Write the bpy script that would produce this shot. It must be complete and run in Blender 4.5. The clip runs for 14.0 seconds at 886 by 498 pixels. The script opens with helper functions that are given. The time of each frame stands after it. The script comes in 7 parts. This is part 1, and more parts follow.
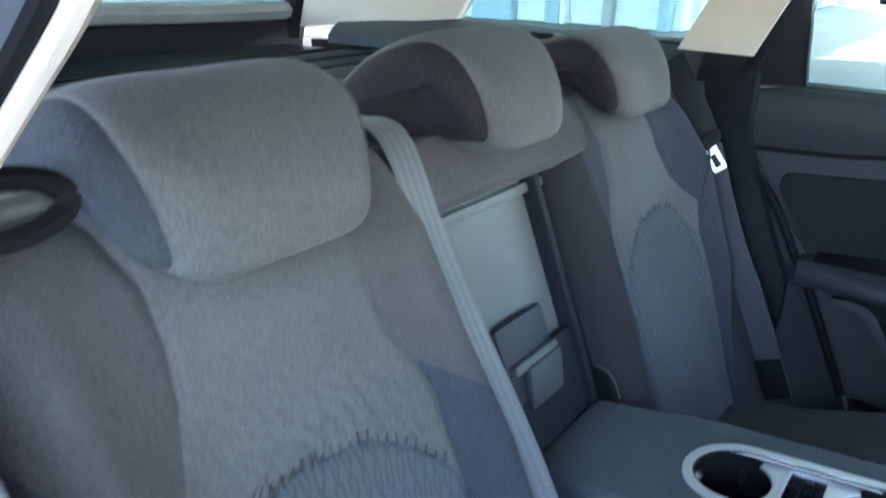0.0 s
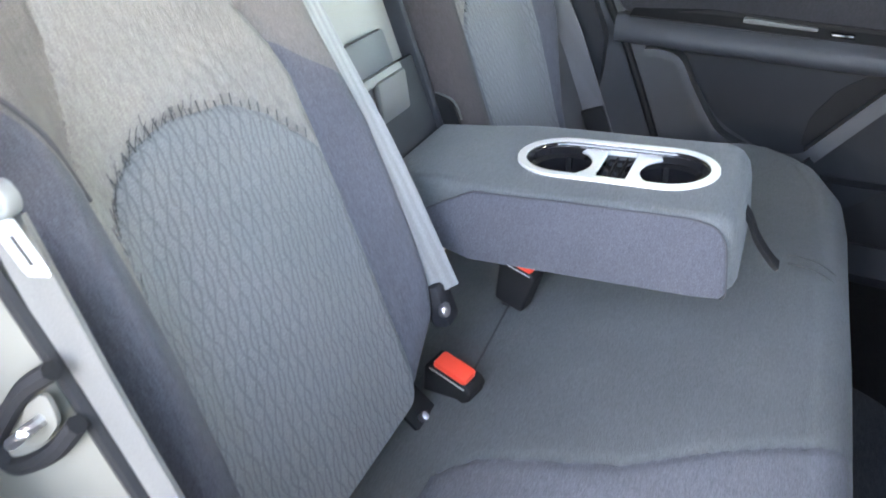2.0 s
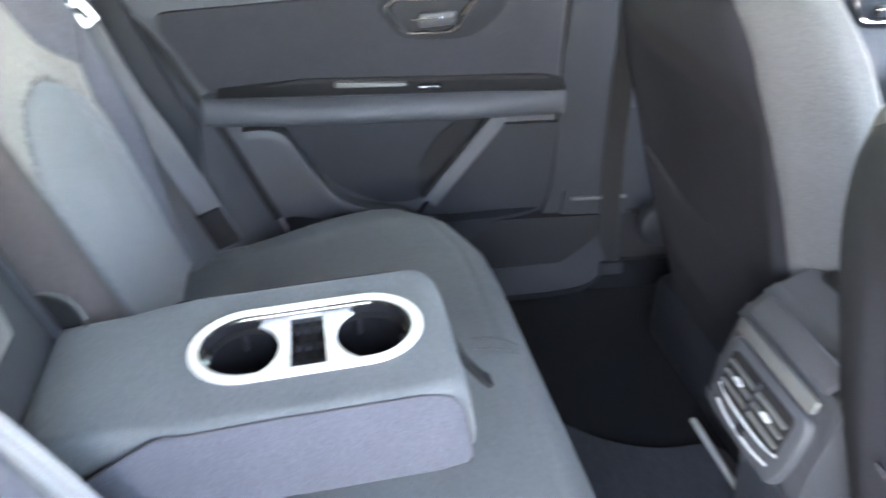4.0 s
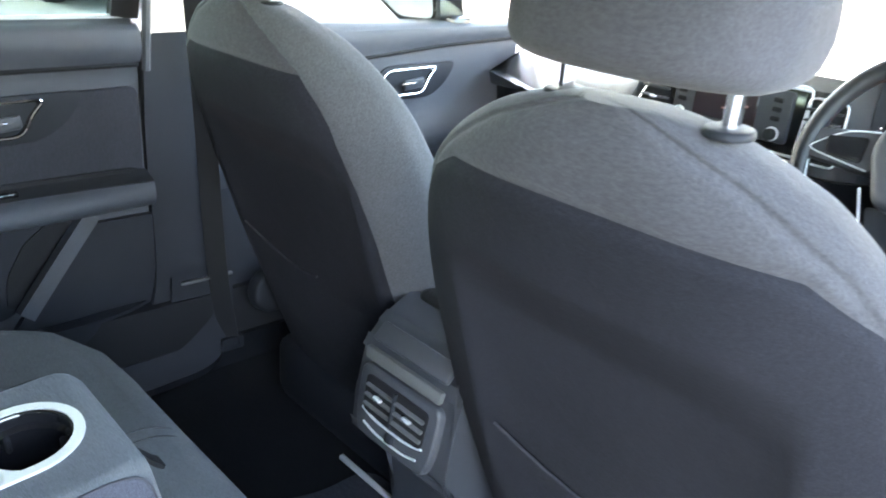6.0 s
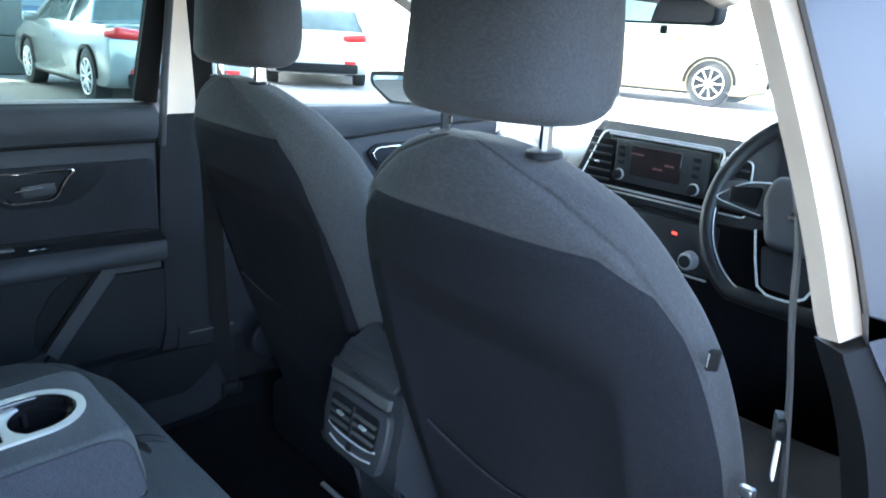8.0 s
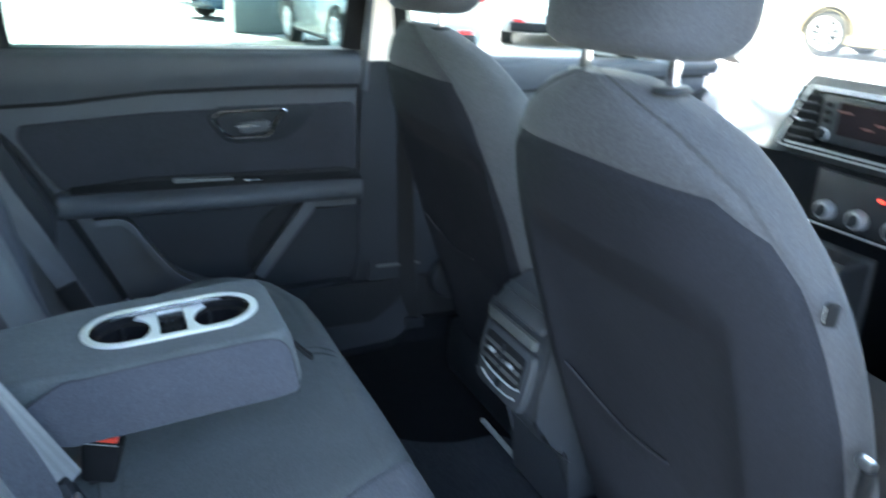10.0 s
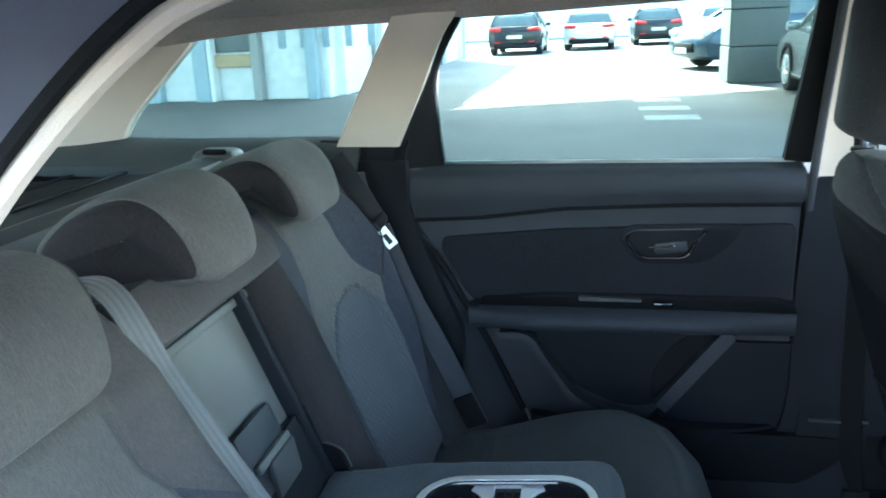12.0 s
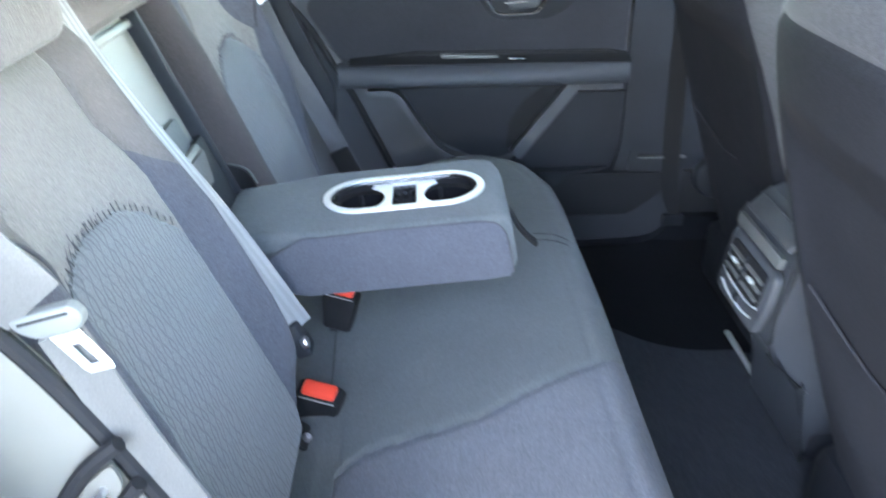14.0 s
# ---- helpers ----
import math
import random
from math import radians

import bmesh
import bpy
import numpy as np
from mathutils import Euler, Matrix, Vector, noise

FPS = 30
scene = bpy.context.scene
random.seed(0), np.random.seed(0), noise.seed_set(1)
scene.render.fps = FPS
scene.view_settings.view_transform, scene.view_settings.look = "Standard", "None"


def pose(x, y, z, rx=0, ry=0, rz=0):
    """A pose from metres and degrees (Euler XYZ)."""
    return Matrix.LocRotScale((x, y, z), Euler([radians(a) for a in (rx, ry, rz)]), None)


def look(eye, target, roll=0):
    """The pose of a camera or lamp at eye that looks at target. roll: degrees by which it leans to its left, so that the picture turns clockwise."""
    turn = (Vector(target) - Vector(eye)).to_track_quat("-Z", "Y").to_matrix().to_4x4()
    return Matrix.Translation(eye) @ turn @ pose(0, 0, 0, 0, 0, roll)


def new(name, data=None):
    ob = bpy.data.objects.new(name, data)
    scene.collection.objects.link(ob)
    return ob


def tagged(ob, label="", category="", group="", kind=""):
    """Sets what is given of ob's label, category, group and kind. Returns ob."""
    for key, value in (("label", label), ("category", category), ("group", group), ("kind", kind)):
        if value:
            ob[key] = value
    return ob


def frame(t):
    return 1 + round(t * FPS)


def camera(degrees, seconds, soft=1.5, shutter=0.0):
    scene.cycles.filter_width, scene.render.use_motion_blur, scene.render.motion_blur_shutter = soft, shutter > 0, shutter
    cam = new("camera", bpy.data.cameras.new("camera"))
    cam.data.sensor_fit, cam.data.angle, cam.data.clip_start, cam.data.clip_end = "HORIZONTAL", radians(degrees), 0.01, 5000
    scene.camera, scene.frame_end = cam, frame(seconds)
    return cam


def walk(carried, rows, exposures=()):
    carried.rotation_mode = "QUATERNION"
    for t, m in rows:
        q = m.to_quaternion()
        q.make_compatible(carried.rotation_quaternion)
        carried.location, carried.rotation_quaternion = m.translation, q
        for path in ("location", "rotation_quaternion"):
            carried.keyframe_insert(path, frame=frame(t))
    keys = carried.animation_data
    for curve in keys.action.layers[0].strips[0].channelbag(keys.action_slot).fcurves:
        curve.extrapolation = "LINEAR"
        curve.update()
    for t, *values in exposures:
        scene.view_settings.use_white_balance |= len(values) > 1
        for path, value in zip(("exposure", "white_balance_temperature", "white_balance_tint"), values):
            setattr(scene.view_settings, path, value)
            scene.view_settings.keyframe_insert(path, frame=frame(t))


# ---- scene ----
cam = camera(59.2, 14.0, soft=1.7, shutter=0.5)
PATH = [
    (0, (0.22, -0.682, 1.184), (-0.858, 0.846, 0.474), 1.3),
    (0.5, (0.212, -0.732, 1.129), (-0.801, 0.796, 0.329), 2.0),
    (1, (0.263, -0.783, 1.086), (-0.53, 0.778, 0.12), 2.0),
    (1.5, (0.287, -0.809, 1.068), (-0.417, 0.752, 0.035), 1.5),
    (2, (0.282, -0.789, 1.074), (-0.381, 0.79, 0.041), 1.6),
    (2.5, (0.244, -0.734, 1.102), (-0.378, 0.871, 0.083), 1.9),
    (3, (0.197, -0.67, 1.121), (-0.254, 0.991, 0.103), 0.1),
    (3.5, (0.161, -0.619, 1.135), (0.109, 1.087, 0.092), 3.1),
    (4, (0.157, -0.593, 1.168), (0.495, 1.093, 0.147), 2.2),
    (4.2, (0.151, -0.582, 1.166), (0.682, 1.068, 0.169), 3.7),
    (6.3, (0.054, -0.694, 1.181), (1.378, 0.628, 0.474), 4.6),
    (6.5, (0.044, -0.723, 1.184), (1.374, 0.622, 0.535), 4.8),
    (7, (0.028, -0.78, 1.197), (1.345, 0.612, 0.624), 4.5),
    (7.5, (0.024, -0.829, 1.194), (1.319, 0.596, 0.652), 3.9),
    (7.7, (0.021, -0.856, 1.186), (1.307, 0.579, 0.65), 3.7),
    (9.8, (0.075, -0.971, 1.15), (0.968, 0.673, 0.444), 1.7),
    (10, (0.088, -0.973, 1.154), (0.865, 0.747, 0.491), 2.7),
    (10.5, (0.154, -0.955, 1.179), (0.599, 0.893, 0.557), 0.3),
    (11, (0.21, -0.886, 1.195), (0.227, 1.023, 0.599), -3.0),
    (11.5, (0.242, -0.832, 1.229), (0.003, 1.068, 0.653), -4.1),
    (12, (0.253, -0.792, 1.27), (-0.132, 1.088, 0.708), -2.5),
    (12.5, (0.255, -0.791, 1.236), (-0.185, 1.075, 0.666), -1.6),
    (13, (0.256, -0.827, 1.179), (-0.164, 0.975, 0.421), -2.3),
    (13.5, (0.233, -0.897, 1.162), (-0.023, 0.881, 0.284), -2.6),
    (14, (0.18, -0.968, 1.154), (0.221, 0.791, 0.203), -0.6),
]
EXPOSURES = [
    (0.0, 5.12, 6500, 10), (0.5, 5.78, 6900, 13), (1.0, 5.95, 7000, 15), (1.5, 6.38, 8200, 19), (2.5, 6.72, 8900, 21), (3.0, 6.73, 8900, 21), (3.5, 6.83, 9100, 22),
    (4.2, 7.35, 8800, 19), (6.3, 6.05, 7600, 13), (7.0, 5.38, 7000, 12), (7.7, 5.12, 6300, 9), (9.8, 5.7, 6800, 6), (11.0, 4.82, 6700, 6), (12.0, 4.9, 6500, 6), (12.5, 4.75, 6400, 4),
    (13.0, 5.05, 5750, 4), (13.5, 6.3, 6950, 12), (14.0, 6.65, 7600, 15)]
walk(cam, [(t, look(eye, target, roll)) for t, eye, target, roll in PATH], EXPOSURES)

# ---------- world and sun ----------
world = bpy.data.worlds.new("sky")
scene.world = world
world.use_nodes = True
wn = world.node_tree
sky = wn.nodes.new("ShaderNodeTexSky")
sky.sky_type = "NISHITA"
sky.sun_disc = False
SUN_EL, SUN_AZ = radians(50), radians(330)
sky.sun_elevation, sky.sun_rotation = SUN_EL, SUN_AZ
sky.air_density, sky.dust_density, sky.ozone_density = 1.0, 3.0, 1.0
wn.nodes["Background"].inputs["Strength"].default_value = 0.15
wn.links.new(sky.outputs["Color"], wn.nodes["Background"].inputs["Color"])
sun = new("sun", bpy.data.lights.new("sun", "SUN"))
sun.data.energy, sun.data.angle, sun.data.color = 2.5, radians(0.6), (1.0, 0.95, 0.88)
SUN_WAY = Vector((math.sin(SUN_AZ) * math.cos(SUN_EL), math.cos(SUN_AZ) * math.cos(SUN_EL), math.sin(SUN_EL)))
sun.matrix_world = look(SUN_WAY * 30, (0, 0, 0))


# ---------- materials ----------
def base_material(name):
    m = bpy.data.materials.new(name)
    m.use_nodes = True
    return m, m.node_tree, m.node_tree.nodes["Principled BSDF"]


def node(nt, kind, **values):
    n = nt.nodes.new("ShaderNode" + kind)
    for k, v in values.items():
        n.inputs[k.replace("_", " ")].default_value = v
    return n


def coords(nt, scale=(1, 1, 1), rot=(0, 0, 0)):
    tc = nt.nodes.new("ShaderNodeTexCoord")
    mp = nt.nodes.new("ShaderNodeMapping")
    mp.inputs["Scale"].default_value = scale
    mp.inputs["Rotation"].default_value = [radians(a) for a in rot]
    nt.links.new(tc.outputs["Object"], mp.inputs["Vector"])
    return mp.outputs["Vector"]


def ramp2(nt, fac, low, high, a=0.3, b=0.7):
    r = nt.nodes.new("ShaderNodeValToRGB")
    r.color_ramp.elements[0].position, r.color_ramp.elements[1].position = a, b
    r.color_ramp.elements[0].color, r.color_ramp.elements[1].color = (*low, 1), (*high, 1)
    nt.links.new(fac, r.inputs["Fac"])
    return r.outputs["Color"]


def mul(nt, c1, c2, fac=1.0):
    m = nt.nodes.new("ShaderNodeMix")
    m.data_type, m.blend_type = "RGBA", "MULTIPLY"
    m.inputs["Factor"].default_value = fac
    nt.links.new(c1, m.inputs["A"])
    nt.links.new(c2, m.inputs["B"])
    return m.outputs["Result"]


def bump(nt, bsdf, height, strength, distance, before=None):
    b = nt.nodes.new("ShaderNodeBump")
    b.inputs["Strength"].default_value, b.inputs["Distance"].default_value = strength, distance
    nt.links.new(height, b.inputs["Height"])
    if before:
        nt.links.new(before, b.inputs["Normal"])
    nt.links.new(b.outputs["Normal"], bsdf.inputs["Normal"])
    return b.outputs["Normal"]


def fabric(name, color, weave=900.0, rough=0.95, sheen=0.35, contrast=0.25, fold=0.0, streak=0.10):
    """Woven cloth: fine diagonal threads, soft large-scale variation, a little sheen."""
    m, nt, b = base_material(name)
    lo = [c * (1 - contrast) for c in color]
    hi = [c * (1 + contrast) for c in color]
    w1 = node(nt, "TexNoise", Scale=1.0, Detail=2.0)
    nt.links.new(coords(nt, (weave * 0.75, weave * 0.14, weave * 0.4), (0, 0, 35)), w1.inputs["Vector"])
    n1 = node(nt, "TexNoise", Scale=weave, Detail=2.0)
    nt.links.new(coords(nt), n1.inputs["Vector"])
    n2 = node(nt, "TexNoise", Scale=6.0, Detail=4.0)
    nt.links.new(coords(nt), n2.inputs["Vector"])
    c = ramp2(nt, n1.outputs["Fac"], lo, hi)
    c = mul(nt, c, ramp2(nt, n2.outputs["Fac"], (0.84, 0.84, 0.84), (1.08, 1.08, 1.08)))
    c = mul(nt, c, ramp2(nt, w1.outputs["Fac"], (0.80, 0.80, 0.80), (1.12, 1.12, 1.12)))
    nt.links.new(c, b.inputs["Base Color"])
    b.inputs["Roughness"].default_value = rough
    b.inputs["Sheen Weight"].default_value = sheen
    b.inputs["Sheen Roughness"].default_value = 0.5
    b.inputs["Specular IOR Level"].default_value = 0.15
    w2 = node(nt, "TexNoise", Scale=1.0, Detail=2.0)
    nt.links.new(coords(nt, (weave * 0.24, weave * 0.05, weave * 0.10)), w2.inputs["Vector"])
    c = mul(nt, c, ramp2(nt, w2.outputs["Fac"], (1 - streak, 1 - streak, 1 - streak), (1 + streak * 0.6, 1 + streak * 0.6, 1 + streak * 0.6), 0.36, 0.64))
    nt.links.new(c, b.inputs["Base Color"])
    nrm = bump(nt, b, w1.outputs["Fac"], 0.5, 0.0009)
    nrm = bump(nt, b, w2.outputs["Fac"], 0.35, 0.0012, nrm)
    nrm = bump(nt, b, n1.outputs["Fac"], 0.4, 0.0005, nrm)
    n3 = node(nt, "TexNoise", Scale=14.0, Detail=3.0)
    nt.links.new(coords(nt), n3.inputs["Vector"])
    bump(nt, b, n3.outputs["Fac"], 0.5, 0.004 + fold, nrm)
    return m


def insert_fabric(name, color):
    """The seat insert: a raised leaf-like ripple that runs down the cloth."""
    m, nt, b = base_material(name)
    def math_node(op, a, c):
        n = nt.nodes.new("ShaderNodeMath")
        n.operation = op
        for k, v in enumerate((a, c)):
            if v is None:
                continue
            if isinstance(v, (int, float)):
                n.inputs[k].default_value = v
            else:
                nt.links.new(v, n.inputs[k])
        return n.outputs["Value"]

    warp = node(nt, "TexNoise", Scale=22.0, Detail=2.0)
    nt.links.new(coords(nt), warp.inputs["Vector"])
    sep = nt.nodes.new("ShaderNodeSeparateXYZ")
    nt.links.new(coords(nt, (1, 1, 1), (0, 0, 9)), sep.inputs["Vector"])
    x = math_node("MULTIPLY", math_node("ADD", sep.outputs["X"], math_node("MULTIPLY", warp.outputs["Fac"], 0.012)), math.pi / 0.0125)
    y = math_node("MULTIPLY", math_node("ADD", sep.outputs["Y"], math_node("MULTIPLY", warp.outputs["Fac"], 0.03)), 2 * math.pi / 0.048)
    sw = math_node("MULTIPLY", math_node("SINE", y, None), 0.85)
    l1 = math_node("ABSOLUTE", math_node("SINE", math_node("ADD", x, sw), None), None)
    l2 = math_node("ABSOLUTE", math_node("SINE", math_node("SUBTRACT", x, sw), None), None)
    lines = math_node("MINIMUM", l1, l2)
    r = ramp2(nt, lines, (0.66, 0.66, 0.68), (1.06, 1.06, 1.06), 0.0, 0.45)
    n1 = node(nt, "TexNoise", Scale=800.0, Detail=2.0)
    nt.links.new(coords(nt), n1.inputs["Vector"])
    c = ramp2(nt, n1.outputs["Fac"], [x * 0.75 for x in color], [x * 1.25 for x in color])
    nt.links.new(mul(nt, c, r), b.inputs["Base Color"])
    b.inputs["Roughness"].default_value, b.inputs["Sheen Weight"].default_value = 0.95, 0.12
    b.inputs["Specular IOR Level"].default_value = 0.15
    nrm = bump(nt, b, r, 0.5, 0.0018)
    bump(nt, b, n1.outputs["Fac"], 0.4, 0.0005, nrm)
    return m


def plastic(name, color, rough=0.55, grain=1200.0, relief=0.0004, metal=0.0, spec=0.4, wear=0.12):
    """Moulded plastic or leather with a fine grain and slight smudges."""
    m, nt, b = base_material(name)
    n1 = node(nt, "TexNoise", Scale=9.0, Detail=5.0)
    nt.links.new(coords(nt), n1.inputs["Vector"])
    c = ramp2(nt, n1.outputs["Fac"], [x * (1 - wear) for x in color], [min(1, x * (1 + wear)) for x in color])
    nt.links.new(c, b.inputs["Base Color"])
    v = nt.nodes.new("ShaderNodeTexVoronoi")
    v.inputs["Scale"].default_value = grain
    nt.links.new(coords(nt), v.inputs["Vector"])
    bump(nt, b, v.outputs["Distance"], 0.5, relief)
    rr = nt.nodes.new("ShaderNodeMapRange")
    rr.inputs["To Min"].default_value, rr.inputs["To Max"].default_value = rough * 0.85, min(1, rough * 1.12)
    nt.links.new(n1.outputs["Fac"], rr.inputs["Value"])
    nt.links.new(rr.outputs["Result"], b.inputs["Roughness"])
    b.inputs["Metallic"].default_value = metal
    b.inputs["Specular IOR Level"].default_value = spec
    return m


def ground_material(name, color, scale=60.0):
    m, nt, b = base_material(name)
    n1 = node(nt, "TexNoise", Scale=scale, Detail=6.0, Roughness=0.7)
    n2 = node(nt, "TexNoise", Scale=0.5, Detail=5.0)
    for n in (n1, n2):
        nt.links.new(coords(nt), n.inputs["Vector"])
    c = ramp2(nt, n1.outputs["Fac"], [x * 0.7 for x in color], [x * 1.3 for x in color])
    nt.links.new(mul(nt, c, ramp2(nt, n2.outputs["Fac"], (0.8, 0.8, 0.8), (1.15, 1.15, 1.15))), b.inputs["Base Color"])
    b.inputs["Roughness"].default_value = 0.9
    bump(nt, b, n1.outputs["Fac"], 0.5, 0.01)
    return m


def glass_material(name, tint=(1, 1, 1), gloss=0.02):
    m = bpy.data.materials.new(name)
    m.use_nodes = True
    nt = m.node_tree
    nt.nodes.remove(nt.nodes["Principled BSDF"])
    out = nt.nodes["Material Output"]
    tr = nt.nodes.new("ShaderNodeBsdfTransparent")
    tr.inputs["Color"].default_value = (*tint, 1)
    gl = nt.nodes.new("ShaderNodeBsdfGlossy")
    gl.inputs["Roughness"].default_value = gloss
    lw = nt.nodes.new("ShaderNodeLayerWeight")
    pw = nt.nodes.new("ShaderNodeMath")
    pw.operation = "POWER"
    pw.inputs[1].default_value = 4.0
    fr = nt.nodes.new("ShaderNodeMath")
    fr.operation = "MULTIPLY_ADD"
    fr.inputs[1].default_value, fr.inputs[2].default_value = 0.25, 0.015
    nt.links.new(lw.outputs["Facing"], pw.inputs[0])
    nt.links.new(pw.outputs["Value"], fr.inputs[0])
    mx = nt.nodes.new("ShaderNodeMixShader")
    nt.links.new(fr.outputs["Value"], mx.inputs["Fac"])
    nt.links.new(tr.outputs["BSDF"], mx.inputs[1])
    nt.links.new(gl.outputs["BSDF"], mx.inputs[2])
    nt.links.new(mx.outputs["Shader"], out.inputs["Surface"])
    return m


def glow_material(name, color, strength):
    m, nt, b = base_material(name)
    b.inputs["Base Color"].default_value = (*color, 1)
    b.inputs["Emission Color"].default_value = (*color, 1)
    b.inputs["Emission Strength"].default_value = strength
    return m


CLOTH = fabric("seat_cloth_grey", (0.120, 0.114, 0.108), sheen=0.10, contrast=0.16, streak=0.02)
CLOTH_SEAT = fabric("seat_cloth_teal_grey", (0.074, 0.080, 0.083), weave=1100, sheen=0.10, contrast=0.14, streak=0.03)
CLOTH_SIDE = fabric("seat_cloth_side", (0.053, 0.055, 0.066), weave=1100, sheen=0.06, streak=0.05)
CLOTH_UPPER = fabric("seat_cloth_shoulder", (0.088, 0.081, 0.079), weave=1100, sheen=0.06, streak=0.04)
CLOTH_CAP_BLUE = fabric("headrest_end_cloth_blue", (0.058, 0.062, 0.068), weave=1100, sheen=0.04, streak=0.04)
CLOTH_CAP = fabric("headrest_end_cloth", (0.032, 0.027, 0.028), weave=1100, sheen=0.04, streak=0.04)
CLOTH_INSERT = insert_fabric("seat_cloth_insert", (0.094, 0.098, 0.103))
CLOTH_BACK = fabric("seat_back_cloth", (0.0145, 0.015, 0.019), weave=1100, sheen=0.0, streak=0.03)
CLOTH_FRONT = fabric("front_seat_cloth", (0.050, 0.050, 0.055), weave=1000, sheen=0.08, streak=0.03, contrast=0.10)
# lighter copy of the front seat cloth, for the passenger seat's lit sides
CLOTH_FRONT_LIT = fabric("front_seat_cloth_lit", (0.070, 0.072, 0.077), weave=1000, sheen=0.08, streak=0.03, contrast=0.10)
CREAM = plastic("pillar_cream", (0.72, 0.59, 0.49), 0.65, wear=0.04)
LINER = fabric("headliner_cloth", (0.58, 0.47, 0.41), weave=1500, sheen=0.1, contrast=0.06)
DASH = plastic("black_soft_plastic", (0.011, 0.012, 0.015), 0.62, spec=0.2)
DASH_TOP = plastic("dash_top_skin", (0.045, 0.046, 0.048), 0.24, relief=0.0002, spec=0.9)
COVER_GREY = plastic("cover_grey_vinyl", (0.13, 0.13, 0.125), 0.5)
HATCH = plastic("hatch_plastic", (0.135, 0.14, 0.128), 0.5)
# darker copy of the grey car paint; the post's shade is in its colour
PAINT_GREY_SHADED = plastic("car_paint_grey_shaded", (0.080, 0.085, 0.108), 0.35, metal=0.2, relief=0.0, wear=0.03)
DOOR_SOFT = plastic("door_soft_plastic", (0.034, 0.037, 0.044), 0.62, relief=0.0006)
DOOR_INSERT = fabric("door_insert_cloth", (0.024, 0.0245, 0.029), weave=1200, sheen=0.0)
HARD = plastic("hard_grey_plastic", (0.034, 0.036, 0.041), 0.5)
HARD_PALE = plastic("pale_grey_plastic", (0.33, 0.34, 0.33), 0.5)
HARD_MID = plastic("mid_grey_plastic", (0.066, 0.068, 0.066), 0.5)
JAMB = plastic("jamb_paint", (0.095, 0.091, 0.080), 0.5, relief=0.0)
RUBBER = plastic("black_rubber", (0.008, 0.008, 0.009), 0.75, spec=0.2)
GLOSS_BLACK = plastic("gloss_black", (0.008, 0.008, 0.009), 0.12, relief=0.0)
SILVER = plastic("satin_silver", (0.70, 0.71, 0.72), 0.36, metal=0.65, relief=0.0, wear=0.04)
CHROME = plastic("chrome", (0.85, 0.85, 0.86), 0.08, metal=1.0, relief=0.0, wear=0.02)
GRIP_GREY = plastic("belt_grip_grey", (0.10, 0.104, 0.10), 0.5, relief=0.0002)
STEEL = plastic("brushed_steel", (0.6, 0.6, 0.62), 0.3, metal=1.0, relief=0.0)
RED = plastic("red_button", (0.75, 0.06, 0.035), 0.4, relief=0.0)
CARPET = fabric("carpet_black", (0.0045, 0.005, 0.006), weave=500, sheen=0.0, contrast=0.5)
CUSHION_INSERT = fabric("cushion_insert_cloth", (0.090, 0.093, 0.106), weave=1000, sheen=0.1, streak=0.06)
MAT = fabric("floor_mat", (0.036, 0.040, 0.048), weave=800, sheen=0.0, contrast=0.5)
LEATHER = plastic("black_leather", (0.012, 0.0125, 0.014), 0.42, spec=0.3, grain=700, relief=0.0006)
PAINT_GREY = plastic("car_paint_grey", (0.20, 0.20, 0.25), 0.34, metal=0.25, relief=0.0, wear=0.03)
GLASS = glass_material("window_glass", (0.58, 0.70, 0.69))
GLASS_CLEAR = glass_material("front_glass", (0.88, 0.92, 0.90))
MIRROR = plastic("mirror_glass", (0.8, 0.82, 0.84), 0.02, metal=1.0, relief=0.0, wear=0.0)
THREAD = plastic("dark_thread", (0.030, 0.030, 0.034), 0.9, relief=0.0)
ASPHALT = ground_material("asphalt", (0.135, 0.133, 0.126))
LINE_PAINT = ground_material("road_paint", (0.36, 0.36, 0.34))
SCREEN = plastic("screen_glass", (0.02, 0.012, 0.012), 0.1, relief=0.0)
SCREEN_TEXT = glow_material("screen_text", (0.16, 0.06, 0.05), 0.008)
DIAL_TEXT = glow_material("dial_text", (0.9, 0.85, 0.85), 0.05)
DIAL_RED = glow_material("dial_red", (1.0, 0.05, 0.03), 0.12)


def webbing(name, color, sheen=0.3):
    m, nt, b = base_material(name)
    w = nt.nodes.new("ShaderNodeTexWave")
    w.bands_direction = "Y"
    w.inputs["Scale"].default_value, w.inputs["Distortion"].default_value = 36.0, 0.2
    nt.links.new(coords(nt), w.inputs["Vector"])
    n1 = node(nt, "TexNoise", Scale=700.0, Detail=2.0)
    nt.links.new(coords(nt), n1.inputs["Vector"])
    c = ramp2(nt, w.outputs["Fac"], [x * 0.86 for x in color], [x * 1.05 for x in color])
    nt.links.new(mul(nt, c, ramp2(nt, n1.outputs["Fac"], (0.8, 0.8, 0.8), (1.1, 1.1, 1.1))), b.inputs["Base Color"])
    b.inputs["Roughness"].default_value = 0.6
    b.inputs["Sheen Weight"].default_value = sheen
    bump(nt, b, w.outputs["Fac"], 0.6, 0.0008)
    return m


# one grey webbing; the darker copies carry each belt's shade in their colour
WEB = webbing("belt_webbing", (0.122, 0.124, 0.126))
WEB_HALF_SHADE = webbing("belt_webbing_half_shade", (0.036, 0.037, 0.044))
WEB_MID = webbing("belt_webbing_less_lit", (0.062, 0.060, 0.057))
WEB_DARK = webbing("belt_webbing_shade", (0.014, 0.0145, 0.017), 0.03)


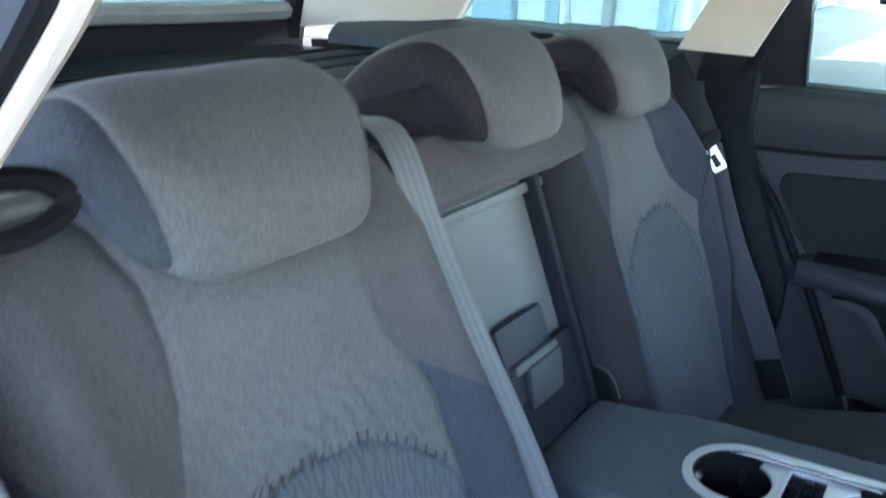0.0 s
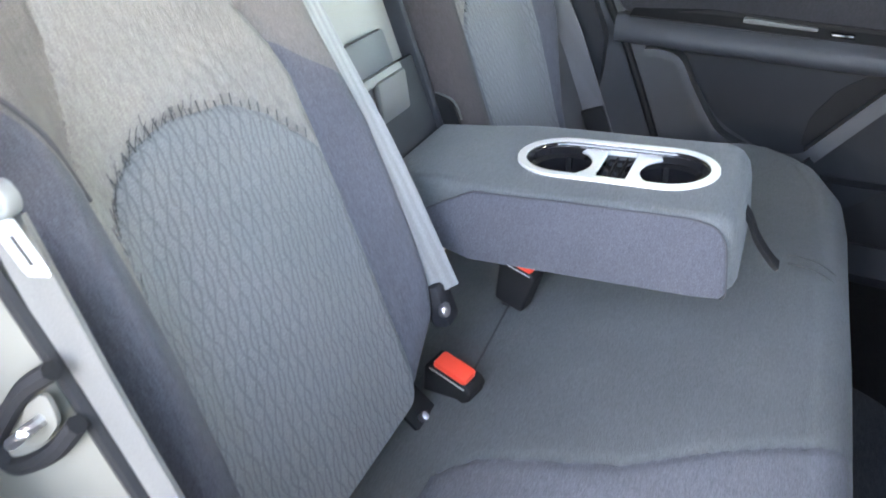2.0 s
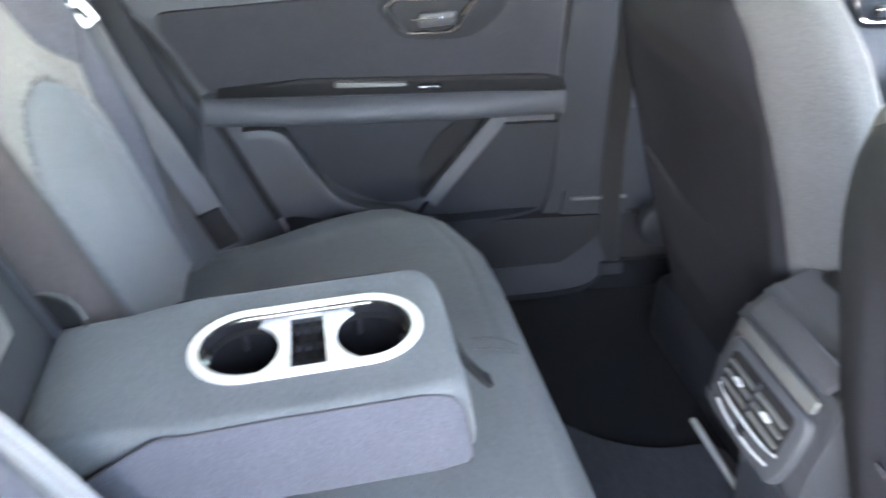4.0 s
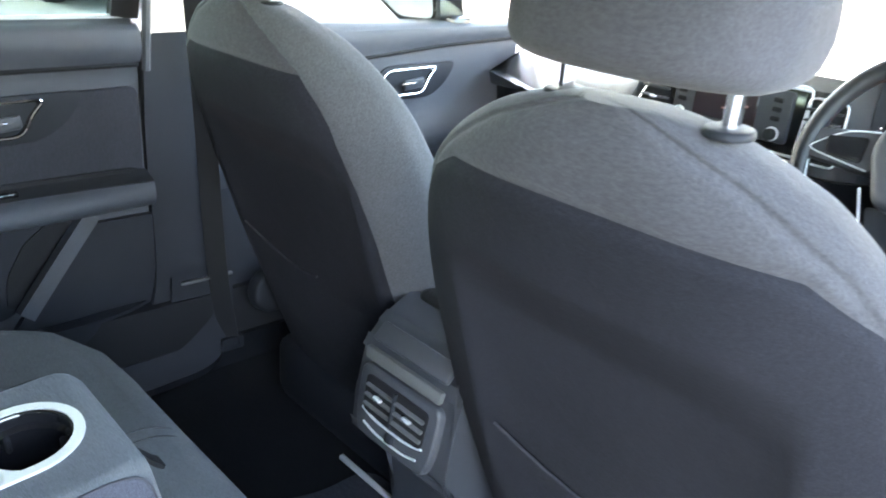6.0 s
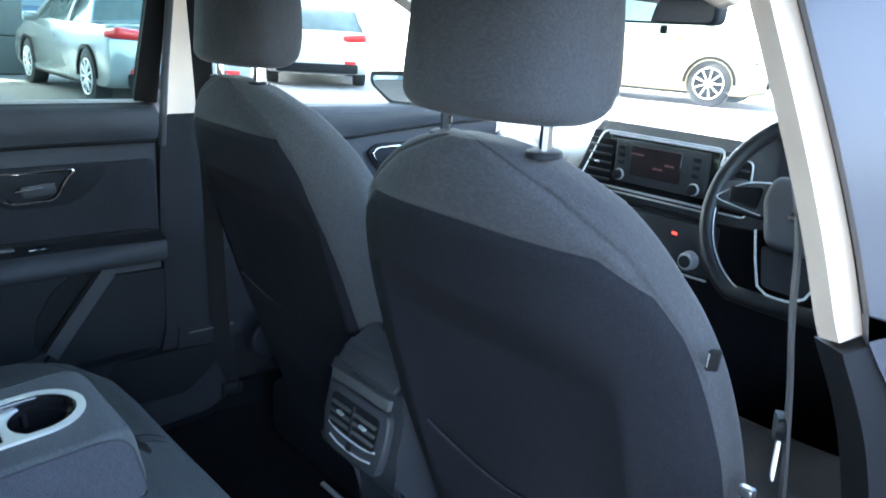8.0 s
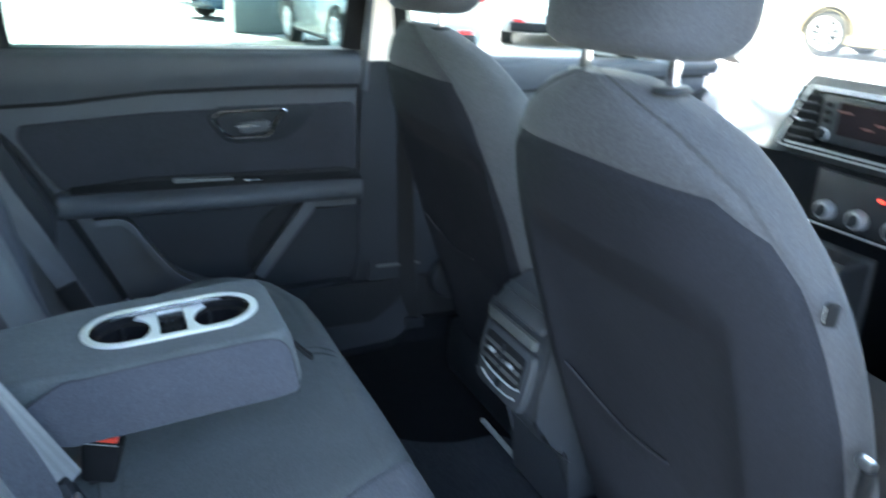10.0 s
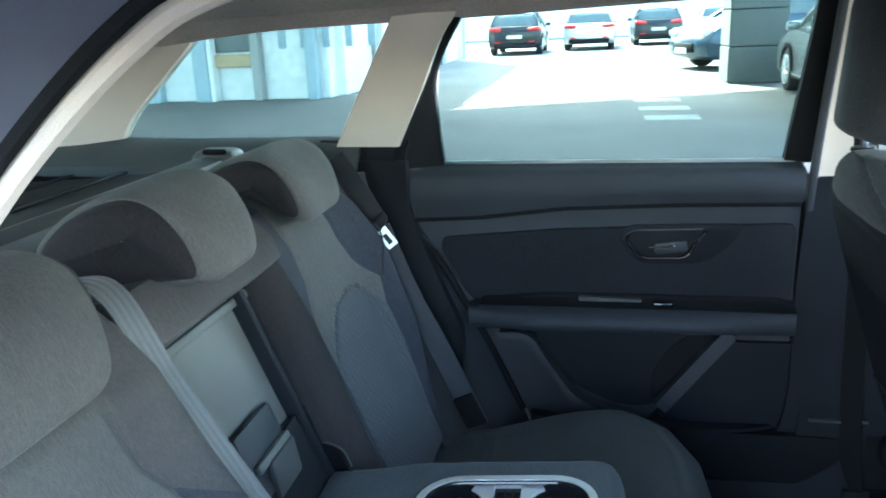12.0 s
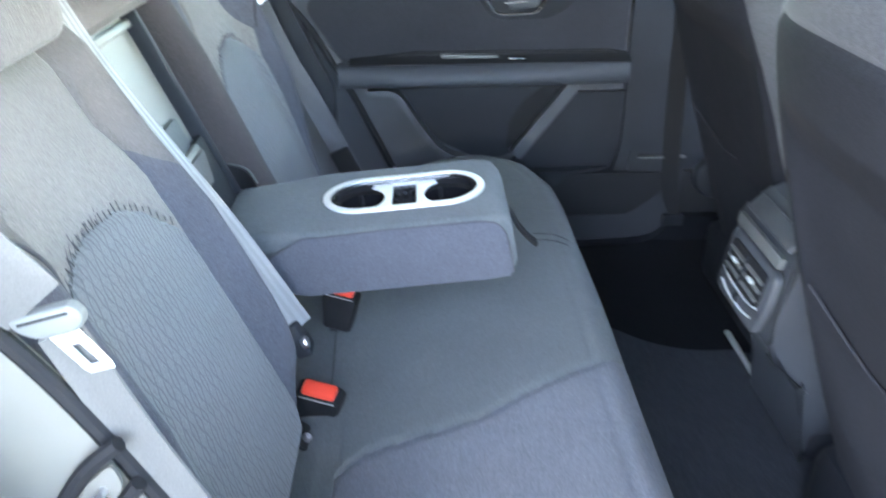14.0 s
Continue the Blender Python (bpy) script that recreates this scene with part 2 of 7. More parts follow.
# ---------- building helpers ----------
def thing(name, label, category, group="", kind="", at=(0, 0, 0)):
    """An Empty that carries the parts of one thing."""
    ob = new(name)
    ob.location = at
    ob.empty_display_size = 0.05
    return tagged(ob, label, category, group, kind)


def finish(bm, smooth=True, angle=40):
    bmesh.ops.recalc_face_normals(bm, faces=bm.faces)
    for f in bm.faces:
        f.smooth = smooth
    if smooth:
        lim = radians(angle)
        for e in bm.edges:
            if len(e.link_faces) == 2 and e.calc_face_angle(0) > lim:
                e.smooth = False


def part(name, bm, material, parent=None, label="", smooth=True, angle=40, m=None):
    """Links a bmesh as one mesh object, under a thing or a part."""
    finish(bm, smooth, angle)
    me = bpy.data.meshes.new(name)
    bm.to_mesh(me)
    bm.free()
    me.materials.append(material)
    ob = new(name, me)
    if parent is not None:
        ob.parent = parent
    if m is not None:
        ob.matrix_local = m
    if label:
        ob["label"] = label
    return ob


def solo(name, bm, material, label, category, group="", kind="", smooth=True, angle=40, m=None):
    """A thing that is one mesh."""
    return tagged(part(name, bm, material, None, "", smooth, angle, m), label, category, group, kind)


def loft(rings, caps=True, closed=True):
    """Skin over rings of equal length."""
    bm = bmesh.new()
    vs = [[bm.verts.new(p) for p in r] for r in rings]
    n = len(rings[0])
    for a, b in zip(vs, vs[1:]):
        for i in range(n if closed else n - 1):
            j = (i + 1) % n
            bm.faces.new((a[i], a[j], b[j], b[i]))
    if caps and closed:
        bm.faces.new(vs[0][::-1])
        bm.faces.new(vs[-1])
    return bm


def sheet(rows, thick=0.0, way=(0, 0, 1)):
    """A grid skin with a real thickness along way."""
    bm = bmesh.new()
    w = Vector(way) * thick
    top = [[bm.verts.new(p) for p in r] for r in rows]
    low = [[bm.verts.new(Vector(p) - w) for p in r] for r in rows]
    nr, nc = len(rows), len(rows[0])
    for i in range(nr - 1):
        for j in range(nc - 1):
            bm.faces.new((top[i][j], top[i][j + 1], top[i + 1][j + 1], top[i + 1][j]))
            bm.faces.new((low[i][j], low[i + 1][j], low[i + 1][j + 1], low[i][j + 1]))
    for j in range(nc - 1):
        bm.faces.new((top[0][j], low[0][j], low[0][j + 1], top[0][j + 1]))
        bm.faces.new((top[-1][j], top[-1][j + 1], low[-1][j + 1], low[-1][j]))
    for i in range(nr - 1):
        bm.faces.new((top[i][0], top[i + 1][0], low[i + 1][0], low[i][0]))
        bm.faces.new((top[i][-1], low[i][-1], low[i + 1][-1], top[i + 1][-1]))
    return bm


def rbox(size, r=0.005, seg=2, m=None):
    """A box with rounded edges."""
    bm = bmesh.new()
    bmesh.ops.create_cube(bm, size=1.0)
    bmesh.ops.scale(bm, vec=size, verts=bm.verts)
    if r > 0:
        bmesh.ops.bevel(bm, geom=bm.edges[:], offset=min(r, 0.49 * min(size)), segments=seg, affect="EDGES", profile=0.5)
    if m is not None:
        bm.transform(m)
    return bm


def prism(points, depth, m, r=0.0, seg=2):
    """A flat outline in the local xy plane, extruded along local z from 0 to depth, with rounded rims."""
    bm = bmesh.new()
    f = bm.faces.new([bm.verts.new((x, y, 0)) for x, y in points])
    ext = bmesh.ops.extrude_face_region(bm, geom=[f])
    up = [v for v in ext["geom"] if isinstance(v, bmesh.types.BMVert)]
    bmesh.ops.translate(bm, vec=(0, 0, depth), verts=up)
    if r > 0:
        top = [e for e in bm.edges if all(abs(v.co.z - depth) < 1e-6 for v in e.verts)]
        bmesh.ops.bevel(bm, geom=top, offset=r, segments=seg, affect="EDGES", profile=0.5)
    bm.transform(m)
    return bm


def smooth_path(points, n):
    """Points along a smooth curve through the given ones."""
    p = [Vector(q) for q in points]
    out = []
    for i in range(len(p) - 1):
        a, b, c, d = p[max(i - 1, 0)], p[i], p[i + 1], p[min(i + 2, len(p) - 1)]
        for k in range(n):
            t = k / n
            out.append(0.5 * (2 * b + (c - a) * t + (2 * a - 5 * b + 4 * c - d) * t * t + (3 * b - a - 3 * c + d) * t ** 3))
    out.append(p[-1])
    return out


def sweep(path, profile, side):
    """A profile of (across, out) swept on a path; side gives the across direction (one or one per point)."""
    rings = []
    for i, p in enumerate(path):
        t = (path[min(i + 1, len(path) - 1)] - path[max(i - 1, 0)]).normalized()
        s = Vector(side[i] if isinstance(side, list) else side)
        s = (s - t * s.dot(t)).normalized()
        o = s.cross(t)
        rings.append([p + s * a + o * b for a, b in profile])
    return loft(rings)


def disc_profile(r, n=8):
    return [(r * math.cos(2 * math.pi * k / n), r * math.sin(2 * math.pi * k / n)) for k in range(n)]


def tube(points, r, n=6, k=8, side=(0.3, 0.5, 0.81)):
    return sweep(smooth_path(points, n), disc_profile(r, k), side)


def strap_profile(w, t):
    return [(-w / 2, -t / 2), (0, -t / 2), (w / 2, -t / 2), (w / 2, t / 2), (0, t / 2), (-w / 2, t / 2)]


def rounded(points, r, n=5):
    """A polygon with its corners rounded by up to r."""
    out = []
    k = len(points)
    for i in range(k):
        p, a, b = (Vector((*points[j % k], 0)) for j in (i, i - 1, i + 1))
        da, db = (a - p), (b - p)
        d = min(r, 0.45 * da.length, 0.45 * db.length)
        s, e = p + da.normalized() * d, p + db.normalized() * d
        for q in range(n + 1):
            t = q / n
            c = s * (1 - t) ** 2 + p * 2 * t * (1 - t) + e * t * t
            out.append((c.x, c.y))
    return out


def join(*bms):
    """Several bmeshes made into one piece of one part."""
    out = bmesh.new()
    for b in bms:
        me = bpy.data.meshes.new("tmp")
        b.to_mesh(me)
        b.free()
        out.from_mesh(me)
        bpy.data.meshes.remove(me)
    return out


def cyl(r1, r2, depth, m, n=24, bevel=0.0):
    bm = bmesh.new()
    bmesh.ops.create_cone(bm, cap_ends=True, segments=n, radius1=r1, radius2=r2, depth=depth)
    if bevel:
        rim = [e for e in bm.edges if abs(e.verts[0].co.z - e.verts[1].co.z) < 1e-6]
        bmesh.ops.bevel(bm, geom=rim, offset=bevel, segments=2, affect="EDGES", profile=0.5)
    bm.transform(m)
    return bm


def ip(x, xs, ys):
    return float(np.interp(x, xs, ys))


def split(verts, params, tris, d):
    """Cuts a triangle skin along d = 0. Returns the skins with d > 0 and d < 0, each as (verts, params, tris)."""
    res = []
    for sign in (1, -1):
        vmap, vs, ps, ts, cut = {}, [], [], [], {}

        def keep(i):
            if i not in vmap:
                vmap[i] = len(vs)
                vs.append(verts[i])
                ps.append(params[i])
            return vmap[i]

        def mid(i, j):
            key = (min(i, j), max(i, j))
            if key not in cut:
                a, b = key
                t = d[a] / (d[a] - d[b])
                cut[key] = len(vs)
                vs.append(verts[a] * (1 - t) + verts[b] * t)
                ps.append(params[a] * (1 - t) + params[b] * t)
            return cut[key]

        for tri in tris:
            poly = []
            for k in range(3):
                i, j = tri[k], tri[(k + 1) % 3]
                if d[i] * sign > 0:
                    poly.append(keep(i))
                if d[i] * d[j] < 0:
                    poly.append(mid(i, j))
            for k in range(1, len(poly) - 1):
                ts.append((poly[0], poly[k], poly[k + 1]))
        res.append((vs, ps, ts))
    return res


def skin(vs, ts):
    bm = bmesh.new()
    b = [bm.verts.new(v) for v in vs]
    for t in ts:
        if len(set(t)) == 3:
            try:
                bm.faces.new([b[i] for i in t])
            except ValueError:
                pass
    loose = [v for v in bm.verts if not v.link_faces]
    bmesh.ops.delete(bm, geom=loose, context="VERTS")
    return bm


# ---------- car shell: floor, roof, pillars, glass ----------
def floor_pan():
    rows = []
    for x in np.linspace(-0.05, 2.0, 42):
        r = []
        for y in np.linspace(-0.74, 0.74, 60):
            z = 0.27 + 0.07 * math.exp(-(y / 0.12) ** 4) * ip(x, [0.80, 0.95], [0, 1]) + 0.10 * ip(abs(y), [0.69, 0.72], [0, 1])
            z += 0.10 * ip(x, [1.6, 2.0], [0, 1])
            r.append((x, y, z))
        rows.append(r)
    solo("floor", sheet(rows, 0.03), CARPET, "black carpeted car floor between the seats and sills", "floor", kind="structure")


floor_pan()


def roof_rail(s, x):
    """Edge of the headlining over the side windows."""
    return Vector((x, s * ip(x, [-1.2, -0.6, 0.2, 1.0], [0.56, 0.62, 0.63, 0.58]), ip(x, [-1.2, -0.6, 0.0, 0.5, 1.05], [1.22, 1.285, 1.30, 1.305, 1.27])))


def headliner():
    rows = []
    for x in np.linspace(-1.15, 1.05, 34):
        e = roof_rail(1, x)
        r = []
        for u in np.linspace(-1, 1, 31):
            r.append((x, e.y * u, e.z + 0.085 * (1 - abs(u) ** 2.4)))
        rows.append(r)
    solo("ceiling", sheet(rows, -0.03), LINER, "beige cloth headlining of the car roof", "headliner", kind="structure")


headliner()


def outer_roof():
    rows = []
    for x in np.linspace(-1.2, 1.1, 24):
        e = roof_rail(1, x)
        rows.append([(x, (e.y + 0.06) * u, e.z + 0.02 + 0.11 * (1 - abs(u) ** 3)) for u in np.linspace(-1, 1, 21)])
    solo("roof_panel", sheet(rows, -0.015), PAINT_GREY, "grey painted steel roof of the car", "car roof", kind="structure")


outer_roof()


def ribbon(a, b, thick=0.02, way=(0, 1, 0), n=14):
    """A sheet between two smooth edge curves."""
    pa, pb = smooth_path(a, n), smooth_path(b, n)
    rows = [[p.lerp(q, k / 6) for k in range(7)] for p, q in zip(pa, pb)]
    return sheet(rows, thick, way)


def side_trim(s):
    """Pillars and roof rail of one side; s = 1 is the far side of the cabin."""
    w = (0, s, 0)
    side = "left" if s > 0 else "right"
    Y = lambda pts: [(x, s * y, z) for x, y, z in pts]
    # rail over the windows
    solo("trim_rail_" + side, ribbon([roof_rail(s, x) + Vector((0, 0, 0.012)) for x in (-0.75, -0.4, 0, 0.4, 0.75, 1.05)],
         Y([(-0.75, 0.665, 1.225), (-0.4, 0.672, 1.262), (0, 0.675, 1.272), (0.4, 0.675, 1.285), (0.75, 0.665, 1.285), (1.05, 0.63, 1.25)]), -0.015, w),
         LINER, "beige cloth roof rail trim above the side windows", "trim", kind="structure")
    # C pillar, cream above and black below
    solo("trim_c_pillar_" + side, ribbon(Y([(-0.262, 0.700, 1.035), (-0.205, 0.69, 1.14), (-0.15, 0.672, 1.235), (-0.12, 0.66, 1.285)]),
         Y([(-0.130, 0.690, 1.035), (-0.085, 0.682, 1.13), (-0.035, 0.668, 1.235), (0.0, 0.655, 1.285)]), -0.03, w),
         CREAM, "cream plastic pillar trim between rear door and quarter window", "trim", kind="structure")
    solo("trim_c_pillar_lower_" + side, ribbon(Y([(-0.300, 0.716, 1.046), (-0.31, 0.704, 0.98), (-0.33, 0.680, 0.84)]), Y([(-0.112, 0.704, 1.046), (-0.125, 0.704, 0.98), (-0.11, 0.700, 0.84)]), -0.03, w),
         DASH, "black lower pillar trim beside the rear seat", "trim", kind="structure")
    # D pillar: cream field round the quarter window
    solo("trim_d_pillar_" + side, ribbon(Y([(-0.745, 0.712, 1.055), (-0.70, 0.705, 1.11), (-0.62, 0.695, 1.18), (-0.54, 0.68, 1.248)]),
         Y([(-1.12, 0.63, 1.02), (-1.08, 0.62, 1.11), (-1.0, 0.60, 1.20), (-0.9, 0.58, 1.275)]), -0.03, w),
         CREAM, "cream trim of the rearmost pillar beside the boot", "trim", kind="structure")
    # dark side trim under the quarter window, down to the wheel arch
    rows = []
    for q in np.linspace(0, 1, 30):
        x = -1.15 + 1.03 * q
        rows.append([(x + 0.11 * q ** 6 * ip(k, [4, 8], [1, 0]), s * (0.63 + 0.07 * k / 10 + 0.01 * math.sin(k)), 0.45 + (1.006 - 0.45 - 0.02 * ip(x, [-1.15, -0.7], [1, 0])) * k / 10) for k in range(11)])
    solo("trim_boot_side_" + side, sheet(rows, -0.03, w), DASH, "dark plastic boot side trim below the quarter window", "trim", kind="structure")


for s in (1, -1):
    side_trim(s)


def quarter_ledge(s):
    """Shelf from quarter window down to boot trim; lighter grey imitates window light."""
    side = "left" if s > 0 else "right"
    rows = []
    for k in range(9):
        q = k / 8
        rows.append([(x, s * (0.752 - 0.085 * q - 0.055 * q * ip(x, [-1.05, -0.6], [1, 0])), 1.050 - 0.050 * q ** 2.2 + 0.012 * ip(x, [-0.9, -0.6], [1, 0])) for x in np.linspace(-1.02, -0.215, 26)])
    solo("trim_quarter_ledge_" + side, sheet(rows, 0.02), HARD_MID, "boot trim ledge below the quarter window, coloured lighter for window light", "trim", kind="structure")


for s in (1, -1):
    quarter_ledge(s)


def pane(name, a, b, n=8, glass=GLASS):
    rows = [[p.lerp(q, k / 4) for k in range(5)] for p, q in zip(smooth_path(a, n), smooth_path(b, n))]
    ob = solo(name, sheet(rows, 0.004, (0, 1, 0)), glass, "clear side window glass of the car", "window", kind="structure")
    ob.visible_shadow = False
    return ob


pane("window_1", [(-0.08, 0.775, 0.95), (0.25, 0.788, 0.95), (0.64, 0.79, 0.95)], [(-0.03, 0.68, 1.29), (0.25, 0.685, 1.30), (0.62, 0.685, 1.30)])
pane("window_2", [(-0.78, 0.735, 1.04), (-0.5, 0.745, 1.04), (-0.24, 0.75, 1.04)], [(-0.60, 0.69, 1.27), (-0.4, 0.692, 1.285), (-0.10, 0.69, 1.285)])
pane("window_3", [(0.70, 0.79, 0.95), (1.1, 0.785, 0.94), (1.62, 0.75, 0.94)], [(0.68, 0.685, 1.29), (0.9, 0.68, 1.29), (1.10, 0.66, 1.26)], glass=GLASS_CLEAR)
pane("window_6", [(0.76, -0.79, 0.95), (1.1, -0.785, 0.94), (1.62, -0.75, 0.94)], [(0.74, -0.685, 1.29), (0.9, -0.68, 1.29), (1.10, -0.66, 1.26)], glass=GLASS_CLEAR)


def end_pane(name, label, low, high, glass=GLASS):
    rows = []
    for p, q in zip(smooth_path(low, 8), smooth_path(high, 8)):
        rows.append([p.lerp(q, k / 4) for k in range(5)])
    ob = solo(name, sheet(rows, 0.004, (1, 0, 0)), glass, label, "window", kind="structure")
    ob.visible_shadow = False


end_pane("window_4", "clear windscreen glass above the dashboard", [(1.72, -0.70, 0.98), (1.95, 0, 0.99), (1.72, 0.70, 0.98)], [(1.05, -0.56, 1.28), (1.10, 0, 1.37), (1.05, 0.56, 1.28)], GLASS_CLEAR)
end_pane("window_5", "tailgate window glass behind the rear seats", [(-1.18, -0.62, 1.03), (-1.22, 0, 1.04), (-1.18, 0.62, 1.03)], [(-1.02, -0.55, 1.29), (-1.05, 0, 1.36), (-1.02, 0.55, 1.29)])


def tailgate():
    solo("trim_tailgate", sweep(smooth_path([(-1.17, -0.66, 1.0), (-1.2, 0, 1.01), (-1.17, 0.66, 1.0)], 8), [(-0.22, -0.03), (0.03, -0.03), (0.045, 0.0), (0.03, 0.02), (-0.22, 0.03)], (0, 0, 1)),
         DASH, "black tailgate trim below the rear window", "trim", kind="structure")
    solo("trim_tailgate_lip", sweep(smooth_path([(-1.15, -0.60, 1.055), (-1.185, 0, 1.065), (-1.15, 0.60, 1.055), (-1.12, 0.645, 1.10)], 8), disc_profile(0.022, 8), (0, 0, 1)),
         HARD_PALE, "pale lip along the bottom of the rear window", "trim", kind="structure")
    for s in (1, -1):
        solo("trim_tailgate_side", tube([(-1.16, s * 0.64, 1.0), (-1.13, s * 0.635, 1.1), (-1.07, s * 0.60, 1.2), (-1.02, s * 0.56, 1.3)], 0.03), DASH,
             "black seal and trim beside the rear window", "trim", kind="structure")


tailgate()


def luggage_cover():
    t = thing("luggage_cover", "grey pull-out luggage cover behind the rear seats", "luggage cover")
    rows = [[(x, y, ip(x, [-1.14, -0.46], [0.985, 1.022]) - 0.010 * math.sin(math.pi * (x + 1.14) / 0.68) + 0.004 * math.sin(9 * y)) for y in np.linspace(-0.60, 0.60, 25)] for x in np.linspace(-1.14, -0.46, 14)]
    part("blind", sheet(rows, 0.004), DASH, t, "black vinyl blind")
    part("cassette", sweep([Vector((-0.44, y, 1.022)) for y in (-0.56, -0.2, 0.2, 0.50)], [(-0.03, -0.03), (0.03, -0.03), (0.036, 0.0), (0.028, 0.022), (0.0, 0.030), (-0.026, 0.024), (-0.034, 0.0)], (1, 0, 0)), COVER_GREY, t, "grey vinyl cassette")
    for s in (1, -1):
        e = part("end_cap", rbox((0.085, 0.07, 0.07), 0.018, 3, pose(-0.44, s * 0.545, 1.024)), COVER_GREY, t, "pale grey cassette end")
        part("release_slot", rbox((0.045, 0.012, 0.010), 0.003, 1, pose(-0.43, s * 0.512, 1.058)), RUBBER, e)
    for x in (-0.55, -0.66, -0.78, -0.92):
        part("rib", rbox((0.012, 1.16, 0.006), 0.002, 1, pose(x, 0, ip(x, [-1.14, -0.46], [0.985, 1.022]) - 0.002)), RUBBER, t)


luggage_cover()
solo("boot_floor", rbox((1.0, 1.3, 0.04), 0.01, 1, pose(-0.66, 0, 0.44)), CARPET, "black carpeted boot floor behind the rear seats", "floor", kind="structure")
solo("trim_boot_back", rbox((0.04, 1.34, 0.62), 0.01, 1, pose(-1.19, 0, 0.70)), DASH, "dark lower tailgate lining", "trim", kind="structure")


def b_pillar_far():
    s = thing("trim_b_pillar_left", "cream upper and black lower pillar trim between the doors", "trim", kind="structure")
    part("upper_cover", ribbon([(0.649, 0.730, 0.960), (0.652, 0.715, 1.05), (0.655, 0.68, 1.2), (0.655, 0.655, 1.30)], [(0.736, 0.740, 0.960), (0.738, 0.725, 1.05), (0.742, 0.69, 1.2), (0.75, 0.66, 1.30)], -0.03, (0, 1, 0)), CREAM, s, "cream upper pillar cover")
    part("edge_seal", tube([(0.643, 0.735, 0.90), (0.647, 0.715, 1.05), (0.65, 0.682, 1.2), (0.65, 0.655, 1.30)], 0.008), HARD, s)
    part("lower_cover", ribbon([(0.643, 0.729, 0.965), (0.640, 0.735, 0.91), (0.635, 0.74, 0.75), (0.63, 0.72, 0.5), (0.58, 0.70, 0.36)], [(0.742, 0.737, 0.965), (0.86, 0.745, 0.91), (0.87, 0.74, 0.75), (0.88, 0.72, 0.5), (0.90, 0.70, 0.36)], -0.04, (0, 1, 0)), DASH, s, "black lower pillar cover")
    part("belt_anchor", rbox((0.03, 0.02, 0.05), 0.008, 2, pose(0.69, 0.672, 1.22)), HARD_PALE, s)
    part("latch", rbox((0.11, 0.010, 0.006), 0.002, 2, pose(0.725, 0.699, 0.482)), HARD_MID, s)


b_pillar_far()


def b_pillar_near():
    s = thing("trim_b_pillar_right", "cream pillar trim, black seal and grey painted post beside the driver seat", "trim", kind="structure")
    path = [(0.684, -0.654, 0.945), (0.682, -0.648, 0.962), (0.677, -0.627, 1.03), (0.670, -0.600, 1.105), (0.664, -0.556, 1.21), (0.66, -0.513, 1.31)]
    part("upper_cover", sweep(smooth_path(path, 8), [(-0.018, -0.012), (0.012, -0.012), (0.016, 0.0), (0.010, 0.012), (-0.015, 0.018)], (0.75, -0.66, 0)), CREAM, s, "cream upper pillar cover")
    off = Vector((0.004, -0.022, 0.0))
    part("seal", sweep(smooth_path([Vector(p) + off for p in path], 8), disc_profile(0.007, 8), (1, 0, 0)), RUBBER, s)
    part("painted_post", sweep(smooth_path([Vector(p) + Vector((0.006, -0.050, 0)) for p in [(0.78, -0.80, 0.35), (0.75, -0.78, 0.7)] + path], 8), [(-0.026, -0.014), (0.050, -0.016), (0.056, 0.0), (0.050, 0.014), (-0.026, 0.014), (-0.030, 0.0)], (0.4, -0.9, 0)), PAINT_GREY_SHADED, s, "grey metallic door post, colour darkened for shade")
    part("lower_cover", sweep(smooth_path([(0.74, -0.70, 0.36), (0.73, -0.72, 0.6), (0.71, -0.69, 0.83), (0.687, -0.656, 0.943)], 8), [(-0.021, -0.02), (0.085, -0.03), (0.085, 0.03), (-0.021, 0.03)], (0.75, -0.66, 0)), DASH, s, "black lower pillar cover")
    part("belt_anchor", rbox((0.035, 0.03, 0.06), 0.012, 2, pose(0.645, -0.518, 1.232, 0, 12, 0)), CREAM, s)


b_pillar_near()


def c_pillar_near():
    s = thing("trim_door_frame_right", "cream edge strip, black seal and grey paint round the rear door opening", "trim", kind="structure")
    path = [(-0.29, -0.615, 0.84), (-0.19, -0.575, 0.99), (-0.067, -0.552, 1.117), (-0.002, -0.550, 1.171), (0.051, -0.550, 1.225), (0.101, -0.550, 1.266), (0.140, -0.550, 1.284), (0.23, -0.550, 1.302), (0.50, -0.550, 1.318)]
    part("edge_strip", sweep(smooth_path(path, 8), disc_profile(0.0048, 8), (0, 1, 0)), CREAM, s, "cream edge strip")
    a = [Vector(p) + Vector((-0.003, -0.006, 0.006)) for p in path]
    part("seal", sweep(smooth_path(a, 8), disc_profile(0.0045, 8), (0, 1, 0)), RUBBER, s)
    b = [Vector(p) + Vector((-0.001, -0.010, 0.008)) for p in path]
    c = [Vector(p) + Vector((-0.03, -0.17, 0.06)) for p in path]
    part("painted_flange", ribbon(b, c, 0.02, (0.5, 0, -0.8)), PAINT_GREY, s, "grey metallic painted door frame")


c_pillar_near()


